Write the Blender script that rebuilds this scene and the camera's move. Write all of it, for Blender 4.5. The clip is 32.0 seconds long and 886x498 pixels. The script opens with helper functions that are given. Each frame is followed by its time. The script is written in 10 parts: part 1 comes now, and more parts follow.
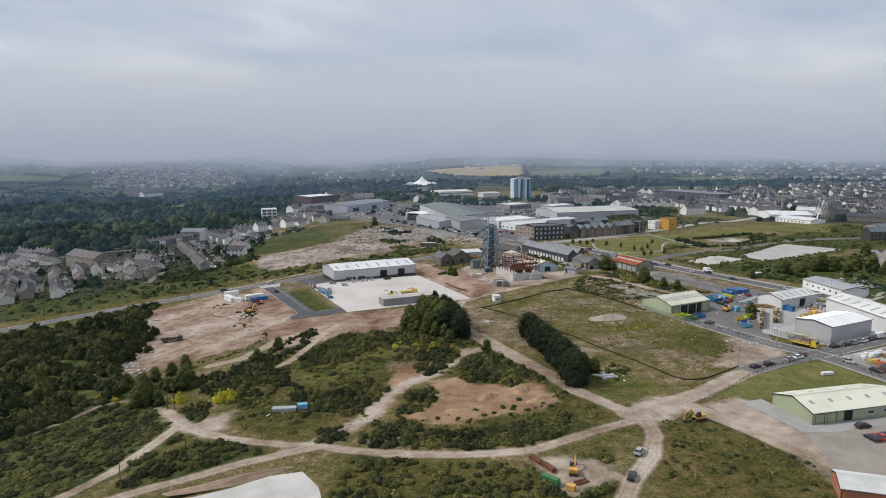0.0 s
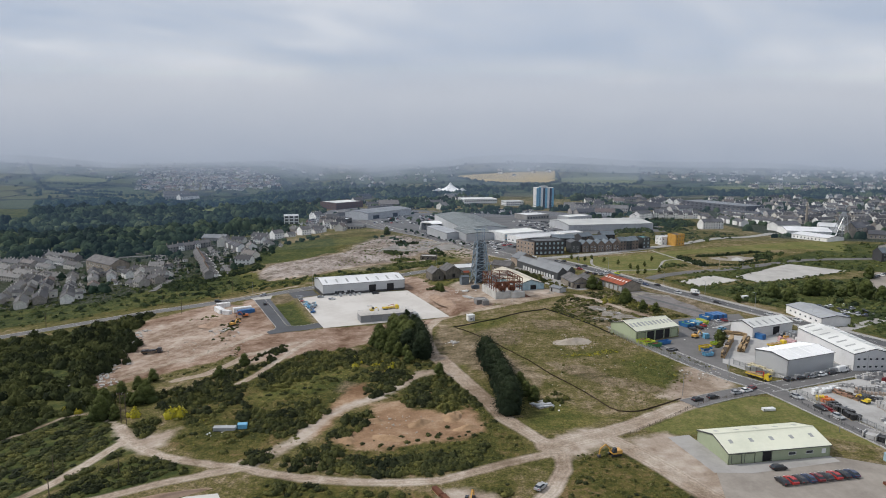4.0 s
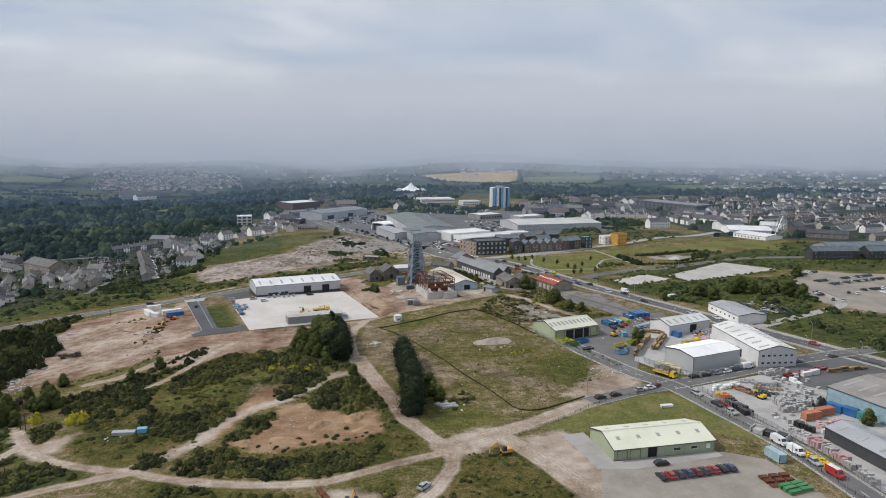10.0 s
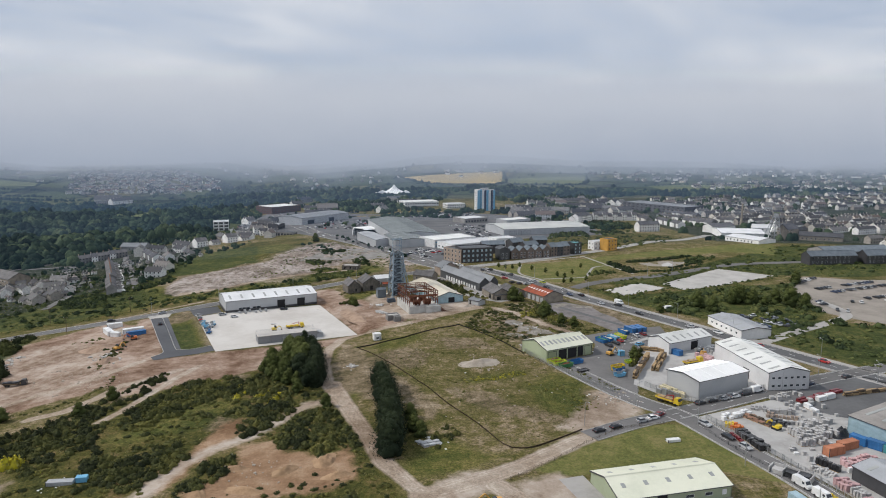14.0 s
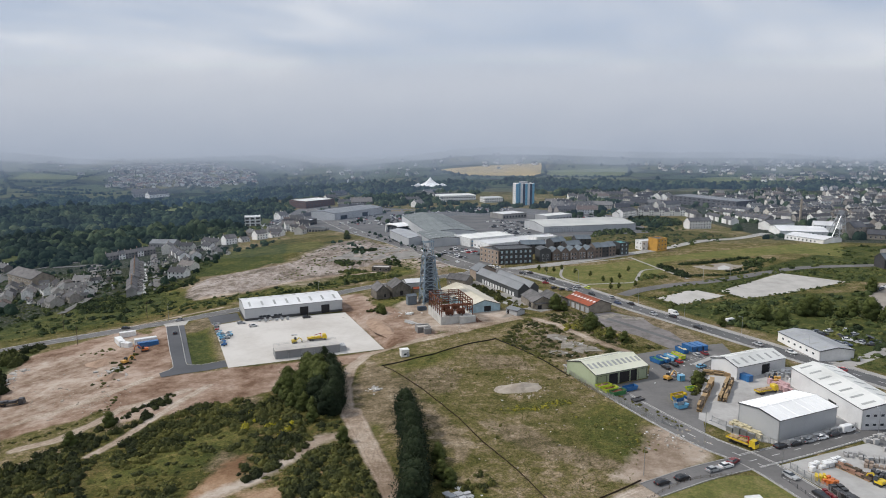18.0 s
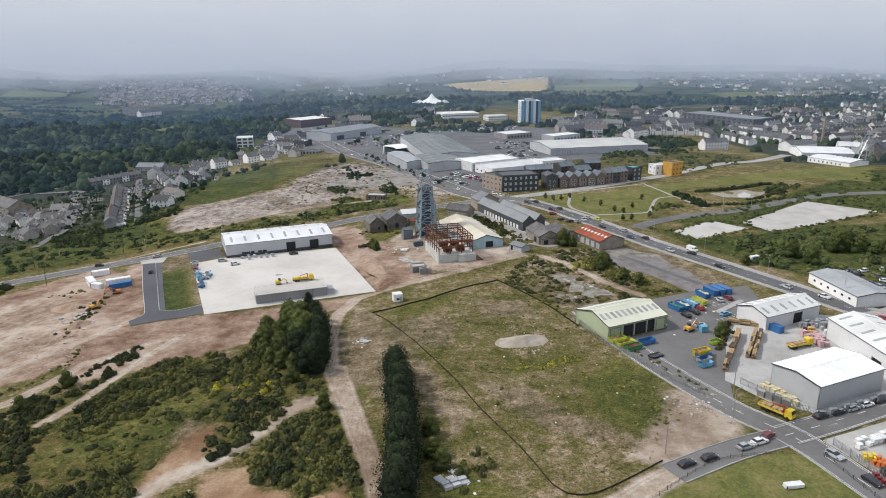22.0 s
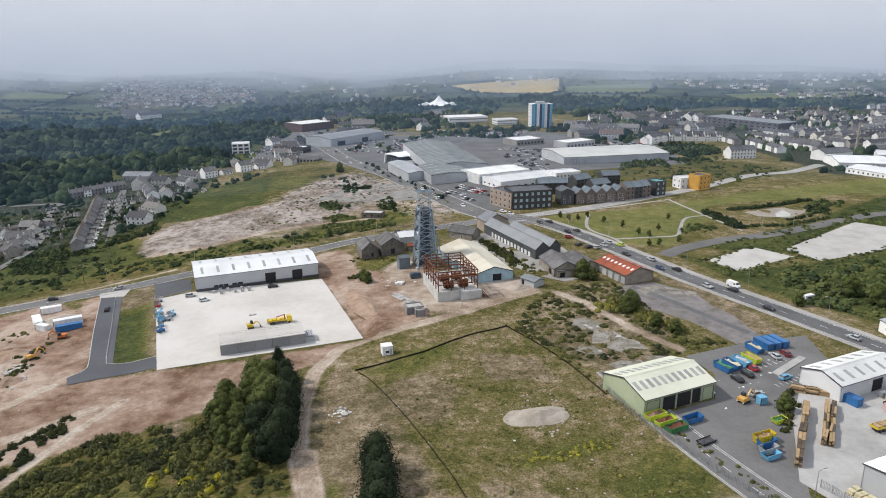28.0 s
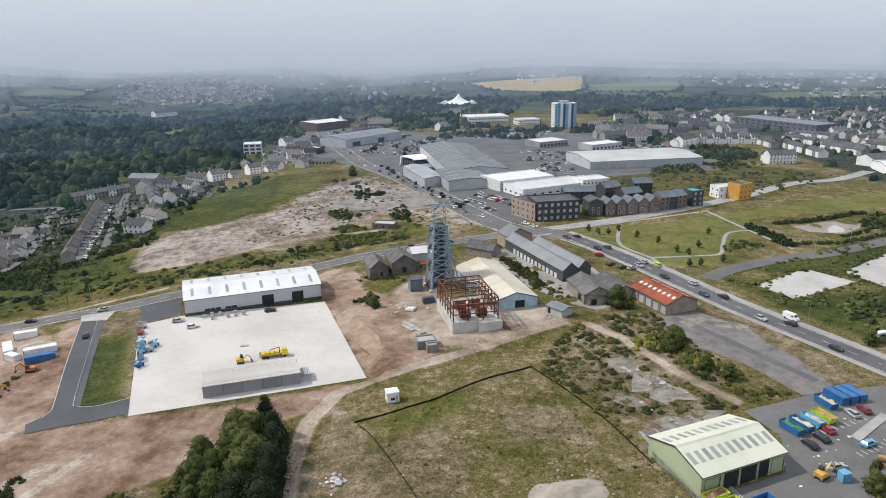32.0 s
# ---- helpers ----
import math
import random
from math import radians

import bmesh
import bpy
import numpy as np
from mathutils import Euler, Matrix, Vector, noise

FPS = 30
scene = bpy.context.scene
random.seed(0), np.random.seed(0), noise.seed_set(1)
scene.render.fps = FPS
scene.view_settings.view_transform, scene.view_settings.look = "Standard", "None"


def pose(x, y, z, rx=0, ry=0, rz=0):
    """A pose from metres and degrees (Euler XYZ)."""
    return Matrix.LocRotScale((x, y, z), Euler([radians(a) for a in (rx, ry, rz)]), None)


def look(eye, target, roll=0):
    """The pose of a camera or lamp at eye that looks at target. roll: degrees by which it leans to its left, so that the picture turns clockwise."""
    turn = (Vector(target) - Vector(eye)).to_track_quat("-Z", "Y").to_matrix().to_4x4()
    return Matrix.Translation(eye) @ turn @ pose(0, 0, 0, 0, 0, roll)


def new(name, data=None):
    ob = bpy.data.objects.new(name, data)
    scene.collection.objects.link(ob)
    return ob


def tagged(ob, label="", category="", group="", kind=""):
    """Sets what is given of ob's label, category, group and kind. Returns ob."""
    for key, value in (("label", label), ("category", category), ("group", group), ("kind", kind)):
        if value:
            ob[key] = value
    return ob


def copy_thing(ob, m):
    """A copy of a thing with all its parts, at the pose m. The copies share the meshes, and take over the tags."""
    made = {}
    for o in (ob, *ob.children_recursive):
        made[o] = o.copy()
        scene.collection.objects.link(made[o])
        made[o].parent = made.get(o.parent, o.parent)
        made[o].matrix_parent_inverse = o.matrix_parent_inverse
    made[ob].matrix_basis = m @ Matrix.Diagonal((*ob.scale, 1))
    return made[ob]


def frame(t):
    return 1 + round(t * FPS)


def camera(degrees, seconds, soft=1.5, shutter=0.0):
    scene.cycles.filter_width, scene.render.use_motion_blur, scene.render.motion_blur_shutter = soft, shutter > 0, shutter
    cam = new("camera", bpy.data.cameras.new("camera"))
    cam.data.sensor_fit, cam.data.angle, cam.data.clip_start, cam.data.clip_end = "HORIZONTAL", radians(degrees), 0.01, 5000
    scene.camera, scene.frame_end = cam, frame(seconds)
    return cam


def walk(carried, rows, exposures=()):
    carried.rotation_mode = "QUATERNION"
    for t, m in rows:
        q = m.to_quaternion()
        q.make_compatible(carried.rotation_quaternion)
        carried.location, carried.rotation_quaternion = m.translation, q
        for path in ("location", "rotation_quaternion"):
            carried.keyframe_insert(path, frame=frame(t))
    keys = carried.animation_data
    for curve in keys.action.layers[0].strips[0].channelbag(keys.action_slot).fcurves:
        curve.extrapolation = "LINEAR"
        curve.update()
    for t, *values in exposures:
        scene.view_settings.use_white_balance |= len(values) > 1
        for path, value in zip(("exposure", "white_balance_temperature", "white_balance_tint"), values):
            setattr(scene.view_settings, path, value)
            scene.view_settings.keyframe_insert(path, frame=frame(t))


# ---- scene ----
# The camera: seconds, place, heading (to the right of +y), tilt down, lean.
cam = camera(65.22, 32.0, 1.0)
PATH = [
    (0.0, 0.00, 0.00, 83.69, 2.410, 9.107, 0.006),
    (0.5, 4.31, -0.66, 84.82, 1.874, 9.084, 0.062),
    (1.0, 8.48, -1.32, 86.11, 1.350, 9.056, 0.127),
    (1.5, 12.61, -2.03, 87.48, 0.857, 9.060, 0.187),
    (2.0, 16.75, -2.76, 88.88, 0.327, 9.079, 0.229),
    (2.5, 20.95, -3.34, 90.25, -0.193, 9.061, 0.285),
    (3.0, 25.22, -3.86, 91.55, -0.686, 9.059, 0.353),
    (3.5, 29.48, -4.38, 92.66, -1.071, 9.029, 0.394),
    (5.5, 47.21, -6.15, 95.16, -1.483, 8.903, 0.465),
    (6.0, 50.38, -6.78, 95.26, -1.391, 8.889, 0.505),
    (6.5, 53.02, -7.45, 95.21, -1.167, 8.871, 0.523),
    (7.0, 54.88, -7.99, 95.09, -0.954, 8.872, 0.552),
    (7.5, 56.04, -8.39, 94.91, -0.563, 8.855, 0.573),
    (8.0, 56.62, -8.65, 94.75, -0.173, 8.889, 0.604),
    (8.5, 56.73, -8.71, 94.62, 0.165, 8.943, 0.603),
    (9.0, 56.78, -8.43, 94.55, 0.518, 8.976, 0.575),
    (9.5, 56.80, -7.53, 94.57, 0.809, 8.984, 0.539),
    (10.0, 56.87, -6.09, 94.72, 1.026, 9.020, 0.512),
    (10.5, 56.98, -4.09, 94.95, 1.262, 9.030, 0.469),
    (11.0, 57.16, -1.51, 95.28, 1.474, 9.082, 0.440),
    (11.5, 57.40, 1.36, 95.45, 1.663, 9.075, 0.402),
    (12.0, 57.78, 4.50, 95.62, 1.810, 9.089, 0.391),
    (12.5, 58.10, 7.88, 95.82, 1.975, 9.098, 0.362),
    (13.0, 58.38, 11.45, 96.07, 2.115, 9.064, 0.306),
    (13.5, 58.53, 15.26, 96.23, 2.278, 9.026, 0.236),
    (15.5, 59.88, 31.88, 97.06, 1.930, 8.909, 0.132),
    (16.0, 60.25, 36.22, 97.21, 1.252, 8.898, 0.038),
    (16.5, 60.56, 40.40, 97.45, 0.723, 8.876, -0.003),
    (17.0, 60.79, 44.49, 97.64, 0.051, 8.853, -0.054),
    (17.5, 60.95, 48.60, 97.89, -0.534, 8.848, -0.079),
    (18.0, 61.24, 52.60, 98.06, -0.892, 9.753, -0.117),
    (18.5, 61.56, 56.71, 98.23, -1.069, 11.589, -0.155),
    (19.0, 61.86, 60.61, 98.31, -1.128, 12.526, -0.198),
    (19.5, 62.21, 64.36, 98.38, -1.140, 13.639, -0.241),
    (20.0, 62.53, 68.33, 98.50, -1.177, 15.602, -0.287),
    (20.5, 62.78, 72.29, 98.63, -1.202, 16.611, -0.313),
    (21.0, 63.14, 76.21, 98.88, -1.209, 16.628, -0.319),
    (21.5, 63.53, 80.00, 99.10, -1.244, 16.639, -0.351),
    (22.0, 63.72, 83.78, 99.29, -1.267, 16.641, -0.358),
    (22.5, 63.94, 87.47, 99.44, -1.302, 16.638, -0.356),
    (23.0, 64.18, 91.25, 99.67, -1.385, 16.643, -0.366),
    (23.5, 64.44, 95.00, 99.88, -1.451, 16.642, -0.392),
    (24.0, 64.54, 98.72, 100.03, -1.500, 16.629, -0.438),
    (24.5, 64.67, 102.49, 100.28, -1.545, 16.619, -0.453),
    (25.0, 64.85, 106.26, 100.47, -1.616, 16.648, -0.464),
    (25.5, 65.11, 109.96, 100.61, -1.662, 16.603, -0.467),
    (27.5, 66.22, 125.53, 100.44, -2.011, 16.655, -0.478),
    (28.0, 66.22, 129.39, 100.29, -2.049, 16.673, -0.483),
    (28.5, 66.15, 133.40, 100.21, -2.145, 16.690, -0.455),
    (29.0, 66.16, 137.47, 100.10, -2.391, 16.697, -0.437),
    (29.5, 66.22, 141.46, 100.09, -2.568, 16.725, -0.439),
    (30.0, 66.15, 145.61, 100.08, -2.682, 16.779, -0.441),
    (30.5, 66.12, 149.71, 100.08, -2.916, 16.803, -0.444),
    (31.0, 66.13, 153.87, 100.12, -3.187, 16.837, -0.457),
    (31.5, 66.10, 158.03, 100.25, -3.451, 16.888, -0.443),
    (32.0, 66.05, 162.06, 100.38, -3.689, 16.919, -0.458),
]
walk(cam, [(t, pose(x, y, z, 90 - tilt, 0, -head) @ pose(0, 0, 0, 0, 0, lean)) for t, x, y, z, head, tilt, lean in PATH],
     [(0.0, -0.05), (17.5, 0.0), (20.5, 0.18), (32.0, 0.28)])

# ---- light ----
SUN_FROM = Vector((-1.0, 0.12, 1.05)).normalized()
world = bpy.data.worlds.new("overcast_sky")
scene.world = world
world.use_nodes = True
wn, wl = world.node_tree.nodes, world.node_tree.links
wn.clear()


def wnode(kind, **kw):
    n = wn.new(kind)
    for k, v in kw.items():
        n.inputs[k].default_value = v
    return n


w_out = wn.new("ShaderNodeOutputWorld")
w_bg = wnode("ShaderNodeBackground", Strength=1.0)
w_sky = wn.new("ShaderNodeTexSky")
w_sky.sky_type, w_sky.sun_disc = "NISHITA", False
w_sky.sun_elevation, w_sky.sun_rotation = math.asin(SUN_FROM.z), math.atan2(SUN_FROM.x, SUN_FROM.y)
w_dim = wn.new("ShaderNodeVectorMath")
w_dim.operation = "SCALE"
w_dim.inputs["Scale"].default_value = 0.06
w_co = wn.new("ShaderNodeTexCoord")
w_sep = wn.new("ShaderNodeSeparateXYZ")
w_up = wn.new("ShaderNodeMath")
w_up.operation, w_up.inputs[1].default_value = "MAXIMUM", 0.0
w_lift = wn.new("ShaderNodeMath")
w_lift.operation, w_lift.inputs[1].default_value = "ADD", 0.10
w_inv = wn.new("ShaderNodeMath")
w_inv.operation, w_inv.inputs[0].default_value = "DIVIDE", 1.0
w_flat = wn.new("ShaderNodeVectorMath")
w_flat.operation = "SCALE"
w_noise = wnode("ShaderNodeTexNoise", Scale=0.5, Detail=6.0, Roughness=0.58, Distortion=0.6)
w_ramp = wn.new("ShaderNodeValToRGB")
w_ramp.color_ramp.elements.new(0.5)
for w_el, w_pos, w_col in zip(w_ramp.color_ramp.elements, (0.36, 0.50, 0.64), ((0.47, 0.55, 0.69, 1), (0.60, 0.655, 0.755, 1), (0.80, 0.825, 0.88, 1))):
    w_el.position, w_el.color = w_pos, w_col
w_low = wn.new("ShaderNodeMapRange")
w_low.inputs["From Min"].default_value, w_low.inputs["From Max"].default_value = 0.0, 0.07
w_fog = wn.new("ShaderNodeMixRGB")
w_fog.inputs[1].default_value = (0.54, 0.563, 0.622, 1)
w_mix = wn.new("ShaderNodeMixRGB")
w_mix.inputs[0].default_value = 0.9
wl.new(w_co.outputs["Generated"], w_sep.inputs[0])
wl.new(w_sep.outputs["Z"], w_up.inputs[0])
wl.new(w_up.outputs[0], w_lift.inputs[0])
wl.new(w_lift.outputs[0], w_inv.inputs[1])
wl.new(w_co.outputs["Generated"], w_flat.inputs[0])
wl.new(w_inv.outputs[0], w_flat.inputs["Scale"])
wl.new(w_flat.outputs[0], w_noise.inputs["Vector"])
wl.new(w_noise.outputs["Fac"], w_ramp.inputs[0])
wl.new(w_up.outputs[0], w_low.inputs["Value"])
wl.new(w_low.outputs[0], w_fog.inputs[0])
wl.new(w_ramp.outputs[0], w_fog.inputs[2])
wl.new(w_sky.outputs[0], w_dim.inputs[0])
wl.new(w_dim.outputs[0], w_mix.inputs[1])
wl.new(w_fog.outputs[0], w_mix.inputs[2])
wl.new(w_mix.outputs[0], w_bg.inputs["Color"])
wl.new(w_bg.outputs[0], w_out.inputs["Surface"])

sun = new("sun", bpy.data.lights.new("sun", "SUN"))
sun.data.energy, sun.data.angle, sun.data.color = 2.7, radians(1.2), (1.0, 0.95, 0.885)
sun.matrix_world = look(SUN_FROM * 500, (0, 0, 0))

# ---- materials ----
def graph(name):
    m = bpy.data.materials.new(name)
    m.use_nodes = True
    n, l = m.node_tree.nodes, m.node_tree.links
    return m, n, l, n["Principled BSDF"]


def noise_node(n, l, vec, scale, detail=3.0, rough=0.55):
    k = n.new("ShaderNodeTexNoise")
    k.inputs["Scale"].default_value, k.inputs["Detail"].default_value, k.inputs["Roughness"].default_value = scale, detail, rough
    l.new(vec, k.inputs["Vector"])
    return k.outputs["Fac"]


def ramp_node(n, l, fac, stops):
    k = n.new("ShaderNodeValToRGB")
    e = k.color_ramp.elements
    while len(e) < len(stops):
        e.new(0.5)
    for el, (p, c) in zip(e, stops):
        el.position, el.color = p, (*c, 1) if len(c) == 3 else c
    l.new(fac, k.inputs[0])
    return k.outputs[0]


def mix_node(n, l, fac, a, b, mode="MIX"):
    k = n.new("ShaderNodeMixRGB")
    k.blend_type = mode
    for i, v in ((0, fac), (1, a), (2, b)):
        if isinstance(v, bpy.types.NodeSocket):
            l.new(v, k.inputs[i])
        else:
            k.inputs[i].default_value = v if i == 0 else (*v, 1)
    return k.outputs[0]


def math_node(n, l, op, a, b=0.0, c=0.0):
    k = n.new("ShaderNodeMath")
    k.operation = op
    for i, v in enumerate((a, b, c)):
        if isinstance(v, bpy.types.NodeSocket):
            l.new(v, k.inputs[i])
        else:
            k.inputs[i].default_value = v
    return k.outputs[0]


def surface(name, light, dark, grain=2.0, patch=0.15, rough=0.8, metal=0.0, bump=0.2, ribs=0.0, axis="X", vary=0.12, coat=0.0):
    """A worn surface: two colours in patches, fine grain, relief, ribs for profiled sheet and a shade of its own for each object."""
    m, n, l, b = graph(name)
    co = n.new("ShaderNodeTexCoord").outputs["Object"]
    big = noise_node(n, l, co, patch, 4.0)
    fine = noise_node(n, l, co, grain, 5.0, 0.7)
    both = math_node(n, l, "MULTIPLY_ADD", fine, 0.35, math_node(n, l, "MULTIPLY", big, 0.75))
    col = ramp_node(n, l, both, [(0.36, dark), (0.64, light)])
    rnd = n.new("ShaderNodeObjectInfo").outputs["Random"]
    hsv = n.new("ShaderNodeHueSaturation")
    l.new(col, hsv.inputs["Color"])
    l.new(math_node(n, l, "MULTIPLY_ADD", rnd, 2 * vary, 1 - vary), hsv.inputs["Value"])
    l.new(hsv.outputs[0], b.inputs["Base Color"])
    b.inputs["Roughness"].default_value, b.inputs["Metallic"].default_value = rough, metal
    b.inputs["Coat Weight"].default_value = coat
    if rough > 0.65:
        b.inputs["Specular IOR Level"].default_value = 0.2
    height = fine
    if ribs:
        w = n.new("ShaderNodeTexWave")
        w.bands_direction = axis
        w.inputs["Scale"].default_value = ribs
        l.new(co, w.inputs["Vector"])
        height = math_node(n, l, "MULTIPLY_ADD", fine, 0.2, w.outputs["Fac"])
    bp = n.new("ShaderNodeBump")
    bp.inputs["Strength"].default_value, bp.inputs["Distance"].default_value = bump, 0.05
    l.new(height, bp.inputs["Height"])
    l.new(bp.outputs[0], b.inputs["Normal"])
    return m


def tinted(name, stops, rough=0.9):
    """Foliage: colour by the tone of each corner, with a shade for each leaf clump."""
    m, n, l, b = graph(name)
    at = n.new("ShaderNodeAttribute")
    at.attribute_name = "tone"
    isl = n.new("ShaderNodeNewGeometry").outputs["Random Per Island"]
    pos = n.new("ShaderNodeNewGeometry").outputs["Position"]
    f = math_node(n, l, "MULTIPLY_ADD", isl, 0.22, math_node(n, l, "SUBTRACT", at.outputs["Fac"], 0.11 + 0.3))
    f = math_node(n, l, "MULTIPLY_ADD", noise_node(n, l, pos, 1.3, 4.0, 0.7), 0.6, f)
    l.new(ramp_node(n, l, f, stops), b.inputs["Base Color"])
    b.inputs["Roughness"].default_value = rough
    b.inputs["Specular IOR Level"].default_value = 0.15
    return m


M = {}
M["white_sheet"] = surface("white_sheet", (0.69, 0.69, 0.69), (0.56, 0.56, 0.56), 1.2, 0.12, 0.45, 0, 0.25, 3.2)
M["grey_sheet"] = surface("grey_sheet", (0.45, 0.46, 0.47), (0.36, 0.37, 0.38), 1.2, 0.12, 0.5, 0, 0.25, 3.2)
M["unit_panel"] = surface("unit_panel", (0.24, 0.245, 0.25), (0.19, 0.195, 0.20), 1.2, 0.12, 0.55, 0, 0.1)
M["pale_roof"] = surface("pale_roof", (0.72, 0.72, 0.69), (0.56, 0.56, 0.53), 0.9, 0.1, 0.5, 0, 0.25, 3.2)
M["green_sheet"] = surface("green_sheet", (0.38, 0.43, 0.29), (0.30, 0.34, 0.22), 1.0, 0.12, 0.5, 0, 0.25, 3.2)
M["pale_green_roof"] = surface("pale_green_roof", (0.66, 0.66, 0.53), (0.55, 0.56, 0.44), 0.9, 0.1, 0.55, 0, 0.25, 3.2)
M["cream_roof"] = surface("cream_roof", (0.57, 0.53, 0.43), (0.42, 0.37, 0.285), 0.9, 0.1, 0.6, 0, 0.25, 3.2)
M["fabric"] = surface("fabric", (0.86, 0.86, 0.85), (0.76, 0.76, 0.75), 0.6, 0.1, 0.6, 0, 0.1)
M["dark_sheet"] = surface("dark_sheet", (0.075, 0.08, 0.085), (0.045, 0.048, 0.052), 1.0, 0.2, 0.5, 0, 0.2, 3.2)
M["roof_grey"] = surface("roof_grey", (0.21, 0.22, 0.23), (0.15, 0.16, 0.17), 0.8, 0.1, 0.55, 0, 0.25, 3.2)
# Near-black panels for dark doors and for the shade inside openings.
M["dark_opening"] = surface("dark_opening", (0.03, 0.03, 0.032), (0.018, 0.018, 0.02), 1.0, 0.2, 0.7, 0, 0.1)
M["concrete"] = surface("concrete", (0.50, 0.48, 0.45), (0.36, 0.345, 0.32), 1.5, 0.12, 0.85, 0, 0.3)
M["new_concrete"] = surface("new_concrete", (0.53, 0.505, 0.47), (0.43, 0.40, 0.365), 0.5, 0.05, 0.8, 0, 0.15)
M["asphalt"] = surface("asphalt", (0.18, 0.174, 0.170), (0.118, 0.115, 0.113), 0.8, 0.06, 0.9, 0, 0.3)
M["new_asphalt"] = surface("new_asphalt", (0.10, 0.103, 0.112), (0.075, 0.078, 0.085), 0.8, 0.06, 0.85, 0, 0.2)
M["worn_yard"] = surface("worn_yard", (0.36, 0.345, 0.325), (0.25, 0.24, 0.225), 0.6, 0.07, 0.9, 0, 0.2)
M["ruin_slab"] = surface("ruin_slab", (0.285, 0.258, 0.232), (0.105, 0.10, 0.07), 1.6, 0.35, 0.95, 0, 0.4)
M["broken_slab"] = surface("broken_slab", (0.215, 0.198, 0.192), (0.115, 0.106, 0.098), 1.6, 0.25, 0.95, 0, 0.4)
M["waste_slab"] = surface("waste_slab", (0.28, 0.268, 0.25), (0.15, 0.14, 0.125), 0.9, 0.12, 0.95, 0, 0.4)
M["park_asphalt"] = surface("park_asphalt", (0.145, 0.145, 0.147), (0.092, 0.092, 0.094), 0.6, 0.05, 0.9, 0, 0.2)
M["seamed_roof"] = surface("seamed_roof", (0.19, 0.21, 0.205), (0.13, 0.145, 0.145), 0.8, 0.08, 0.6, 0, 0.3, 1.1)
M["stubble"] = surface("stubble", (0.42, 0.32, 0.15), (0.30, 0.23, 0.10), 0.2, 0.01, 0.95, 0, 0.1)
M["pasture"] = surface("pasture", (0.13, 0.15, 0.06), (0.075, 0.095, 0.04), 0.1, 0.01, 0.95, 0, 0.1)
M["yard_concrete"] = surface("yard_concrete", (0.44, 0.43, 0.415), (0.30, 0.29, 0.275), 0.7, 0.09, 0.9, 0, 0.2)
M["tan_yard"] = surface("tan_yard", (0.33, 0.295, 0.255), (0.22, 0.195, 0.17), 0.7, 0.09, 0.95, 0, 0.2)
M["paint_line"] = surface("paint_line", (0.72, 0.72, 0.70), (0.5, 0.5, 0.48), 2.0, 0.5, 0.7, 0, 0.1)
M["kerb"] = surface("kerb", (0.42, 0.41, 0.39), (0.32, 0.31, 0.30), 2.0, 0.3, 0.85, 0, 0.2)
M["rust"] = surface("rust", (0.19, 0.078, 0.047), (0.10, 0.043, 0.03), 2.5, 0.4, 0.85, 0.2, 0.3)
M["blue_steel"] = surface("blue_steel", (0.29, 0.365, 0.43), (0.12, 0.17, 0.215), 2.0, 0.5, 0.55, 0.1, 0.2)
M["galvanised"] = surface("galvanised", (0.45, 0.46, 0.47), (0.32, 0.33, 0.34), 3.0, 0.6, 0.4, 0.7, 0.1)
M["slate"] = surface("slate", (0.12, 0.12, 0.128), (0.065, 0.065, 0.072), 3.0, 0.3, 0.8, 0, 0.3, vary=0.25)
M["old_slate"] = surface("old_slate", (0.165, 0.158, 0.156), (0.088, 0.085, 0.086), 2.0, 0.3, 0.85, 0, 0.35, vary=0.15)
M["blue_slate"] = surface("blue_slate", (0.17, 0.20, 0.225), (0.11, 0.13, 0.15), 2.0, 0.3, 0.75, 0, 0.3)
M["pale_wall"] = surface("pale_wall", (0.56, 0.55, 0.52), (0.38, 0.37, 0.345), 1.5, 0.3, 0.85, 0, 0.2)
M["stone"] = surface("stone", (0.33, 0.29, 0.24), (0.19, 0.165, 0.14), 2.2, 0.4, 0.9, 0, 0.5)
M["render_white"] = surface("render_white", (0.84, 0.83, 0.81), (0.68, 0.67, 0.65), 1.5, 0.2, 0.8, 0, 0.1, vary=0.15)
M["dark_stone"] = surface("dark_stone", (0.19, 0.172, 0.15), (0.085, 0.078, 0.07), 2.2, 0.45, 0.9, 0, 0.5)
M["shaft_steel"] = surface("shaft_steel", (0.075, 0.10, 0.13), (0.035, 0.048, 0.065), 2.0, 0.5, 0.6, 0.1, 0.2)
M["render_grey"] = surface("render_grey", (0.37, 0.36, 0.35), (0.24, 0.232, 0.225), 1.5, 0.2, 0.85, 0, 0.15, vary=0.25)
M["orange_roof"] = surface("orange_roof", (0.30, 0.085, 0.045), (0.15, 0.05, 0.034), 1.6, 0.25, 0.85, 0, 0.35)
M["glass"] = surface("glass", (0.05, 0.06, 0.07), (0.03, 0.035, 0.045), 1.0, 0.3, 0.12, 0, 0.0)
M["skylight"] = surface("skylight", (0.34, 0.35, 0.33), (0.25, 0.26, 0.25), 1.0, 0.3, 0.35, 0, 0.05)
M["old_roof"] = surface("old_roof", (0.30, 0.28, 0.26), (0.20, 0.185, 0.17), 0.8, 0.12, 0.85, 0, 0.25, 3.2)
M["mid_roof"] = surface("mid_roof", (0.36, 0.37, 0.385), (0.27, 0.28, 0.29), 0.8, 0.12, 0.6, 0, 0.25, 3.2)
M["store_roof"] = surface("store_roof", (0.50, 0.50, 0.47), (0.38, 0.385, 0.375), 0.5, 0.05, 0.6, 0, 0.25, 3.2)
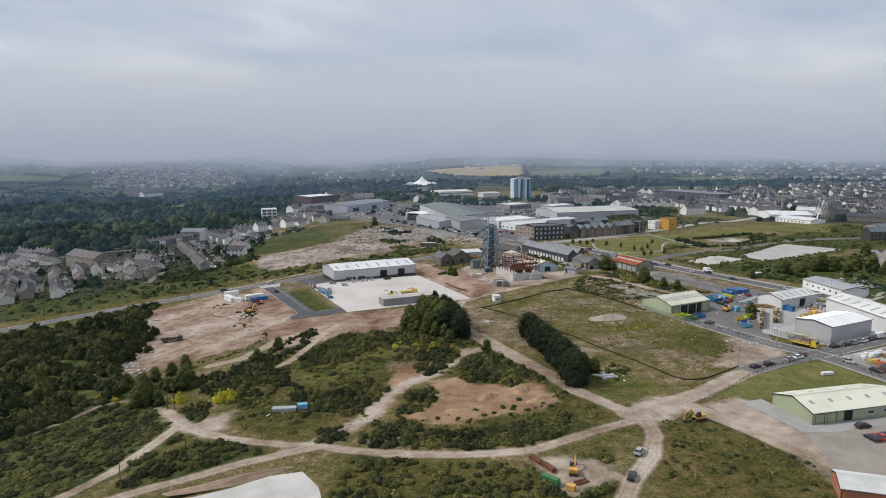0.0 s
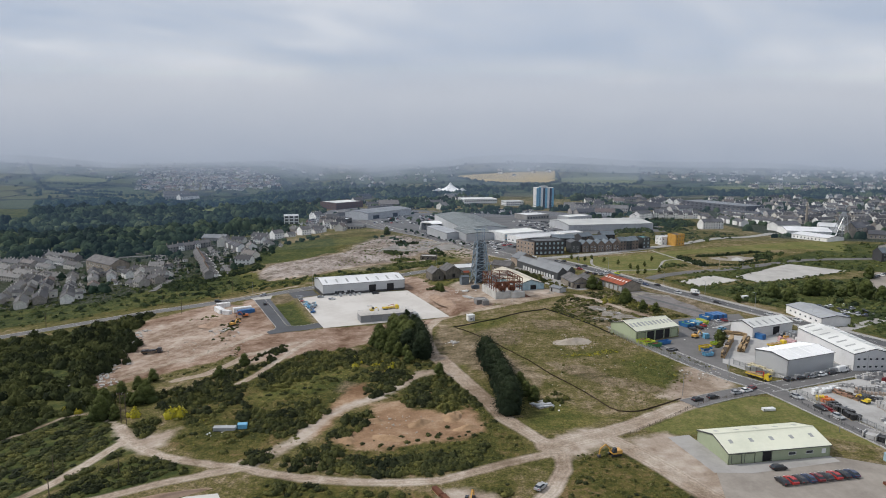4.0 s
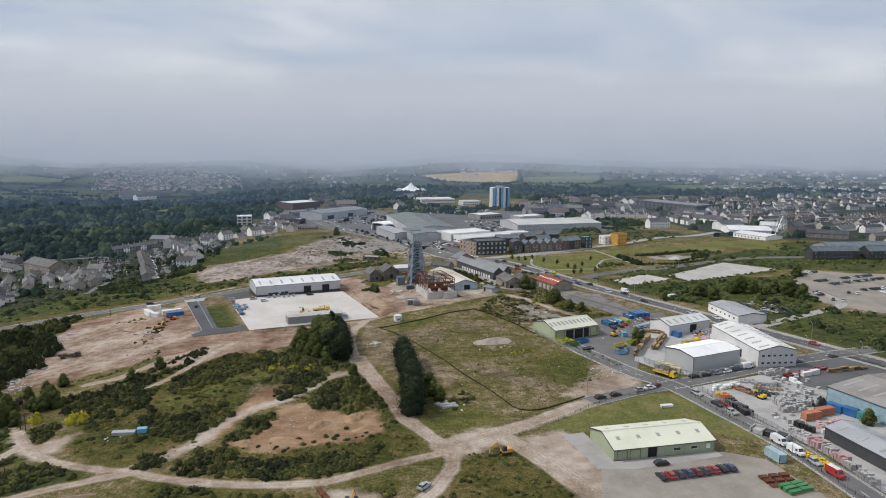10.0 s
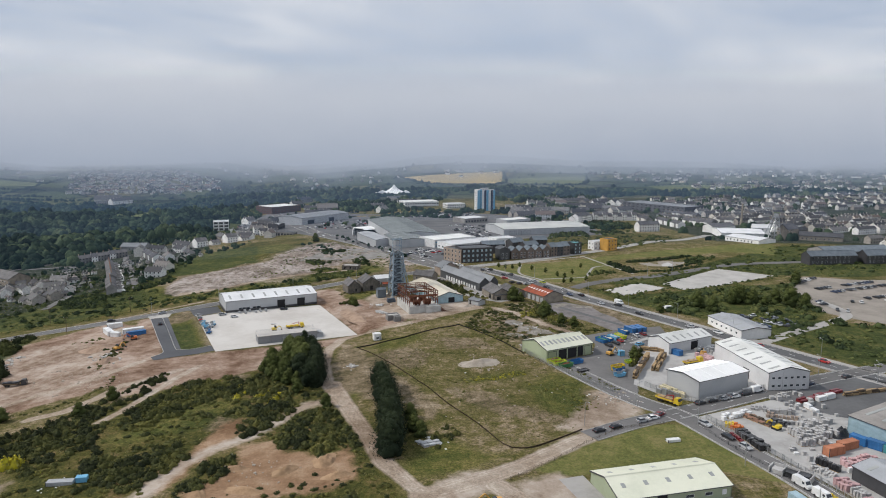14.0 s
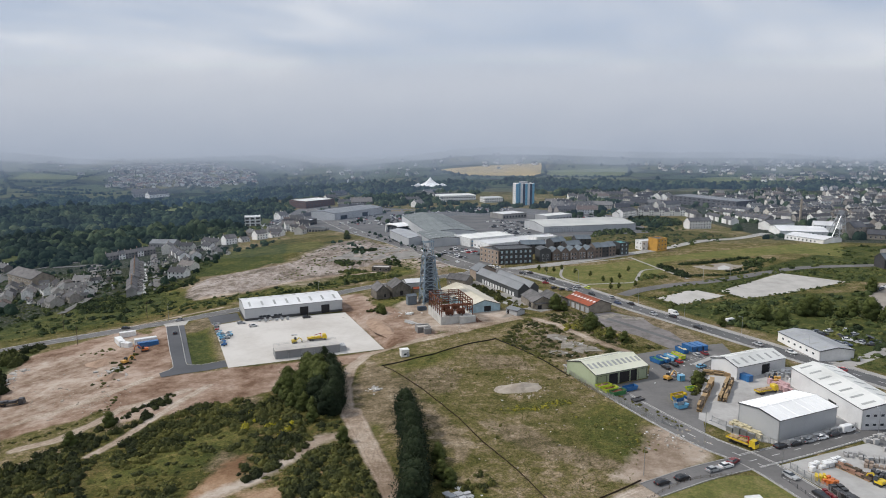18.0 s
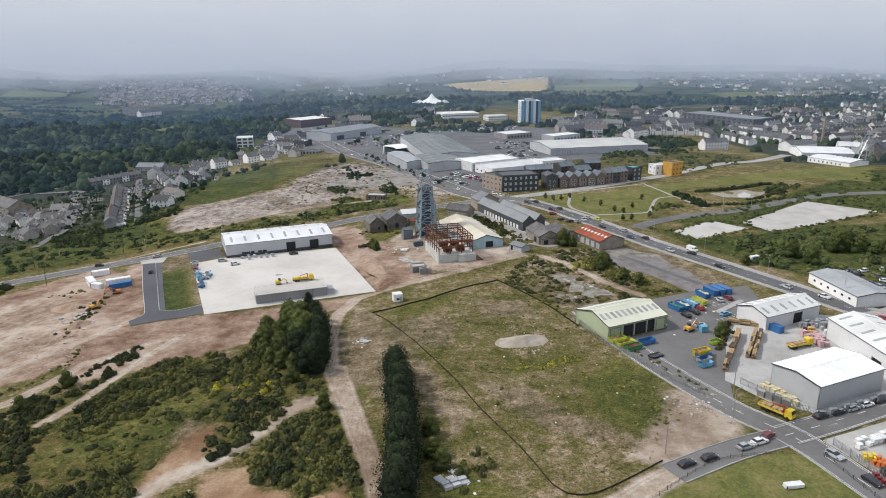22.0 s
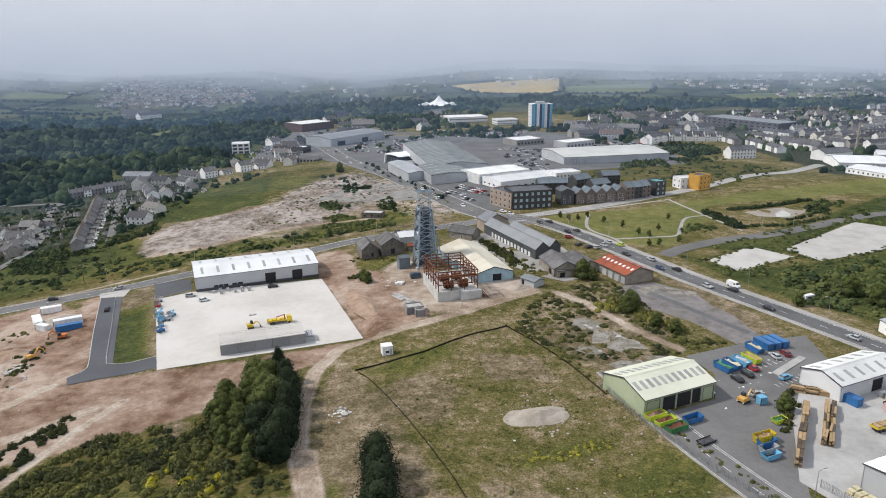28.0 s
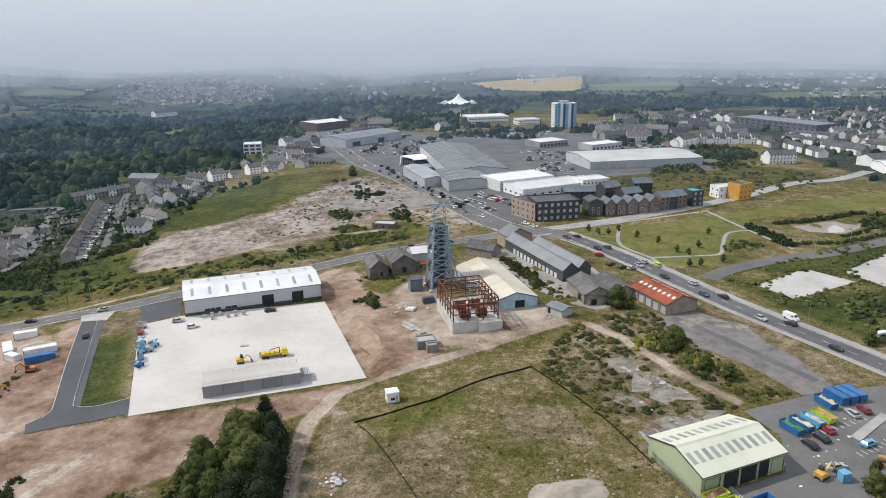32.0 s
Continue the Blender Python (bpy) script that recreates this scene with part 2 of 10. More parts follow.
M["pale_sheet"] = surface("pale_sheet", (0.47, 0.48, 0.49), (0.40, 0.41, 0.42), 1.2, 0.12, 0.5, 0, 0.25, 3.2)
M["dark_brick"] = surface("dark_brick", (0.15, 0.095, 0.085), (0.10, 0.065, 0.058), 4.0, 0.3, 0.9, 0, 0.3)
M["house_brick"] = surface("house_brick", (0.20, 0.165, 0.145), (0.13, 0.105, 0.092), 4.0, 0.3, 0.9, 0, 0.3)
M["brick"] = surface("brick", (0.33, 0.2, 0.14), (0.22, 0.13, 0.095), 4.0, 0.3, 0.9, 0, 0.3)
M["tan_clad"] = surface("tan_clad", (0.37, 0.30, 0.245), (0.27, 0.21, 0.17), 2.0, 0.3, 0.85, 0, 0.2)
M["bark"] = surface("bark", (0.12, 0.095, 0.07), (0.06, 0.045, 0.035), 3.0, 0.6, 0.95, 0, 0.5)
for cname, c in (("red", (0.42, 0.03, 0.03)), ("yellow", (0.70, 0.50, 0.03)), ("blue", (0.03, 0.145, 0.36)), ("sky_blue", (0.16, 0.42, 0.62)),
                 ("black", (0.02, 0.02, 0.022)), ("silver", (0.42, 0.43, 0.44)), ("white", (0.78, 0.78, 0.77)), ("navy", (0.03, 0.05, 0.11)),
                 ("maroon", (0.18, 0.015, 0.02)), ("lime", (0.52, 0.62, 0.05)), ("dark_green", (0.05, 0.2, 0.07)), ("orange", (0.6, 0.16, 0.03)),
                 ("timber", (0.40, 0.28, 0.155)), ("block_grey", (0.45, 0.44, 0.43)), ("pink", (0.55, 0.36, 0.36)), ("teal", (0.08, 0.32, 0.33)),
                 ("amber", (0.66, 0.36, 0.08)), ("charcoal", (0.06, 0.06, 0.065)), ("terracotta", (0.45, 0.19, 0.11)), ("pale_blue", (0.36, 0.50, 0.56)),
                 ("cream", (0.62, 0.55, 0.36))):
    M[cname] = surface("paint_" + cname, c, tuple(0.72 * v for v in c), 1.5, 0.5, 0.45 if cname not in ("timber", "block_grey", "pink", "terracotta") else 0.9, 0, 0.08,
                       coat=0.3 if cname in ("red", "black", "silver", "navy", "maroon") else 0.0)
M["scrub"] = tinted("scrub", [(0.0, (0.020, 0.026, 0.013)), (0.28, (0.047, 0.054, 0.021)), (0.5, (0.085, 0.090, 0.029)), (0.72, (0.138, 0.132, 0.039)), (0.86, (0.19, 0.18, 0.055)), (1.0, (0.40, 0.355, 0.03))])
M["road_scrub"] = tinted("road_scrub", [(0.0, (0.020, 0.031, 0.018)), (0.28, (0.042, 0.060, 0.027)), (0.5, (0.078, 0.100, 0.036)), (0.72, (0.115, 0.130, 0.046)), (1.0, (0.20, 0.18, 0.06))])
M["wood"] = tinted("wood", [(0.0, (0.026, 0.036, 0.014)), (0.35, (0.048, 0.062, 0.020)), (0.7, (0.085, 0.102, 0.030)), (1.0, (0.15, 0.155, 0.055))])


def canopy(name, stops):
    """Trees seen from afar: the tree's own tone, broken up by leafy speckle and relief."""
    m, n, l, b = graph(name)
    pos = n.new("ShaderNodeNewGeometry").outputs["Position"]
    at = n.new("ShaderNodeAttribute")
    at.attribute_name = "tone"
    speck, fine = noise_node(n, l, pos, 0.35, 5.0, 0.75), noise_node(n, l, pos, 1.1, 3.0, 0.7)
    f = math_node(n, l, "MULTIPLY_ADD", speck, 0.7, math_node(n, l, "SUBTRACT", at.outputs["Fac"], 0.35))
    col = ramp_node(n, l, f, stops)
    dark = ramp_node(n, l, fine, [(0.36, (0.62, 0.64, 0.68)), (0.55, (1.0, 1.0, 1.0)), (0.68, (1.3, 1.3, 1.25))])
    l.new(mix_node(n, l, 1.0, col, dark, "MULTIPLY"), b.inputs["Base Color"])
    b.inputs["Roughness"].default_value, b.inputs["Specular IOR Level"].default_value = 0.95, 0.1
    bp = n.new("ShaderNodeBump")
    bp.inputs["Strength"].default_value, bp.inputs["Distance"].default_value = 0.6, 0.9
    l.new(math_node(n, l, "MULTIPLY_ADD", fine, 0.4, speck), bp.inputs["Height"])
    l.new(bp.outputs[0], b.inputs["Normal"])
    return m


M["canopy"] = canopy("canopy", [(0.0, (0.013, 0.025, 0.020)), (0.35, (0.027, 0.047, 0.033)), (0.65, (0.056, 0.083, 0.047)), (1.0, (0.12, 0.145, 0.075))])


def assorted(name, stops, grain=0.8):
    """Walls or roofs of many houses in one mesh: a shade for each, with weathering."""
    m, n, l, b = graph(name)
    geo = n.new("ShaderNodeNewGeometry")
    col = ramp_node(n, l, geo.outputs["Random Per Island"], stops)
    wear = ramp_node(n, l, noise_node(n, l, geo.outputs["Position"], grain, 4.0, 0.7), [(0.35, (0.72, 0.72, 0.72)), (0.6, (1.12, 1.12, 1.12))])
    l.new(mix_node(n, l, 0.8, col, wear, "MULTIPLY"), b.inputs["Base Color"])
    b.inputs["Roughness"].default_value, b.inputs["Specular IOR Level"].default_value = 0.8, 0.25
    return m


M["far_white"] = assorted("far_white", [(0.0, (0.84, 0.83, 0.81)), (0.5, (0.74, 0.73, 0.70)), (0.8, (0.66, 0.60, 0.50)), (1.0, (0.82, 0.82, 0.82))])
M["far_stone"] = assorted("far_stone", [(0.0, (0.20, 0.18, 0.16)), (0.4, (0.34, 0.315, 0.285)), (0.75, (0.48, 0.46, 0.43)), (1.0, (0.66, 0.64, 0.60))])
M["far_slate"] = assorted("far_slate", [(0.0, (0.045, 0.045, 0.050)), (0.4, (0.082, 0.081, 0.086)), (0.7, (0.135, 0.132, 0.13)), (0.88, (0.21, 0.205, 0.20)), (1.0, (0.14, 0.105, 0.09))])
M["far_tile"] = assorted("far_tile", [(0.0, (0.115, 0.085, 0.075)), (0.35, (0.20, 0.125, 0.10)), (0.6, (0.14, 0.135, 0.135)), (0.85, (0.24, 0.225, 0.215)), (1.0, (0.26, 0.15, 0.11))])
M["village_wall"] = surface("village_wall", (0.27, 0.262, 0.256), (0.17, 0.165, 0.16), 1.5, 0.2, 0.9, 0, 0.2, vary=0.25)
M["west_wood"] = canopy("west_wood", [(0.0, (0.018, 0.025, 0.013)), (0.35, (0.040, 0.049, 0.021)), (0.65, (0.078, 0.087, 0.031)), (1.0, (0.14, 0.145, 0.05))])
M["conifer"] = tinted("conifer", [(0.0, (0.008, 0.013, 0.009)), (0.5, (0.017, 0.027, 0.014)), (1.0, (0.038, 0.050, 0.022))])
M["tuft"] = tinted("tuft", [(0.0, (0.075, 0.10, 0.032)), (0.5, (0.16, 0.155, 0.055)), (1.0, (0.30, 0.25, 0.13))])

# ---- building tools ----
class Shape:
    """Gathers boxes, beams and faces of one mesh."""

    def __init__(self):
        self.v, self.f = [], []

    def face(self, *pts):
        k = len(self.v)
        self.v += [tuple(p) for p in pts]
        self.f.append(tuple(range(k, k + len(pts))))
        return self

    def box(self, x0, y0, z0, x1, y1, z1):
        k = len(self.v)
        self.v += [(x0, y0, z0), (x1, y0, z0), (x1, y1, z0), (x0, y1, z0), (x0, y0, z1), (x1, y0, z1), (x1, y1, z1), (x0, y1, z1)]
        self.f += [tuple(k + i for i in q) for q in ((3, 2, 1, 0), (4, 5, 6, 7), (0, 1, 5, 4), (1, 2, 6, 5), (2, 3, 7, 6), (3, 0, 4, 7))]
        return self

    def prism(self, poly, thick, axis=1, at=0.0):
        """An outline of (a, z) pairs drawn out along y (axis 1) or x (axis 0)."""
        k, n = len(self.v), len(poly)
        for s in (at, at + thick):
            self.v += [(a, s, z) if axis == 1 else (s, a, z) for a, z in poly]
        self.f += [tuple(k + i for i in range(n)), tuple(k + n + n - 1 - i for i in range(n))]
        self.f += [(k + (i + 1) % n, k + i, k + n + i, k + n + (i + 1) % n) for i in range(n)]
        return self

    def beam(self, p, q, w=0.3, d=None):
        p, q = Vector(p), Vector(q)
        d = d or w
        t = (q - p).normalized()
        s = t.cross(Vector((0, 0, 1)))
        s = Vector((1, 0, 0)) if s.length < 1e-3 else s.normalized()
        u = s.cross(t)
        k = len(self.v)
        for c in (p, q):
            self.v += [tuple(c + s * a * w / 2 + u * b * d / 2) for a, b in ((-1, -1), (1, -1), (1, 1), (-1, 1))]
        self.f += [tuple(k + i for i in r) for r in ((3, 2, 1, 0), (4, 5, 6, 7), (0, 1, 5, 4), (1, 2, 6, 5), (2, 3, 7, 6), (3, 0, 4, 7))]
        return self

    def tube(self, p, q, r0, r1=None, sides=8):
        p, q = Vector(p), Vector(q)
        r1 = r0 if r1 is None else r1
        t = (q - p).normalized()
        s = t.cross(Vector((0, 0, 1)))
        s = Vector((1, 0, 0)) if s.length < 1e-3 else s.normalized()
        u = s.cross(t)
        k = len(self.v)
        for c, r in ((p, r0), (q, r1)):
            self.v += [tuple(c + (s * math.cos(a) + u * math.sin(a)) * r) for a in (2 * math.pi * i / sides for i in range(sides))]
        self.f += [(k + i, k + (i + 1) % sides, k + sides + (i + 1) % sides, k + sides + i) for i in range(sides)]
        self.f += [tuple(k + sides - 1 - i for i in range(sides)), tuple(k + sides + i for i in range(sides))]
        return self

    def slab(self, ring, z0, z1):
        """A flat plate with an outline of (x, y) corners."""
        k, n = len(self.v), len(ring)
        self.v += [(a, b, z) for z in (z0, z1) for a, b in ring]
        self.f += [tuple(k + n - 1 - i for i in range(n)), tuple(k + n + i for i in range(n))]
        self.f += [(k + i, k + (i + 1) % n, k + n + (i + 1) % n, k + n + i) for i in range(n)]
        return self

    def shift(self, x, y, z):
        self.v = [(a + x, b + y, c + z) for a, b, c in self.v]
        return self

    def mesh(self, name, mat):
        me = bpy.data.meshes.new(name)
        me.from_pydata(self.v, [], self.f)
        me.materials.append(mat)
        return me


def part(name, shape, mat, parent=None, label="", at=None):
    """Links a Shape (or a mesh) as one mesh object under a thing or a part."""
    me = shape.mesh(name, mat) if isinstance(shape, Shape) else shape
    ob = new(name, me)
    if parent is not None:
        ob.parent = parent
    if at is not None:
        ob.matrix_basis = at
    return tagged(ob, label)


def thing(name, label, category, x, y, turn=0.0, z=None, group="", kind=""):
    """An Empty at a thing's base, on the ground unless z is given; turn in degrees."""
    ob = new(name)
    ob.empty_display_size = 0.5
    ob.matrix_basis = pose(x, y, land(x, y) if z is None else z, 0, 0, turn)
    return tagged(ob, label, category, group, kind)


def heading(p, q):
    return math.degrees(math.atan2(q[1] - p[1], q[0] - p[0]))


def numpy_mesh(name, verts, faces, mat, tone=None, rounded=False):
    """A mesh from arrays of corners and of triangles or quads, with a tone for each corner."""
    me = bpy.data.meshes.new(name)
    verts, faces = np.asarray(verts, np.float32), np.asarray(faces, np.int32)
    k = faces.shape[1]
    me.vertices.add(len(verts))
    me.vertices.foreach_set("co", verts.ravel())
    me.loops.add(faces.size)
    me.loops.foreach_set("vertex_index", faces.ravel())
    me.polygons.add(len(faces))
    me.polygons.foreach_set("loop_start", np.arange(0, faces.size, k, dtype=np.int32))
    if tone is not None:
        me.attributes.new("tone", "FLOAT", "POINT").data.foreach_set("value", np.asarray(tone, np.float32))
    if rounded:
        me.polygons.foreach_set("use_smooth", np.ones(len(faces), bool))
    me.update(calc_edges=True)
    me.validate()
    me.materials.append(mat)
    return me

# ---- the lie of the land ----
SLOPE_X = [-5000, -1500, -700, -450, -320, -220, -150, -107, -75, -50, -10, 20, 45, 70, 110, 200, 400, 1500, 5000]
SLOPE_Z = [-30, -36, -38, -34, -26, -16, -8.5, -5, -1.5, 0, 0.6, 2, 4.2, 5.4, 6.1, 6.5, 7, 8, 10]
PAD = [(-32.4, 326.4), (30, 352), (2.5, 415.5), (-48.5, 398), (-60, 389)]
PAD_Z = 0.75


def smooth(a):
    a = np.clip(a, 0, 1)
    return a * a * (3 - 2 * a)


def line_distance(x, y, pts):
    """The distance from places to a line of points."""
    d = np.full(np.shape(x), 1e9)
    for (ax, ay), (bx, by) in zip(pts[:-1], pts[1:]):
        ux, uy = bx - ax, by - ay
        t = np.clip(((x - ax) * ux + (y - ay) * uy) / (ux * ux + uy * uy + 1e-9), 0, 1)
        d = np.minimum(d, np.hypot(x - ax - t * ux, y - ay - t * uy))
    return d


def inside(x, y, poly):
    x, y = np.asarray(x, float), np.asarray(y, float)
    c = np.zeros(np.shape(x), bool)
    for (ax, ay), (bx, by) in zip(poly, poly[1:] + poly[:1]):
        if ay != by:
            c ^= ((ay > y) != (by > y)) & (x < (bx - ax) * (y - ay) / (by - ay) + ax)
    return c


def area(x, y, poly):
    """The distance into a plot: positive inside, negative outside."""
    d = line_distance(x, y, poly + poly[:1])
    return np.where(inside(x, y, poly), d, -d)


def relief(x, y):
    x, y = np.asarray(x, float), np.asarray(y, float)
    z = np.interp(x, SLOPE_X, SLOPE_Z)
    z = z + 3.5 * np.exp(-(((x - 15) / 55) ** 2) - ((y - 185) / 55) ** 2)
    z = z - 13 * smooth((y - 520) / 500) * np.clip((x + 300) / 250, 0, 1)
    z = z + 30 * smooth((y - 1540) / 480) * smooth((-x - 330) / 200) + 20 * smooth((y - 1300) / 1500) * (1 + 0.5 * np.sin(x / 420.0 + 1))
    z = z + (26 + 12 * np.sin(x / 310.0 + 0.4) + 8 * np.sin(x / 127.0)) * smooth((y - 1700) / 620)
    k = smooth((area(x, y, PAD) + 7) / 6)
    return z * (1 - k) + PAD_Z * k


def land(x, y):
    return float(relief(x, y))


TRACKS = [  # centre lines and half widths of the unmade tracks
    ([(63, 181), (57, 190), (49, 203), (42, 227), (34, 250), (25, 276), (20, 302), (19, 324), (24, 340), (36, 349), (53, 359), (66, 367), (80, 378), (93, 387)], 2.9),
    ([(66, 182), (41, 169), (30, 164), (20, 164), (6, 165), (-10, 169), (-18, 172), (-26, 176), (-34, 178), (-43, 181), (-52, 185), (-62, 192), (-71, 201)], 2.2),
    ([(-78, 211), (-70, 200), (-72, 192), (-75, 181), (-78, 172), (-84, 163), (-98, 147)], 2.3),
    ([(-27, 175), (-34, 173), (-43, 170), (-53, 165), (-65, 160), (-83, 151)], 2.2),
    ([(-118, 204), (-110, 216), (-105, 225), (-98, 227), (-83, 216), (-74, 207)], 1.3),
    ([(-78, 256), (-68, 261), (-62, 273), (-58, 286), (-48, 294), (-41, 303)], 2.6),
    ([(64, 184), (63, 170), (58, 158), (50, 147), (45, 138), (40, 122), (38, 100)], 2.7),
    ([(60, 183), (74, 191), (88, 200), (104, 213), (112, 219)], 3.8),
    ([(57, 190), (50, 204), (43, 227), (35, 252), (27, 278)], 2.7),
    ([(80, 189), (88, 177), (95, 163), (102, 150)], 4.0),
    ([(-34, 308), (-39, 292), (-43, 274), (-46, 258), (-50, 248)], 2.0),
    ([(101, 386), (111, 373), (123, 349), (134, 333)], 2.2),
    ([(-62, 318), (-75, 295), (-92, 280), (-108, 262)], 2.5),
    ([(-140, 395), (-118, 405), (-95, 418), (-70, 433)], 1.6),
    ([(-93, 462), (-69, 470), (-47, 492), (-20, 512), (10, 520)], 2.2),
]
RED_PLOTS = [  # stripped earth
    [(-7, 445), (-2, 452), (3, 455), (9, 445), (14, 424), (18, 404), (6, 408), (4, 413)],
    [(-137, 366), (-109, 398), (-80, 372), (-62, 331), (-58, 310), (-71, 280), (-89, 269), (-109, 257), (-120, 276), (-127, 319)],
    [(-60, 316), (-33, 323), (-4, 332), (24, 345), (20, 334), (4, 322), (-11, 302), (-32, 286), (-52, 276), (-64, 290)],
    [(32, 354), (5, 416), (10, 428), (26, 418), (44, 388), (52, 366), (42, 356)],
    [(-92, 400), (-86, 396), (-60, 330), (-64, 318), (-80, 350)],
]
PALE_PLOTS = [
    [(45, 368), (28, 425), (40, 440), (52, 412), (88, 402), (96, 388), (80, 376), (60, 366)],
    [(128, 262), (120, 250), (104, 226), (113, 219), (134, 236), (136, 250)],
    [(84, 190), (98, 196), (103, 186), (106, 168), (150, 176), (158, 150), (96, 140), (92, 168)],
    [(-36, 540), (-20, 560), (6, 556), (-14, 530)],
    [(123, 257), (128, 259), (132, 250), (135, 244), (128, 240), (120, 240)],
    [(60, 187), (66, 176), (78, 186), (84, 197), (72, 196)],
    [(31, 159), (37, 160), (43, 157), (47, 154), (47, 149), (42, 146), (36, 143), (31.5, 146), (30, 154)],
    [(-82, 215), (-76, 206), (-74, 209), (-66, 200), (-61, 204), (-56, 207), (-56, 193), (-60, 188), (-68, 195), (-73, 200)],
]
SAND_PLOTS = [
    [(-5, 195), (4, 198), (7, 210), (5, 221), (14, 225), (20, 215), (27, 212), (32, 206), (39, 215), (43, 195), (34, 187), (26, 188), (21, 186), (14, 182), (4, 184), (-1, 188)],
    [(-14, 195), (-14, 211), (-9, 220), (-6, 240), (-2, 247), (2, 240), (2, 226), (-3, 216), (-7, 199), (-10, 194)],
]
RUBBLE_PLOTS = [  # crushed stone and slabs of the cleared works
    [(-106, 472), (-113, 495), (-114, 518), (-110, 533), (-96, 541), (-79, 552), (-61, 563), (-57, 611), (-42, 676), (-22, 692), (0, 648), (40, 585), (22, 565), (4, 557), (-13, 530), (-20, 512), (-36, 499), (-50, 492), (-60, 478), (-76, 467), (-95, 460)],
    [(30, 572), (50, 556), (62, 530), (52, 520), (38, 545)],
]
WASTE_GROUND = [(-62, 566), (-57, 611), (-42, 676), (-22, 692), (0, 648), (40, 585), (56, 556), (64, 526), (48, 512), (26, 541), (4, 557), (-15, 529), (-21, 506), (-37, 484), (-60, 500)]
DRY_PLOTS = [  # thin dry turf over tan earth
    [(26, 330), (24, 300), (29, 280), (37, 262), (44, 255), (52, 262), (48, 285), (40, 305)],
    [(26, 298), (41, 306), (49, 287), (57, 269), (66, 247), (64, 236), (57, 251), (51, 272), (38, 284), (35, 264), (34, 256)],
    [(40, 309), (55, 318), (64, 306), (59, 289), (48, 294)],
    [(71, 262), (84, 258), (92, 246), (108, 234), (110, 229), (98, 232), (88, 238), (77, 250)],
    [(70, 330), (88, 326), (92, 313), (73, 314)],
    [(119, 260), (123, 257), (120, 240), (135, 243), (131, 239), (121, 229), (110, 229), (117, 238)],
    [(-16, 295), (-10, 294), (-7, 280), (-12, 283)],
    [(-10, 239), (-9, 249), (-4, 245), (-1, 232)],
    [(141, 406), (152, 398), (163, 380), (170, 356), (171, 342), (163, 349), (158, 372), (150, 392)],
    [(86, 350), (100, 384), (124, 396), (136, 356), (126, 322), (108, 316)],
    [(-64, 440), (-30, 458), (6, 490), (60, 500), (40, 540), (8, 556), (-25, 530), (-50, 500), (-90, 470)],
    [(-120, 506), (-118, 540), (-93, 565), (-39, 575), (-24, 651), (21, 612), (20, 554), (-4, 537), (-23, 509), (-47, 489), (-69, 470), (-93, 470)],
    [(-78, 399), (-71, 411), (-37, 336), (-41, 335), (-63, 384), (-71, 379)],
]
LUSH_PLOTS = [  # bright rank grass and weeds
    [(-73, 381), (-62, 387), (-51, 364), (-39, 335), (-49, 330)],
    [(77, 274), (101, 282), (101, 276), (79, 268)],
    [(98, 268), (114, 257), (122, 249), (111, 233), (102, 244)],
    [(34, 266), (39, 263), (38, 257), (34, 258)],
    [(-41, 241), (-31, 246), (-14, 240), (-12, 252), (-8, 262), (-23, 277), (-32, 269), (-37, 257)],
    [(-44, 231), (-33, 244), (-17, 252), (-11, 255), (-12, 239), (-28, 231), (-35, 228)],
    [(53, 195), (65, 221), (80, 208), (86, 208), (76, 199), (60, 193)],
    [(-150, 480), (-139, 498), (-118, 504), (-111, 481), (-120, 469), (-140, 472)],
    [(-114, 368), (-106, 371), (-98, 360), (-107, 359)],
    [(36, 320), (46, 332), (60, 340), (62, 330), (50, 318)],
    [(100, 262), (112, 280), (124, 268), (116, 250), (106, 246)],
    [(-290, 360), (-200, 392), (-128, 418), (-96, 440), (-96, 456), (-128, 500), (-124, 545), (-138, 630), (-200, 560), (-285, 470)],
    [(-42, 495), (-28, 504), (-17, 512), (0, 500), (-7, 486), (-14, 475), (-23, 469), (-36, 462), (-64, 444), (-84, 440), (-96, 452), (-78, 460), (-60, 470)],
    [(15, 523), (19, 544), (31, 547), (37, 516), (34, 504), (23, 504)],
    [(-18, 524), (-11, 535), (4, 523), (26, 510), (28, 500), (9, 492), (-3, 488), (-13, 496)],
    [(48, 396), (54, 375), (64, 381), (71, 384), (68, 378), (59, 367), (54, 363), (50, 369), (45, 390)],
    [(14, 432), (17, 437), (32, 444), (38, 430), (34, 423), (22, 424)],
    [(-14, 606), (-24, 640), (-8, 650), (6, 622)],
    [(34, 540), (50, 556), (62, 530), (48, 514)],
    [(-116, 556), (-122, 620), (-104, 680), (-66, 690), (-52, 650), (-76, 610)],
]
GARDENS = [  # gardens and back yards of the village and the town
    [(-460, 715), (-330, 700), (-262, 700), (-262, 760), (-160, 770), (-140, 650), (-146, 600), (-128, 540), (-140, 508), (-170, 490), (-180, 470), (-200, 435), (-280, 432), (-410, 600)],
    [(335, 640), (470, 600), (900, 540), (1500, 700), (1500, 1500), (300, 1200), (335, 900)],
]
LAWNS = [
    [(110, 508), (162, 524), (191, 540), (232, 563), (269, 582), (333, 612), (385, 632), (345, 552), (313, 568), (276, 553), (229, 541), (206, 530), (200, 500), (175, 470), (163, 447), (140, 452), (120, 484)],
    [(112, 217), (134, 228), (149, 226), (152, 206), (160, 186), (140, 197), (100, 194), (90, 198)],
]

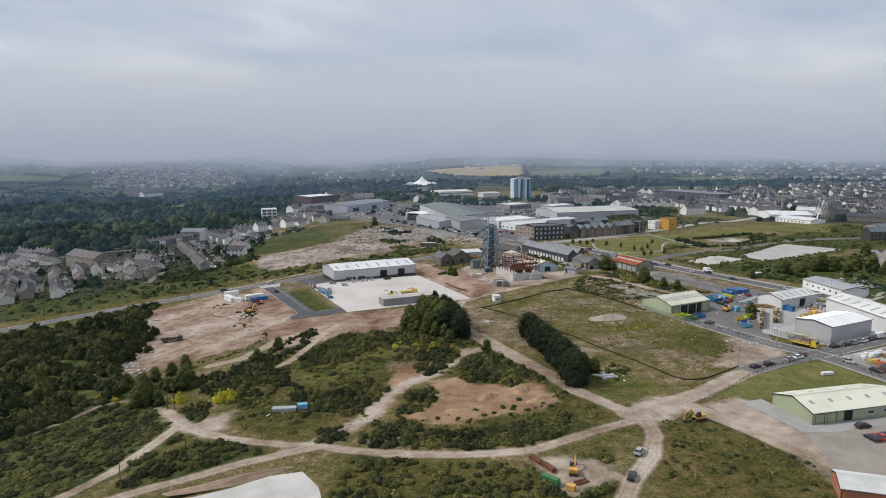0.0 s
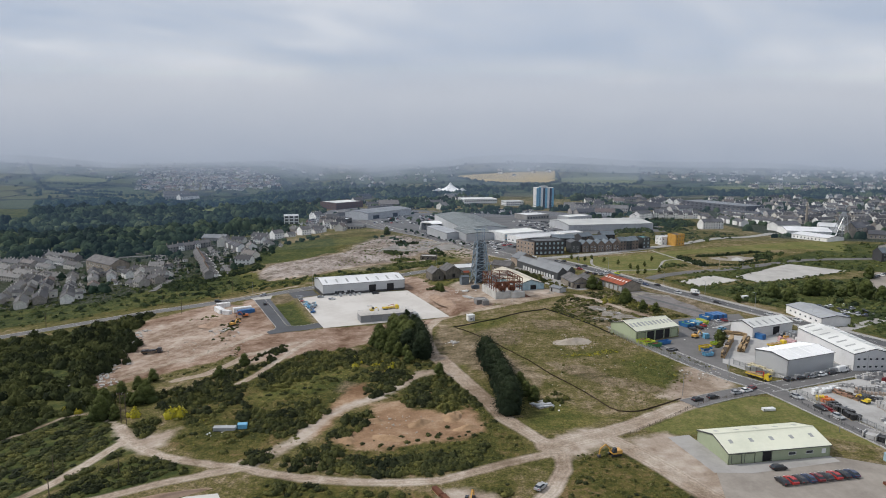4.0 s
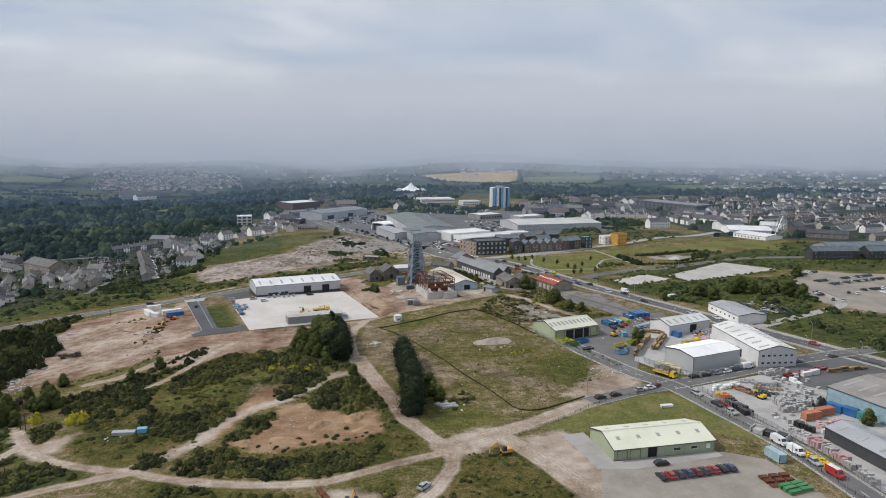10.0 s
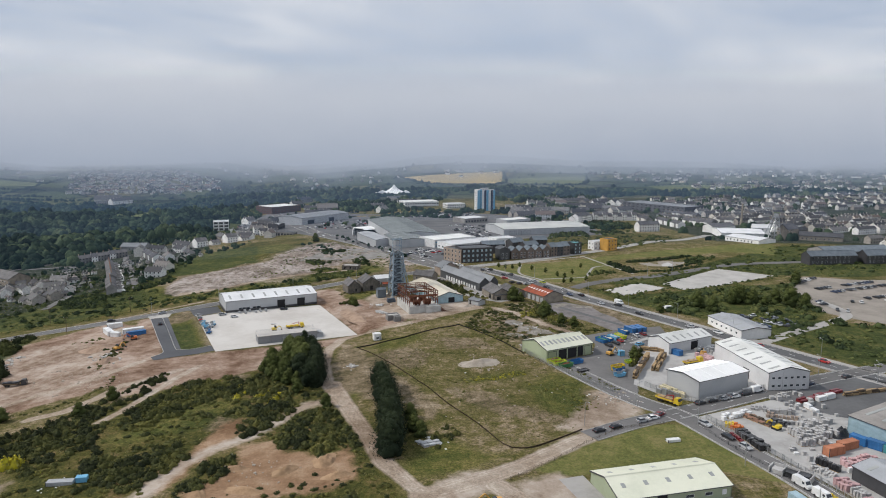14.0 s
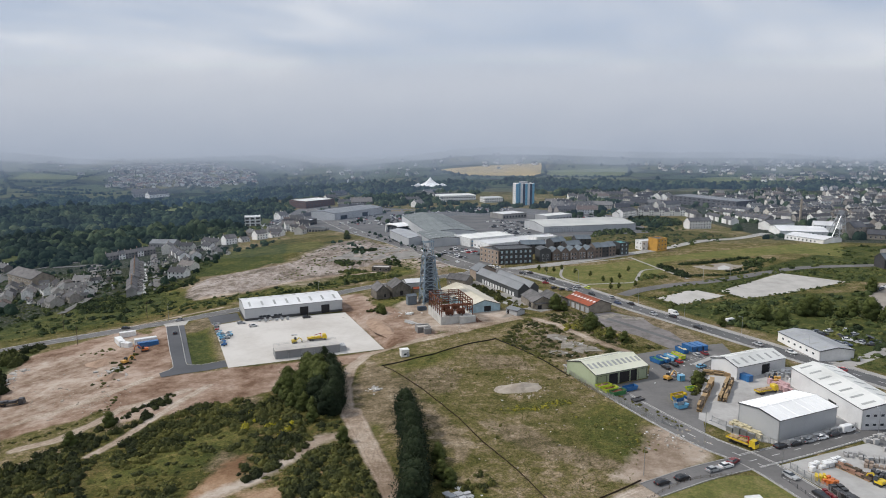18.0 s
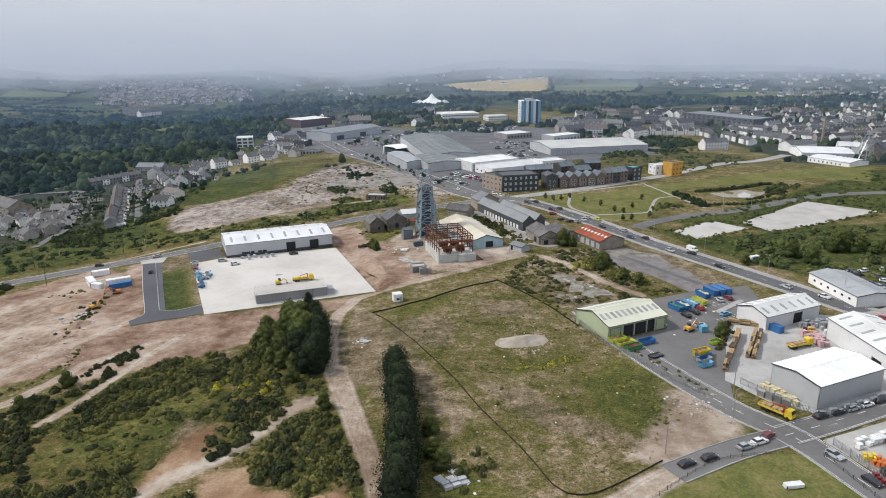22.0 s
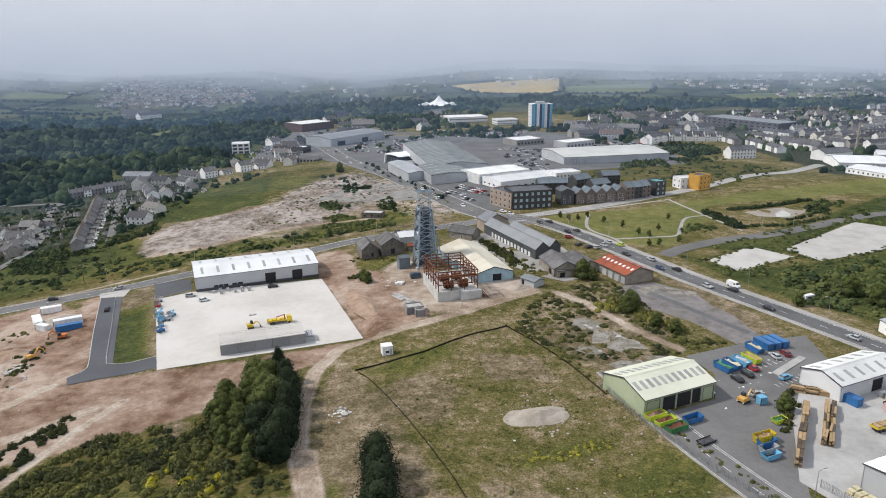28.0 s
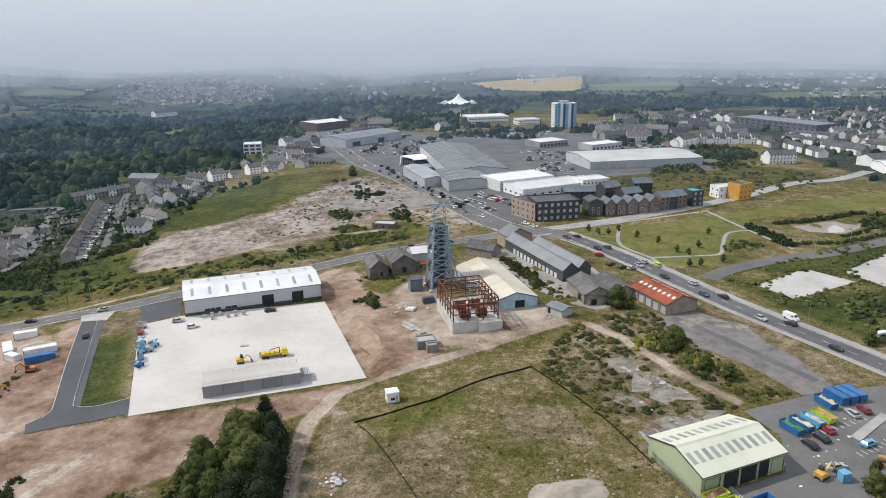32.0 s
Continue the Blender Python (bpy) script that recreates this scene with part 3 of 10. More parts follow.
MAIN_WEST = [(-300, 320), (-220, 356), (-160, 382), (-121, 398), (-102, 406), (-82, 412), (-60, 425), (-30, 444), (8, 473), (38, 485), (68, 496), (86, 505)]
MAIN_EAST = [(86, 505), (103, 500), (118, 478), (132, 453), (146, 425), (157, 403), (170, 381), (184, 357), (200, 329), (222, 290), (245, 250), (275, 195)]
FAR_ROAD = [(86, 505), (72, 520), (56, 551), (28, 617), (-5, 696), (-46, 775), (-97, 915), (-149, 1061), (-190, 1200)]
STREET = [(109, 318), (117, 290), (125, 270), (136, 248), (146, 234), (154, 212), (163, 184), (168, 154), (172, 120)]
PARK_ROAD = [(92, 506), (116, 517), (156, 540), (218, 585), (271, 634), (309, 652), (350, 690)]
LANE = [(156, 433), (168, 444.5), (191, 458), (219, 469), (246, 484), (272, 499), (300, 512), (360, 520)]
SIDE_STREET = [(144, 235), (160, 242), (181, 252), (211, 266), (250, 280)]
LINK = [(142, 234), (128, 228), (112, 219)]
ACCESS = [(-84.5, 407), (-83, 397), (-70, 366), (-58, 338), (-51, 330), (-35, 333)]
HARD_LINES = [(MAIN_WEST, 5), (MAIN_EAST, 5.5), (FAR_ROAD, 6.5), (PARK_ROAD, 4.5), (LANE, 3.5), (STREET, 4.8), (SIDE_STREET, 4.5), (LINK, 4), (ACCESS, 4)]
PLOTS = {
    "pavement_retail": [(-150, 815), (-101, 833), (-39, 738), (24, 622), (78, 520), (112, 545), (118, 600), (140, 660), (250, 700), (262, 880), (158, 985), (23, 1015), (-160, 1110), (-185, 1000)],
    "pavement_parking": [(-60, 389), (-72, 414), (-57, 418), (-48.5, 398)],
    "pavement_recycling": [(112, 290), (134, 301), (139, 316), (134, 328), (156, 338), (178, 344), (176, 322), (160, 305), (146, 280), (138, 252), (126, 266)],
    "pavement_builders": [(147, 252), (140, 264), (150, 290), (160, 308), (178, 318), (196, 312), (192, 262), (178, 250), (160, 243)],
    "pavement_merchants": [(152, 233), (162, 207), (171, 178), (175, 140), (240, 140), (240, 258), (210, 258), (182, 246)],
    "pavement_front_yard": [(104, 172), (141, 181), (152, 176), (158, 150), (150, 134), (100, 134), (100, 152)],
    "pavement_slab": [(173, 426), (181, 411), (213, 431), (200, 447)],
    "pavement_slab_far": [(214, 443), (222, 425), (249, 437), (300, 467), (272, 493)],
    "pavement_car_park": [(278, 392), (272, 372), (285, 350), (300, 338), (380, 400), (380, 450), (345, 452), (318, 464), (296, 442)],
    "pavement_broken": [(122.9, 389.3), (131, 393.7), (141.5, 397.3), (154.7, 383.3), (156.3, 371.7), (160.8, 361.8), (162.4, 348.6), (164, 341), (153, 337), (144.8, 355), (133.7, 367.3)],
    "pavement_white": [(-80, 120), (-62, 150), (-45, 156), (-36, 161), (-28, 162), (-23, 154), (-14, 120)],
    "pavement_junction": [(66, 491), (68, 502), (80, 515), (96, 512), (108, 503), (103, 490), (90, 497)],
}
STRIPE = [(131.7, 391.7), (142.2, 376.5), (151.9, 359.9), (160.4, 345.6)]
PANELS = [[(132.6, 387.6), (140.5, 393.8), (143.2, 389.8), (135.1, 382.8)], [(144.3, 391.0), (149.6, 388.2), (149.9, 382.2), (144.5, 383.9)], [(150.4, 388.2), (155.5, 385.4), (153.8, 380.6), (150.4, 381.4)]]
HARD_PLOTS = [PAD, *PLOTS.values()]
HILL_WEST = [(-60, 213), (-51, 205), (-55, 195), (-38, 184), (-20, 179), (-14, 190), (-13, 215), (-5, 231), (8, 238), (18, 255), (26, 264), (24, 290), (17, 318), (6, 322), (-8, 300), (-30, 285), (-46, 268), (-60, 250), (-72, 232)]
HILL_MID = [(-8, 184), (-2, 176), (22, 169), (42, 171), (55, 182), (46, 203), (38, 228), (30, 248), (20, 249), (10, 232), (0, 208)]
BANK_SOUTH = [(-16, 169), (8, 161), (28, 157), (48, 162), (46, 146), (36, 120), (-14, 118), (-20, 150)]
FIELD_EAST = [(68, 178), (84, 186), (94, 160), (98, 138), (90, 108), (52, 108), (56, 146)]
BRACKEN = [(-60, 191), (-72, 200), (-88, 224), (-112, 222), (-130, 180), (-112, 140), (-84, 162), (-74, 172), (-68, 187)]
BRACKEN_B = [(-50, 183), (-62, 184), (-71, 172), (-74, 160), (-58, 164), (-40, 175)]
WOOD_WEST = [(-240, 280), (-200, 340), (-142, 378), (-132, 330), (-126, 280), (-114, 256), (-96, 232), (-120, 205), (-180, 160), (-260, 180)]
VERGE_NORTH = [(-300, 350), (-200, 386), (-125, 412), (-65, 441), (-25, 466), (0, 486), (12, 498), (-6, 503), (-47, 480), (-93, 456), (-128, 500), (-124, 545), (-140, 640), (-200, 560), (-290, 470)]
DERELICT = [(82, 352), (94, 382), (108, 392), (124, 398), (138, 356), (150, 338), (136, 331), (120, 322), (98, 326)]
SCRUB_EAST = [(163, 434), (176, 402), (192, 374), (214, 350), (240, 338), (276, 368), (280, 395), (296, 440), (250, 434), (222, 422), (183, 409)]
SCRUB_FAR = [(207, 338), (232, 296), (252, 260), (284, 207), (350, 215), (430, 330), (340, 352), (298, 333), (262, 352)]
SCRUB_RIGHT = [(300, 470), (345, 462), (420, 470), (460, 600), (372, 600), (330, 560), (262, 505)]
LANE_SCRUB = [(166, 440), (176, 446), (212, 440), (272, 496), (300, 470), (345, 470), (360, 512), (300, 505), (262, 496), (231, 480), (194, 456)]
FIELD = [(34, 318), (50, 330), (80, 351), (106, 304), (124, 268), (110, 226), (90, 210), (72, 240), (54, 285)]
HEATH = [[(-128, 522), (-135, 559), (-127, 634), (-105, 720), (-58, 734), (-33, 654), (-51, 599), (-72, 593), (-91, 580), (-115, 551)], [(120, 600), (190, 590), (230, 595), (305, 655), (306, 690), (250, 740), (190, 690), (140, 640)], HILL_WEST, HILL_MID, BANK_SOUTH, FIELD_EAST, BRACKEN, BRACKEN_B, WOOD_WEST, SCRUB_EAST, SCRUB_FAR, SCRUB_RIGHT, LANE_SCRUB, VERGE_NORTH]
rng = np.random.default_rng(7)
fine_x, fine_y = np.arange(-200, 320.1, 2.0), np.concatenate([np.arange(96, 520, 2.0), np.arange(520, 680.1, 3.0)])
step = 2.0 * 1.13 ** np.arange(1, 140)
grow = np.cumsum(np.where(np.cumsum(np.minimum(step, 46)) < 1900, np.minimum(step, 46), 300))
lines_x = np.concatenate([-200 - grow[grow < 4600][::-1], fine_x, 320 + grow[grow < 4600]])
lines_y = np.concatenate([96 - grow[grow < 900][::-1], fine_y, fine_y[-1] + grow[grow < 4200]])
gx, gy = np.meshgrid(lines_x, lines_y)
px, py = gx.ravel(), gy.ravel()
lump = np.array([noise.noise((a / 9.0, b / 9.0, 0.0)) + 0.5 * noise.noise((a / 3.5, b / 3.5, 7.0)) if -210 < a < 330 and 90 < b < 690 else 0.0 for a, b in zip(px, py)])
near_pad = smooth((-area(px, py, PAD)) / 4)
bare, track = np.zeros(len(px)), np.zeros(len(px))
for pts, half in TRACKS:
    track = np.maximum(track, 0.5 + (half - 0.35 - line_distance(px, py, pts)) / 5.0)
for plot in PALE_PLOTS:
    bare = np.maximum(bare, 0.5 + area(px, py, plot) / 9.0)
red = np.zeros(len(px))
for plot in RED_PLOTS:
    red = np.maximum(red, 0.5 + (area(px, py, plot) + 2.5) / 7.0)
sand = np.zeros(len(px))
for plot in SAND_PLOTS:
    sand = np.maximum(sand, 0.5 + area(px, py, plot) / 8.0)
HILL_PATH = [(31, 258), (20, 257), (13, 242), (6, 229), (0, 224), (-7, 215), (-12, 201), (-14, 192), (-21, 182), (-26, 177)]
bare = np.maximum(bare, 0.5 + (2.6 - line_distance(px, py, HILL_PATH)) / 7.0)
for plot in (WASTE_GROUND, [(-134, 352), (-113, 361), (-90, 342), (-78, 309), (-73, 293), (-84, 284), (-104, 268), (-118, 285), (-124, 320)]):
    bare = np.maximum(bare, np.minimum(0.49, 0.5 + area(px, py, plot) / 40.0))
rubble = np.zeros(len(px))
for plot in RUBBLE_PLOTS:
    rubble = np.maximum(rubble, 0.5 + (area(px, py, plot) + 0.5) / 9.0)
dry = np.zeros(len(px))
for plot in DRY_PLOTS:
    dry = np.maximum(dry, 0.5 + (area(px, py, plot) + 1.0) / 9.0)
lush = np.zeros(len(px))
for plot in LUSH_PLOTS:
    lush = np.maximum(lush, 0.5 + area(px, py, plot) / 12.0)
garden = np.zeros(len(px))
for plot in GARDENS:
    garden = np.maximum(garden, 0.5 + area(px, py, plot) / 20.0)
heath = np.zeros(len(px))
for plot in HEATH:
    heath = np.maximum(heath, 0.5 + (area(px, py, plot) + 1.5) / 10.0)
fern = np.zeros(len(px))
for plot in ([(-70, 372), (-61, 378), (-46, 342), (-40, 336), (-50, 331)], [(-470, 640), (-420, 700), (-340, 670), (-280, 640), (-250, 660), (-262, 760), (-150, 790), (-190, 1130), (-400, 1450), (-820, 1400), (-900, 900), (-700, 640)], SCRUB_EAST, SCRUB_FAR, SCRUB_RIGHT, LANE_SCRUB, BRACKEN, BRACKEN_B, WOOD_WEST, [(-290, 358), (-200, 394), (-130, 424), (-110, 450), (-132, 500), (-150, 520), (-200, 540), (-285, 470)], [(-130, 544), (-149, 603), (-149, 641), (-120, 680), (-96, 690), (-84, 640), (-78, 600), (-68, 574), (-96, 546), (-114, 540)]):
    fern = np.maximum(fern, 0.5 + (area(px, py, plot) + 1.0) / 10.0)
lawn = np.zeros(len(px))
for plot in LAWNS:
    lawn = np.maximum(lawn, 0.5 + area(px, py, plot) / 3.0)
hard = np.full(len(px), -1e3)
for plot in HARD_PLOTS:
    hard = np.maximum(hard, area(px, py, plot))
for pts, half in HARD_LINES:
    hard = np.maximum(hard, half - line_distance(px, py, pts))
rough_ground = np.clip(1 - np.maximum(np.maximum(bare, track), lawn) * 0.8, 0.2, 1) * near_pad * smooth((-hard - 2) / 3)
waste = smooth(area(px, py, [(-120, 500), (-118, 545), (-60, 590), (-28, 660), (30, 612), (30, 560), (-10, 520), (-60, 478)]) / 8)
ridge_ = np.array([(1 - 2.2 * abs(noise.noise((a / 15.0 + 3.0, b / 26.0, 4.0)))) * 1.5 + 0.6 * noise.noise((a / 5.0, b / 6.0, 9.0)) if k > 0.6 else 0.0 for a, b, k in zip(px, py, rubble)])
pz = relief(px, py) + np.clip(ridge_, -0.3, 2.0) * smooth((rubble - 0.6) * 2) * smooth((-hard - 2) / 4) * (1 - 0.85 * smooth(area(px, py, [(-40, 562), (-27, 610), (-6, 640), (14, 634), (32, 617), (42, 566), (0, 560)]) / 5)) + lump * (0.28 * rough_ground + 0.9 * waste)
nx, ny = len(lines_x), len(lines_y)
idx = np.arange(nx * ny).reshape(ny, nx)
quads = np.stack([idx[:-1, :-1], idx[:-1, 1:], idx[1:, 1:], idx[1:, :-1]], -1).reshape(-1, 4)


def ground_material():
    m, n, l, b = graph("rough_land")
    pos = n.new("ShaderNodeNewGeometry").outputs["Position"]
    n1, n2, n3 = noise_node(n, l, pos, 0.035, 5.0, 0.6), noise_node(n, l, pos, 0.2, 6.0, 0.7), noise_node(n, l, pos, 1.7, 4.0, 0.75)

    def mask(name, wob=0.55, soft=0.14):
        a = n.new("ShaderNodeAttribute")
        a.attribute_name = name
        f = math_node(n, l, "MULTIPLY_ADD", n2, wob, math_node(n, l, "SUBTRACT", a.outputs["Fac"], wob / 2))
        k = n.new("ShaderNodeMapRange")
        k.inputs["From Min"].default_value, k.inputs["From Max"].default_value = 0.5 - soft, 0.5 + soft
        l.new(f, k.inputs["Value"])
        return k.outputs[0]

    n4 = noise_node(n, l, pos, 0.6, 6.0, 0.75)
    turn = n.new("ShaderNodeMapping")
    turn.inputs["Rotation"].default_value, turn.inputs["Scale"].default_value = (0, 0, radians(-55)), (0.09, 0.55, 0.5)
    l.new(pos, turn.inputs["Vector"])
    lines = noise_node(n, l, turn.outputs[0], 1.0, 4.0, 0.65)
    mixn = math_node(n, l, "MULTIPLY_ADD", n4, 0.35, math_node(n, l, "MULTIPLY_ADD", n2, 0.4, math_node(n, l, "MULTIPLY", n1, 0.3)))
    grass = ramp_node(n, l, mixn, [(0.42, (0.050, 0.054, 0.015)), (0.475, (0.084, 0.081, 0.024)), (0.525, (0.126, 0.109, 0.042)), (0.57, (0.182, 0.144, 0.080)), (0.62, (0.29, 0.228, 0.155))])
    grit = ramp_node(n, l, n3, [(0.36, (0.48, 0.50, 0.48)), (0.5, (0.98, 0.98, 0.98)), (0.64, (1.5, 1.45, 1.4))])
    wheel = ramp_node(n, l, lines, [(0.38, (0.66, 0.64, 0.62)), (0.5, (1.0, 1.0, 1.0)), (0.62, (1.22, 1.22, 1.24))])
    grass = mix_node(n, l, 1.0, grass, grit, "MULTIPLY")
    dryc = ramp_node(n, l, mixn, [(0.42, (0.062, 0.061, 0.026)), (0.475, (0.122, 0.098, 0.055)), (0.54, (0.20, 0.155, 0.100)), (0.62, (0.32, 0.262, 0.19))])
    dryc = mix_node(n, l, 0.8, dryc, grit, "MULTIPLY")
    lushc = ramp_node(n, l, mixn, [(0.42, (0.044, 0.054, 0.015)), (0.50, (0.074, 0.083, 0.022)), (0.56, (0.116, 0.110, 0.032)), (0.62, (0.175, 0.145, 0.055))])
    lushc = mix_node(n, l, 0.9, lushc, grit, "MULTIPLY")
    mown = ramp_node(n, l, mixn, [(0.43, (0.090, 0.105, 0.033)), (0.52, (0.135, 0.138, 0.044)), (0.6, (0.195, 0.172, 0.072))])
    mown = mix_node(n, l, 0.5, mown, grit, "MULTIPLY")
    calm = math_node(n, l, "MULTIPLY_ADD", n4, 0.14, math_node(n, l, "MULTIPLY_ADD", n2, 0.32, math_node(n, l, "MULTIPLY", n1, 0.56)))
    redc = ramp_node(n, l, calm, [(0.42, (0.140, 0.084, 0.054)), (0.475, (0.222, 0.147, 0.105)), (0.53, (0.298, 0.212, 0.160)), (0.60, (0.415, 0.326, 0.264))])
    redc = mix_node(n, l, 0.22, redc, grit, "MULTIPLY")
    redc = mix_node(n, l, 0.2, redc, wheel, "MULTIPLY")
    sandc = ramp_node(n, l, calm, [(0.42, (0.165, 0.095, 0.053)), (0.52, (0.275, 0.173, 0.105)), (0.62, (0.385, 0.275, 0.185))])
    sandc = mix_node(n, l, 0.25, sandc, grit, "MULTIPLY")
    pale = ramp_node(n, l, math_node(n, l, "MULTIPLY_ADD", n3, 0.1, math_node(n, l, "MULTIPLY_ADD", n2, 0.35, math_node(n, l, "MULTIPLY", n1, 0.58))), [(0.42, (0.210, 0.156, 0.113)), (0.50, (0.330, 0.263, 0.206)), (0.60, (0.47, 0.402, 0.338))])
    heathc = ramp_node(n, l, mixn, [(0.42, (0.029, 0.035, 0.011)), (0.48, (0.054, 0.058, 0.016)), (0.53, (0.090, 0.083, 0.023)), (0.575, (0.128, 0.102, 0.038)), (0.62, (0.19, 0.13, 0.07))])
    heathc = mix_node(n, l, 0.7, heathc, grit, "MULTIPLY")
    col = mix_node(n, l, mask("heath", 0.7, 0.16), grass, heathc)
    col = mix_node(n, l, mask("dry", 0.9, 0.16), col, dryc)
    col = mix_node(n, l, mask("lush", 0.9, 0.16), col, lushc)
    fernc = ramp_node(n, l, mixn, [(0.42, (0.024, 0.034, 0.012)), (0.49, (0.042, 0.056, 0.018)), (0.55, (0.068, 0.080, 0.024)), (0.62, (0.12, 0.11, 0.04))])
    col = mix_node(n, l, mask("fern", 0.9, 0.16), col, mix_node(n, l, 0.7, fernc, grit, "MULTIPLY"))
    yard = ramp_node(n, l, n4, [(0.43, (0.016, 0.024, 0.012)), (0.52, (0.032, 0.042, 0.021)), (0.57, (0.075, 0.074, 0.064)), (0.65, (0.18, 0.174, 0.168))])
    col = mix_node(n, l, mask("garden", 0.3), col, yard)
    col = mix_node(n, l, mask("lawn", 0.2), col, mown)
    col = mix_node(n, l, mask("sand", 1.3, 0.2), col, sandc)
    col = mix_node(n, l, mask("red", 0.7), col, redc)
    col = mix_node(n, l, mask("bare", 0.8, 0.2), col, pale)
    stone = ramp_node(n, l, math_node(n, l, "MULTIPLY_ADD", n4, 0.22, math_node(n, l, "MULTIPLY_ADD", n2, 0.46, math_node(n, l, "MULTIPLY", n1, 0.36))), [(0.42, (0.105, 0.094, 0.072)), (0.48, (0.195, 0.160, 0.132)), (0.53, (0.285, 0.240, 0.210)), (0.58, (0.40, 0.355, 0.325))])
    col = mix_node(n, l, mask("rubble", 0.7, 0.12), col, mix_node(n, l, 0.4, stone, grit, "MULTIPLY"))
    rut = n.new("ShaderNodeAttribute")
    rut.attribute_name = "track"
    ruts = ramp_node(n, l, math_node(n, l, "MULTIPLY_ADD", n2, 0.12, math_node(n, l, "SUBTRACT", rut.outputs["Fac"], 0.06)), [(0.55, (0.86, 0.86, 0.84)), (0.66, (1.12, 1.12, 1.13)), (0.76, (0.84, 0.83, 0.80)), (0.84, (1.12, 1.12, 1.12)), (0.93, (0.88, 0.87, 0.84))])
    col = mix_node(n, l, mask("track", 0.22, 0.09), col, mix_node(n, l, 0.8, mix_node(n, l, 0.3, pale, grit, "MULTIPLY"), ruts, "MULTIPLY"))
    # distant fields with dark hedges
    sepn = n.new("ShaderNodeSeparateXYZ")
    l.new(pos, sepn.inputs[0])
    cell = n.new("ShaderNodeTexVoronoi")
    cell.inputs["Scale"].default_value = 0.0065
    l.new(pos, cell.inputs["Vector"])
    field = ramp_node(n, l, cell.outputs["Color"], [(0.0, (0.030, 0.046, 0.024)), (0.5, (0.055, 0.072, 0.032)), (0.8, (0.095, 0.098, 0.045)), (1.0, (0.17, 0.14, 0.07))])
    hedge = n.new("ShaderNodeTexVoronoi")
    hedge.feature = "DISTANCE_TO_EDGE"
    hedge.inputs["Scale"].default_value = 0.0065
    l.new(pos, hedge.inputs["Vector"])
    rim = ramp_node(n, l, hedge.outputs["Distance"], [(0.03, (0.4, 0.4, 0.45)), (0.07, (1.0, 1.0, 1.0))])
    field = mix_node(n, l, 1.0, field, rim, "MULTIPLY")
    edge = n.new("ShaderNodeMapRange")
    edge.inputs["From Min"].default_value, edge.inputs["From Max"].default_value = 1150, 1350
    l.new(sepn.outputs["Y"], edge.inputs["Value"])
    col = mix_node(n, l, edge.outputs[0], col, field)
    l.new(col, b.inputs["Base Color"])
    b.inputs["Roughness"].default_value, b.inputs["Specular IOR Level"].default_value = 0.95, 0.1
    bp = n.new("ShaderNodeBump")
    bp.inputs["Strength"].default_value, bp.inputs["Distance"].default_value = 0.8, 0.5
    l.new(math_node(n, l, "MULTIPLY_ADD", n3, 0.5, n2), bp.inputs["Height"])
    l.new(bp.outputs[0], b.inputs["Normal"])
    return m


ground_mesh = numpy_mesh("ground", np.stack([px, py, pz], -1), quads, ground_material())
for key, val in (("bare", bare), ("red", red), ("sand", sand), ("lawn", lawn), ("dry", dry), ("lush", lush), ("fern", fern), ("garden", garden), ("heath", heath), ("track", track), ("rubble", rubble)):
    ground_mesh.attributes.new(key, "FLOAT", "POINT").data.foreach_set("value", np.clip(val, 0, 1).astype(np.float32))
ground = tagged(new("ground", ground_mesh), "rough grass, scrub and bare earth of a former mine site", "ground", "", "structure")


def land_fast(x, y):
    """The height of the ground sheet itself at a place."""
    i, j = int(np.searchsorted(lines_x, x)) - 1, int(np.searchsorted(lines_y, y)) - 1
    u, v = (x - lines_x[i]) / (lines_x[i + 1] - lines_x[i]), (y - lines_y[j]) / (lines_y[j + 1] - lines_y[j])
    k = j * nx + i
    return float((pz[k] * (1 - u) + pz[k + 1] * u) * (1 - v) + (pz[k + nx] * (1 - u) + pz[k + nx + 1] * u) * v)


def curve(pts, step=3.0):
    """A smooth line through points, at even steps."""
    p = np.array(pts, float)
    ext = np.vstack([2 * p[0] - p[1], p, 2 * p[-1] - p[-2]])
    out = []
    for i in range(1, len(ext) - 2):
        a, b, c, d = ext[i - 1:i + 3]
        for t in np.arange(0, 1, max(0.02, step / (np.linalg.norm(c - b) + 1e-6))):
            out.append(0.5 * (2 * b + (c - a) * t + (2 * a - 5 * b + 4 * c - d) * t * t + (3 * b - a - 3 * c + d) * t ** 3))
    return np.array(out + [p[-1]])


def ribbon(pts, half, lift=0.08, offset=0.0, rows=4, dash=None):
    """A strip that follows the land along a line: corners and quads."""
    c = curve(pts)
    t = np.gradient(c, axis=0)
    t /= np.linalg.norm(t, axis=1)[:, None] + 1e-9
    nrm = np.stack([-t[:, 1], t[:, 0]], -1)
    off = np.linspace(-half, half, rows + 1)
    xy = c[:, None, :] + nrm[:, None, :] * (offset + off)[None, :, None]
    z = relief(xy[..., 0], xy[..., 1]) + lift
    v = np.concatenate([xy, z[..., None]], -1).reshape(-1, 3)
    k = np.arange(len(c) * (rows + 1)).reshape(len(c), rows + 1)
    q = np.stack([k[:-1, :-1], k[1:, :-1], k[1:, 1:], k[:-1, 1:]], -1)
    if dash:
        q = q[[i for i in range(len(q)) if i % (dash[0] + dash[1]) < dash[0]]]
    return v, q.reshape(-1, 4)[:, ::-1]


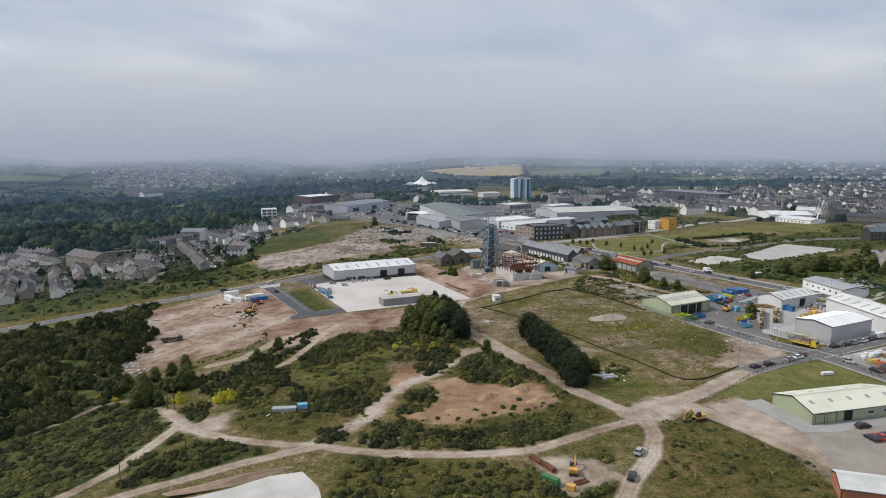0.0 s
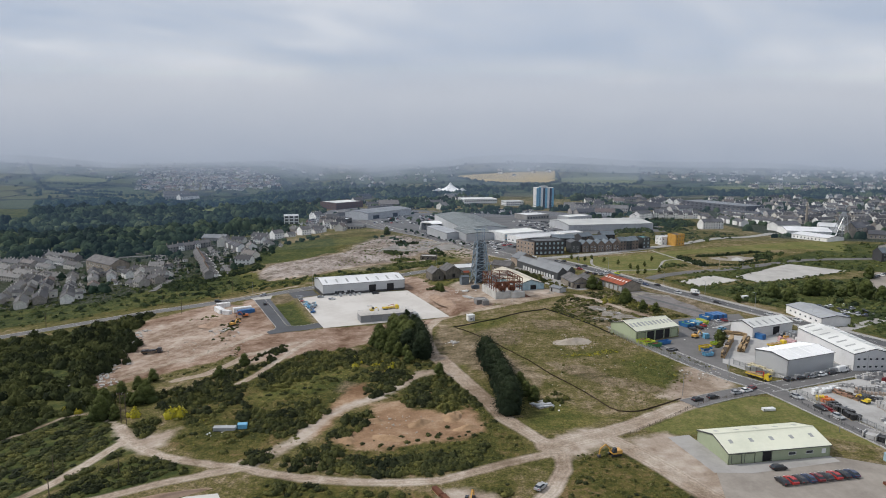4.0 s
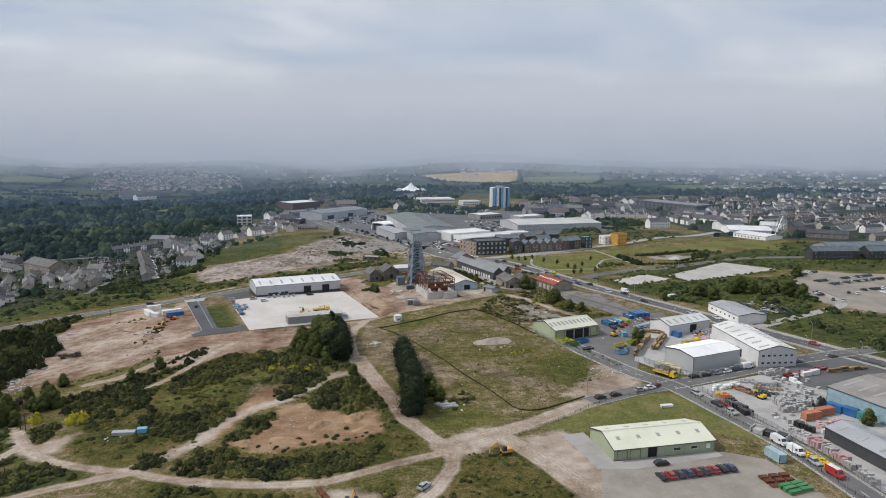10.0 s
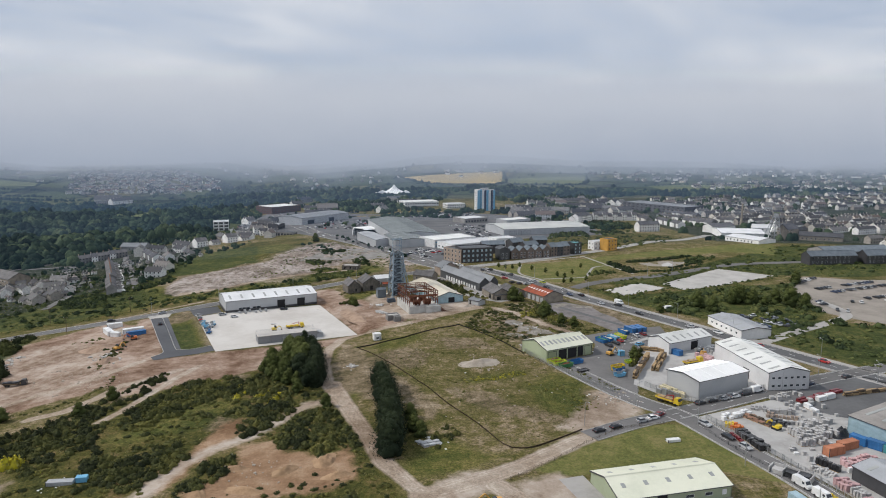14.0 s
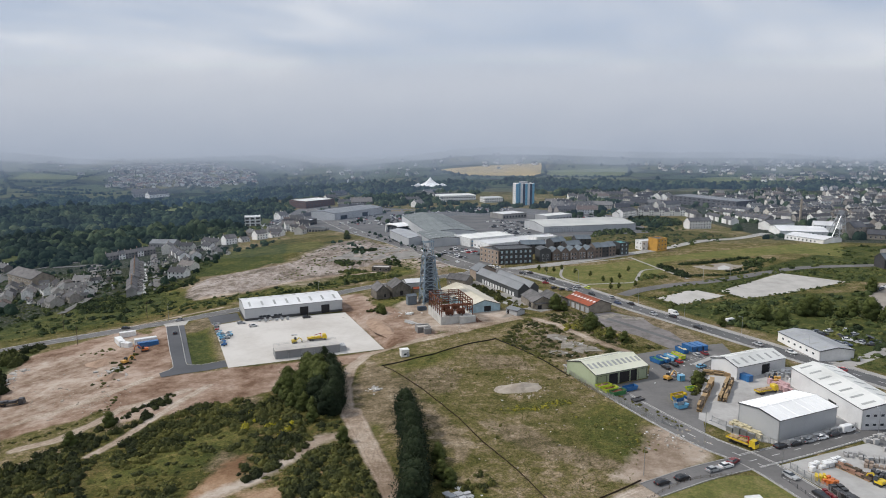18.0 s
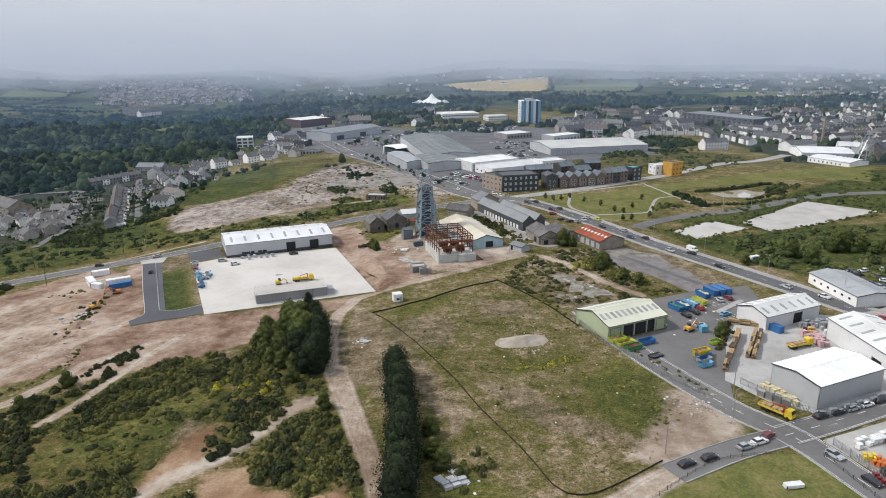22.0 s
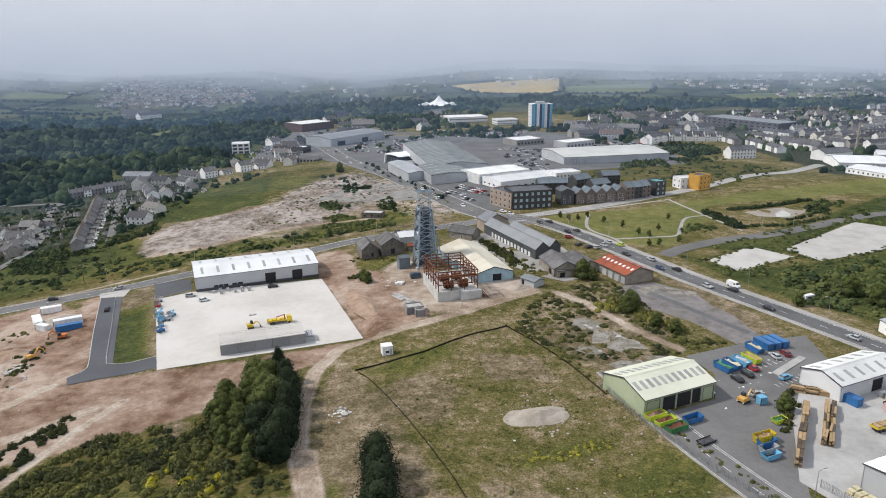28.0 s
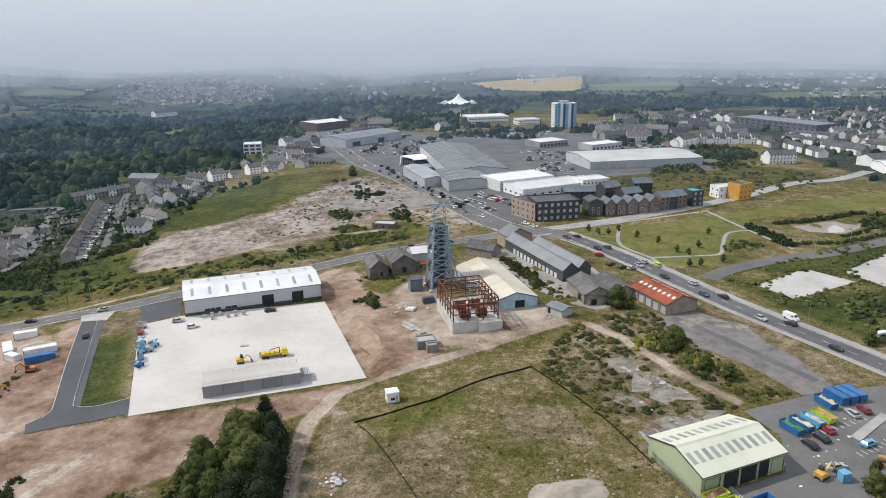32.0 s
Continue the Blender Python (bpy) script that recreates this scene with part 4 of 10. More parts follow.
def drape(poly, lift, step=4.0):
    """A plot that follows the land: corners and triangles."""
    from mathutils.geometry import delaunay_2d_cdt
    p = []
    for (ax, ay), (bx, by) in zip(poly, poly[1:] + poly[:1]):
        k = max(1, int(math.hypot(bx - ax, by - ay) / step))
        p += [Vector((ax + (bx - ax) * i / k, ay + (by - ay) * i / k)) for i in range(k)]
    edge = len(p)
    xs, ys = [a[0] for a in poly], [a[1] for a in poly]
    gx_, gy_ = np.meshgrid(np.arange(min(xs), max(xs), step), np.arange(min(ys), max(ys), step))
    ok = area(gx_, gy_, poly) > step * 0.4
    p += [Vector((a, b)) for a, b in zip(gx_[ok], gy_[ok])]
    v, _, f, *_ = delaunay_2d_cdt(p, [(i, (i + 1) % edge) for i in range(edge)], [list(range(edge))], 1, 1e-4)
    xy = np.array([tuple(a) for a in v])
    return np.column_stack([xy, relief(xy[:, 0], xy[:, 1]) + lift]), np.array([t for t in f if len(t) == 3])


def lay_road(name, label, pts, half, mat, kerbs=True, lines=True, lift=0.09):
    v, q = ribbon(pts, half, lift)
    road = tagged(new(name, numpy_mesh(name, v, q, mat)), label, "road", "", "structure")
    if kerbs:
        for side in (-1, 1):
            kv, kq = ribbon(pts, 0.12, lift + 0.12, side * (half + 0.12), 1)
            s = Shape()
            n = len(kv) // 2
            lo = [(a, b, c - 0.4) for a, b, c in kv]
            s.v = [tuple(a) for a in kv] + lo
            s.f = [tuple(a) for a in kq]
            for i in range(n - 1):
                for e in (0, 1):
                    a, b = 2 * i + e, 2 * i + 2 + e
                    s.f.append((a, b, b + 2 * n, a + 2 * n))
            part("kerb", s, M["kerb"], road, "pale concrete kerb")
    if lines:
        v, q = ribbon(pts, 0.09, lift + 0.02, 0.0, 1, dash=(1, 2))
        part("centre_line", numpy_mesh("centre_line", v, q, M["paint_line"]), None, road, "broken white centre line")
        for side in (-1, 1):
            v, q = ribbon(pts, 0.07, lift + 0.02, side * (half - 0.4), 1)
            part("edge_line", numpy_mesh("edge_line", v, q, M["paint_line"]), None, road, "thin white edge line")
    return road


def lay_plot(name, label, poly, mat, lift=0.07, category="pavement"):
    v, f = drape(poly, lift)
    if category == "field":
        v = np.array([(x, y, land_fast(x, y) + lift) for x, y, _ in v])
    return tagged(new(name, numpy_mesh(name, v, f, mat)), label, category, "", "structure")


lay_road("road_west", "grey asphalt main road past the new warehouse", MAIN_WEST, 4.6, M["asphalt"])
lay_road("road_east", "grey asphalt main road with worn lane lines", MAIN_EAST, 4.5, M["park_asphalt"], lift=0.10)
for pts_, lab in ((MAIN_EAST, "pale worn footway beside the main road"),):
    for half_, off_ in ((1.4, 6.3), (0.8, -5.8)):
        v, q = ribbon(pts_[1:], half_, 0.13, off_, 2)
        tagged(new("pavement_kerbside", numpy_mesh("pavement_kerbside", v, q, M["worn_yard"])), lab, "pavement", "", "structure")
lay_road("road_far", "grey asphalt road towards the retail park", FAR_ROAD, 7.6, M["asphalt"], lift=0.11)
lay_road("road_park", "pale road along the park and new houses", PARK_ROAD, 4.0, M["worn_yard"], lift=0.12)
lay_road("road_lane", "pale grey lane behind the concrete slab", LANE, 3.9, M["asphalt"], kerbs=False, lines=False, lift=0.12)
lay_road("street", "grey asphalt estate street with parked cars", STREET, 4.3, M["asphalt"], lift=0.12)
lay_road("street_side", "grey asphalt side street by the white shed", SIDE_STREET, 4.0, M["asphalt"], lift=0.13)
lay_road("street_link", "grey asphalt link to the gravel track", LINK, 3.6, M["asphalt"], lift=0.14, lines=False)
access = lay_plot("access_road", "new dark asphalt access road beside a grass strip", [(-89, 400), (-70, 358), (-57, 330), (-58, 326), (-60, 323), (-57, 318), (-33, 328), (-37, 336), (-46, 332), (-51, 332), (-54, 336), (-82, 399)], M["new_asphalt"], 0.10, "road")
lay_road("road_spur", "pale worn lane between the workshop and the car park", [(205, 312), (216, 316), (240, 332), (261, 345), (281, 359), (287, 375), (287, 392)], 2.8, M["worn_yard"], kerbs=False, lines=False, lift=0.12)
lay_plot("pavement_footway", "narrow dark asphalt footway beside the access road", [(-81.7, 399), (-79, 399), (-62, 360), (-49.5, 331.8), (-51, 332.4), (-53.7, 336)], M["new_asphalt"], 0.16)
lay_plot("pavement_entry", "pale concrete crossover at the main road", [(-93, 406.5), (-80, 409), (-78.5, 399.2), (-89.4, 400.2)], M["concrete"], 0.12)
for pts in ([(-82, 399), (-68, 368), (-54, 336.5), (-51, 332.3), (-46, 332.2), (-37, 336)], [(-89, 400), (-70, 358), (-57, 330), (-58, 326), (-60, 323)]):
    v, q = ribbon(pts, 0.14, 0.22, 0.0, 1)
    part("kerb", numpy_mesh("kerb", v, q, M["kerb"]), None, access, "pale concrete kerb")
lay_plot("pavement_pad", "broad pale new concrete yard", PAD, M["new_concrete"], 0.10)
lay_plot("pavement_parking", "dark asphalt parking beside the warehouse", PLOTS["pavement_parking"], M["new_asphalt"], 0.09)
lay_plot("pavement_recycling", "grey asphalt recycling yard", PLOTS["pavement_recycling"], M["asphalt"], 0.06)
lay_plot("pavement_builders", "pale concrete builders yard", PLOTS["pavement_builders"], M["yard_concrete"], 0.08)
lay_plot("pavement_merchants", "grey concrete merchants yard stacked with goods", PLOTS["pavement_merchants"], M["yard_concrete"], 0.06)
lay_plot("pavement_store_yard", "dark asphalt storage yard at the estate road", [(183, 248), (203, 263), (228, 275), (238, 260), (240, 241), (218, 212), (209, 219), (200, 230), (196, 233), (190, 240)], M["park_asphalt"], 0.10)
lay_plot("pavement_front_yard", "worn tan gravel car park before the green shed", PLOTS["pavement_front_yard"], M["tan_yard"], 0.05)
lay_plot("pavement_slab", "old pale concrete slab among scrub", PLOTS["pavement_slab"], M["concrete"], 0.06)
lay_plot("pavement_slab_far", "wide old pale concrete slab", PLOTS["pavement_slab_far"], M["concrete"], 0.06)
lay_plot("pavement_car_park", "worn tan car park full of cars", PLOTS["pavement_car_park"], M["tan_yard"], 0.06)
lay_plot("pavement_broken", "cracked grey old concrete with weeds", PLOTS["pavement_broken"], M["broken_slab"], 0.06)
lay_plot("pavement_white", "pale new concrete base beside the track", PLOTS["pavement_white"], M["concrete"], 0.12)
lay_plot("pavement_junction", "grey asphalt crossroads", PLOTS["pavement_junction"], M["asphalt"], 0.14)
lay_plot("pavement_retail", "grey asphalt retail car parks and service yards", PLOTS["pavement_retail"], M["park_asphalt"], 0.05)
lay_plot("pavement_waste", "cracked grey slabs of the cleared works", [(-36, 566), (-27, 604), (-21, 624), (-6, 633), (10, 630), (27, 617), (38, 566), (20, 564), (-8, 570)], M["waste_slab"], 0.22)
lay_plot("pavement_apron", "pale worn apron beside the green shed", [(97, 192), (104, 194), (108, 178), (108.2, 174.6), (139.5, 181.4), (140.5, 178), (113, 170), (103, 170)], M["worn_yard"], 0.09)
lay_plot("pavement_works", "tan dirt yard of the old works", [(70, 470), (66, 440), (82, 424), (97, 405), (106, 398), (118, 404), (118, 424), (112, 446), (104, 462), (84, 484)], M["worn_yard"], 0.05)
for i, pts in enumerate(([(135, 513), (130, 489), (131, 476), (139, 462), (142, 449)], [(190, 548), (198, 511), (207, 476)], [(203, 509), (187, 503), (177, 481), (171, 467), (158, 464), (140, 461)], [(120, 514), (156, 532), (191, 550)])):
    v, q = ribbon(pts, 0.9, 0.06, rows=2)
    tagged(new("pavement_path", numpy_mesh("path", v, q, M["worn_yard"])), "pale gravel path across the park lawn", "path", "", "structure")
RUIN_SLABS = (("cracked pale concrete floor slab with weeds", [(104, 358), (108, 359), (113, 354), (111, 348), (106, 349), (103, 353)]),
              ("broad broken concrete floor slab of the old works", [(110, 350), (116, 346.5), (119, 341), (122, 339), (124, 333), (118, 333.5), (115, 330), (111, 334), (112, 338), (107, 337), (108, 343)]),
              ("weedy old concrete floor slab", [(109, 322), (114, 325), (117, 324), (123, 328), (130, 328), (121, 320), (113, 316)]),
              ("small broken concrete floor slab", [(102, 335), (107, 334.5), (110, 330), (105, 328.6), (101, 332)]))
for label, poly in RUIN_SLABS:
    lay_plot("pavement_ruin", label, poly, M["ruin_slab"], 0.10)
v, q = ribbon(STRIPE, 1.5, 0.11, 0.0, 2)
tagged(new("pavement_strip", numpy_mesh("pavement_strip", v, q, M["park_asphalt"])), "dark asphalt strip across the old concrete", "pavement", "", "structure")
for poly in PANELS:
    lay_plot("pavement_panel", "pale cracked concrete panels by the garage", poly, M["ruin_slab"], 0.12)
for label, poly in (("golden stubble field under the cloud", [(23, 1794), (293, 1876), (252, 1594), (92, 1614)]),):
    lay_plot("field_golden", label, poly, M["stubble"], 0.8, "field")
for label, poly in (("green pasture beyond the woods", [(281, 1579), (261, 1729), (497, 1789), (433, 1581)]), ("small bright pasture among the valley woods", [(-384, 1107), (-349, 1111), (-401, 1227), (-415, 1175)]), ("small pasture on the valley side", [(-334, 1074), (-310, 1090), (-355, 1146)]), ("narrow pale field on the far valley side", [(-1037, 1760), (-1056, 1850), (-850, 1800), (-870, 1760)]), ("long green pasture beyond the town", [(570, 1414), (569, 1541), (864, 1596), (795, 1462)]),
                    ):
    lay_plot("field_green", label, poly, M["pasture"], 0.8, "field")
# kerbed islands at the crossroads
for x, y, a, w in ((94, 497, 28, 5.0), (72, 506, -60, 4.0), (104, 509, 25, 4.0), (84, 493, 28, 3.0)):
    c, s_ = math.cos(math.radians(a)), math.sin(math.radians(a))
    ring = [(x + dx * c - dy * s_, y + dx * s_ + dy * c) for dx, dy in ((-w, -0.7), (w, -0.9), (w + 0.7, 0), (w, 0.9), (-w, 0.7), (-w - 0.5, 0))]
    z = land(x, y) + 0.1
    tagged(part("traffic_island", Shape().slab(ring, z, z + 0.28), M["kerb"]), "kerbed concrete traffic island at the crossroads", "traffic island", "crossroads islands")
tagged(part("traffic_island", Shape().slab([(155.6, 316.6), (168.8, 328.2), (170.2, 326.4), (157, 314.6)], land(162, 321) - 0.2, land(162, 321) + 0.3), M["kerb"]), "long pale concrete island in the recycling yard", "traffic island")
lay_plot("pavement_garden", "tan gravel of the hedged park garden", [(223, 516), (245, 526), (263, 529), (257, 515), (242, 502), (227, 506)], M["tan_yard"], 0.06)
lay_plot("pavement_garden", "white sand patch in the park garden", [(239, 513), (246, 520), (247, 511), (243, 505), (236, 504)], M["yard_concrete"], 0.12)

# ---- buildings ----
def cut_wall(s, along, y0, y1, h, holes, axis=0, base=-1.5, peak=None):
    """One closed wall from 0 to along (axis 0: in x, at y0..y1; axis 1: in y, at x0..x1) round its holes (a0, a1, z0, z1); peak: a gable's rise, with its inset at the eaves."""
    xs = sorted({0.0, along, *([peak[1], along / 2, along - peak[1]] if peak else []), *[a for q in holes for a in q[:2]]})
    zs = sorted({base, h, *[a for q in holes for a in q[2:]]})
    nx_, nz_ = len(xs), len(zs)
    k = len(s.v)
    for y in (y0, y1):
        s.v += [(x, y, z) if axis == 0 else (y, x, z) for z in zs for x in xs]
    half = nx_ * nz_
    at = lambda i, j, side: k + side * half + j * nx_ + i
    solid = {(i, j) for i in range(nx_ - 1) for j in range(nz_ - 1) if not any(q[0] <= (xs[i] + xs[i + 1]) / 2 <= q[1] and q[2] <= (zs[j] + zs[j + 1]) / 2 <= q[3] for q in holes)}
    for i, j in solid:
        s.f += [(at(i, j, 0), at(i + 1, j, 0), at(i + 1, j + 1, 0), at(i, j + 1, 0)), (at(i, j + 1, 1), at(i + 1, j + 1, 1), at(i + 1, j, 1), at(i, j, 1))]
        for (di, dj), (p, q) in (((-1, 0), ((i, j), (i, j + 1))), ((1, 0), ((i + 1, j + 1), (i + 1, j))), ((0, -1), ((i + 1, j), (i, j))), ((0, 1), ((i, j + 1), (i + 1, j + 1)))):
            inner = peak and dj == 1 and j == nz_ - 2 and xs[i] >= peak[1] - 1e-6 and xs[i + 1] <= along - peak[1] + 1e-6
            if (i + di, j + dj) not in solid and not inner:
                s.f.append((at(*p, 0), at(*q, 0), at(*q, 1), at(*p, 1)))
    if peak:
        ids = [i for i in range(nx_) if peak[1] - 1e-6 <= xs[i] <= along - peak[1] + 1e-6]
        m = len(s.v)
        s.v += [(along / 2, y, h + peak[0]) if axis == 0 else (y, along / 2, h + peak[0]) for y in (y0, y1)]
        top = nz_ - 1
        s.f += [tuple(at(i, top, 0) for i in ids) + (m,), tuple(at(i, top, 1) for i in ids[::-1]) + (m + 1,)]
        s.f += [(at(ids[-1], top, 0), at(ids[-1], top, 1), m + 1, m), (at(ids[0], top, 1), at(ids[0], top, 0), m, m + 1)]
    return s


def shed(name, label, category, p, q, deep, eave, rise, wall, roof, doors=(), glazing=(), lights=0, end_door=None, plinth=None, light_mat="skylight", over=0.25, end_glazing=(), span=(0.22, 0.72), ribs=0):
    """A gabled hall: p and q are the front corners, deep its depth. doors and glazing: (from, to, low, high, material) along the front."""
    L = math.dist(p, q)
    t = thing(name, label, category, p[0], p[1], heading(p, q))
    w = 0.25
    holes = [d[:4] for d in (*doors, *glazing)]
    part("front_wall", cut_wall(Shape(), L, 0, w, eave, holes), M[wall], t)
    part("back_wall", cut_wall(Shape(), L, deep - w, deep, eave, []), M[wall], t)
    for x0, door in ((0.0, end_door), (L - w, None)):
        panes = end_glazing if x0 > 0 else ()
        s = cut_wall(Shape(), deep, x0, x0 + w, eave, ([door] if door else []) + list(panes), axis=1, peak=(rise, w))
        part("gable_wall", s, M[wall], t)
        for a, b, c, d in panes:
            wd = part("window", Shape().box(L - 0.16, a, c, L - 0.12, b, d), M["glass"], t)
            part("window_frame", Shape().box(L - 0.1, a, c, L + 0.02, b, c + 0.09).box(L - 0.1, a, d - 0.09, L + 0.02, b, d).box(L - 0.1, a, c, L + 0.02, a + 0.09, d).box(L - 0.1, b - 0.09, c, L + 0.02, b, d), M["white"], wd)
        if door:
            part("end_door", Shape().box(x0 + 0.1, door[0], door[2], x0 + 0.16, door[1], door[3]), M["dark_opening"], t)
    part("floor_slab", Shape().box(w, w, -0.4, L - w, deep - w, 0.05), M["concrete"], t)
    for a, b, c, d, mat in doors:
        # With dark_opening the panel stands in for the shade inside an open bay.
        dr = part("roller_door", Shape().box(a, 0.14, c, b, 0.2, d), M[mat], t)
        fr = Shape().box(a - 0.12, -0.04, c, a, 0.1, d + 0.12).box(b, -0.04, c, b + 0.12, 0.1, d + 0.12).box(a, -0.04, d, b, 0.1, d + 0.12)
        part("door_frame", fr, M["charcoal"], dr)
    for a, b, c, d, mat in glazing:
        wd = part("window", Shape().box(a, 0.1, c, b, 0.14, d), M[mat], t)
        k = max(1, int((b - a) / 1.6))
        fr = Shape().box(a, -0.02, c, b, 0.08, c + 0.08).box(a, -0.02, d - 0.08, b, 0.08, d)
        for i in range(k + 1):
            x = a + (b - a) * i / k
            fr.box(x - 0.04, -0.02, c, x + 0.04, 0.08, d)
        part("window_frame", fr, M["white"], wd)
    if plinth:
        h, mat = plinth
        part("plinth", cut_wall(Shape(), L, -0.05, -0.005, h, [(d[0] - 0.15, d[1] + 0.15, d[2], h) for d in doors if d[2] < h]), M[mat], t)
        part("plinth", Shape().box(-0.05, 0, -1.5, -0.005, deep, h), M[mat], t)
    th = 0.16
    k = rise / (deep / 2)
    for side in (0, 1):
        ya, yb = (-over, deep / 2) if side == 0 else (deep + over, deep / 2)
        za, zb = eave - k * over + 0.02, eave + rise + 0.02
        s = Shape()
        k0 = len(s.v)
        s.v += [(x, y, z + dz) for dz in (0, th) for x, y, z in ((-over, ya, za), (L + over, ya, za), (L + over, yb, zb), (-over, yb, zb))]
        s.f += [tuple(k0 + i for i in r) for r in ((3, 2, 1, 0), (4, 5, 6, 7), (0, 1, 5, 4), (1, 2, 6, 5), (2, 3, 7, 6), (3, 0, 4, 7))]
        rf = part("roof", s, M[roof], t)
        for i in range(lights):
            x = L * (i + 0.5) / lights
            a, b = span
            s = Shape()
            pts = []
            for dz in (0.02, 0.07):
                for xx, u in ((x - 0.55, a), (x + 0.55, a), (x + 0.55, b), (x - 0.55, b)):
                    pts.append((xx, ya + (yb - ya) * u, za + (zb - za) * u + th + dz))
            s.v += pts
            s.f += [(3, 2, 1, 0), (4, 5, 6, 7), (0, 1, 5, 4), (1, 2, 6, 5), (2, 3, 7, 6), (3, 0, 4, 7)]
            part("rooflight", s, M[light_mat], rf)
        for i in range(ribs):
            x = L * (i + 0.5) / ribs
            part("roof_rib", Shape().beam((x, ya, za + th + 0.05), (x, yb, zb + th + 0.05), 0.28, 0.16), M[roof], rf)
        yg = -over - 0.12 if side == 0 else deep + over
        part("gutter", Shape().box(-over, yg, za - 0.05, L + over, yg + 0.12, za + 0.1), M["charcoal"], t)
    part("ridge_cap", Shape().prism([(deep / 2 - 0.35, eave + rise + th - 0.02), (deep / 2 + 0.35, eave + rise + th - 0.02), (deep / 2, eave + rise + th + 0.12)], L + 2 * over, 0, -over), M[roof], t)
    for x in (-over - 0.04, L + over):
        s = Shape()
        for y0, y1 in ((-over, deep / 2), (deep + over, deep / 2)):
            s.beam((x + 0.02, y0, eave - k * over + 0.05), (x + 0.02, y1, eave + rise + 0.05), 0.06, 0.35)
        part("barge_board", s, M["charcoal" if wall != "fabric" else "fabric"], t)
    return t


def block(name, label, category, p, q, deep, high, wall, roof="roof_grey", storeys=2, bays=6, window=(1.2, 1.3), sides=(0, 1, 3), parapet=0.4, glass="glass", frame="white", extra=None, sill0=0.9):
    """A flat-roofed block with rows of windows; p, q its front corners."""
    L = math.dist(p, q)
    t = thing(name, label, category, p[0], p[1], heading(p, q))
    fh = high / storeys
    faces = {0: L, 1: deep, 2: L, 3: deep}
    for side in range(4):
        length = faces[side]
        n = max(1, round(bays * length / L)) if side in sides else 0
        holes = []
        for i in range(n):
            for s in range(storeys):
                c = length * (i + 0.5) / n
                holes.append((c - window[0] / 2, c + window[0] / 2, s * fh + sill0, min(s * fh + sill0 + window[1], high - 0.2)))
        y0 = 0 if side in (0, 3) else (deep - 0.3 if side == 2 else L - 0.3)
        axis = 0 if side in (0, 2) else 1
        wl_ = part("wall", cut_wall(Shape(), length, y0, y0 + 0.3, high, holes, axis, base=-2.0), M[wall], t)
        for a, b, c, d in holes:
            s, f = Shape(), Shape()
            u = y0 + 0.12
            for sh, (m0, m1) in ((s, (0.0, 0.04)),):
                sh.box(a, u + m0, c, b, u + m1, d) if axis == 0 else sh.box(u + m0, a, c, u + m1, b, d)
            wd = part("window", s, M[glass], t)
            if p[1] > 650:
                continue
            for a2, b2, c2, d2 in ((a, b, c, c + 0.1), (a, b, d - 0.08, d), (a, a + 0.08, c, d), (b - 0.08, b, c, d)):
                f.box(a2, u - 0.04, c2, b2, u + 0.08, d2) if axis == 0 else f.box(u - 0.04, a2, c2, u + 0.08, b2, d2)
            part("window_frame", f, M[frame], wd)
    part("roof", Shape().box(0.3, 0.3, high - 0.35, L - 0.3, deep - 0.3, high - 0.1), M[roof], t)
    s = Shape().box(-0.06, -0.06, high, L + 0.06, 0.36, high + parapet).box(-0.06, deep - 0.36, high, L + 0.06, deep + 0.06, high + parapet)
    s.box(-0.06, 0.36, high, 0.36, deep - 0.36, high + parapet).box(L - 0.36, 0.36, high, L + 0.06, deep - 0.36, high + parapet)
    part("parapet", s, M[wall], t)
    return t


# the new warehouse
shed("warehouse", "long new warehouse in pale grey cladding over a dark plinth", "warehouse", (-46.5, 397.6), (0.6, 418.4), 24.0, 6.4, 1.9, "pale_sheet", "white_sheet",
     doors=[(28.5, 32.8, 0, 4.6, "dark_opening"), (40.0, 44.3, 0, 4.6, "dark_opening")], glazing=[(7.0, 13.0, 0.4, 2.3, "glass"), (14.5, 19, 0.4, 2.3, "glass")], lights=8, plinth=(1.3, "charcoal"))
# the two green sheds
shed("green_shed", "pale green metal recycling shed with open dark bays", "shed", (112.4, 291.2), (134.0, 302.0), 17.4, 4.9, 2.5, "green_sheet", "pale_green_roof",
     doors=[(0.8, 5.0, 0, 4.0, "green_sheet"), (6.2, 10.2, 0, 4.2, "dark_opening"), (11, 15.5, 0, 4.2, "dark_opening"), (16.2, 19.0, 0, 4.3, "dark_opening"), (20, 23.6, 0, 4.0, "green_sheet")], lights=11, span=(0.38, 0.72))
shed("green_shed", "long low pale green metal shed with small dark rooflights", "shed", (108.4, 174.9), (139.4, 181.6), 15.6, 3.2, 2.2, "green_sheet", "pale_green_roof",
     doors=[(1.0, 4.0, 0, 2.7, "green_sheet"), (5, 8, 0, 2.7, "green_sheet"), (10.5, 13.2, 0, 3.0, "dark_opening")], glazing=[(18.5, 20.8, 1.2, 2.2, "glass"), (24.0, 26.2, 1.2, 2.2, "glass"), (29, 30.2, 1.0, 2.4, "white")], lights=5, span=(0.46, 0.64))
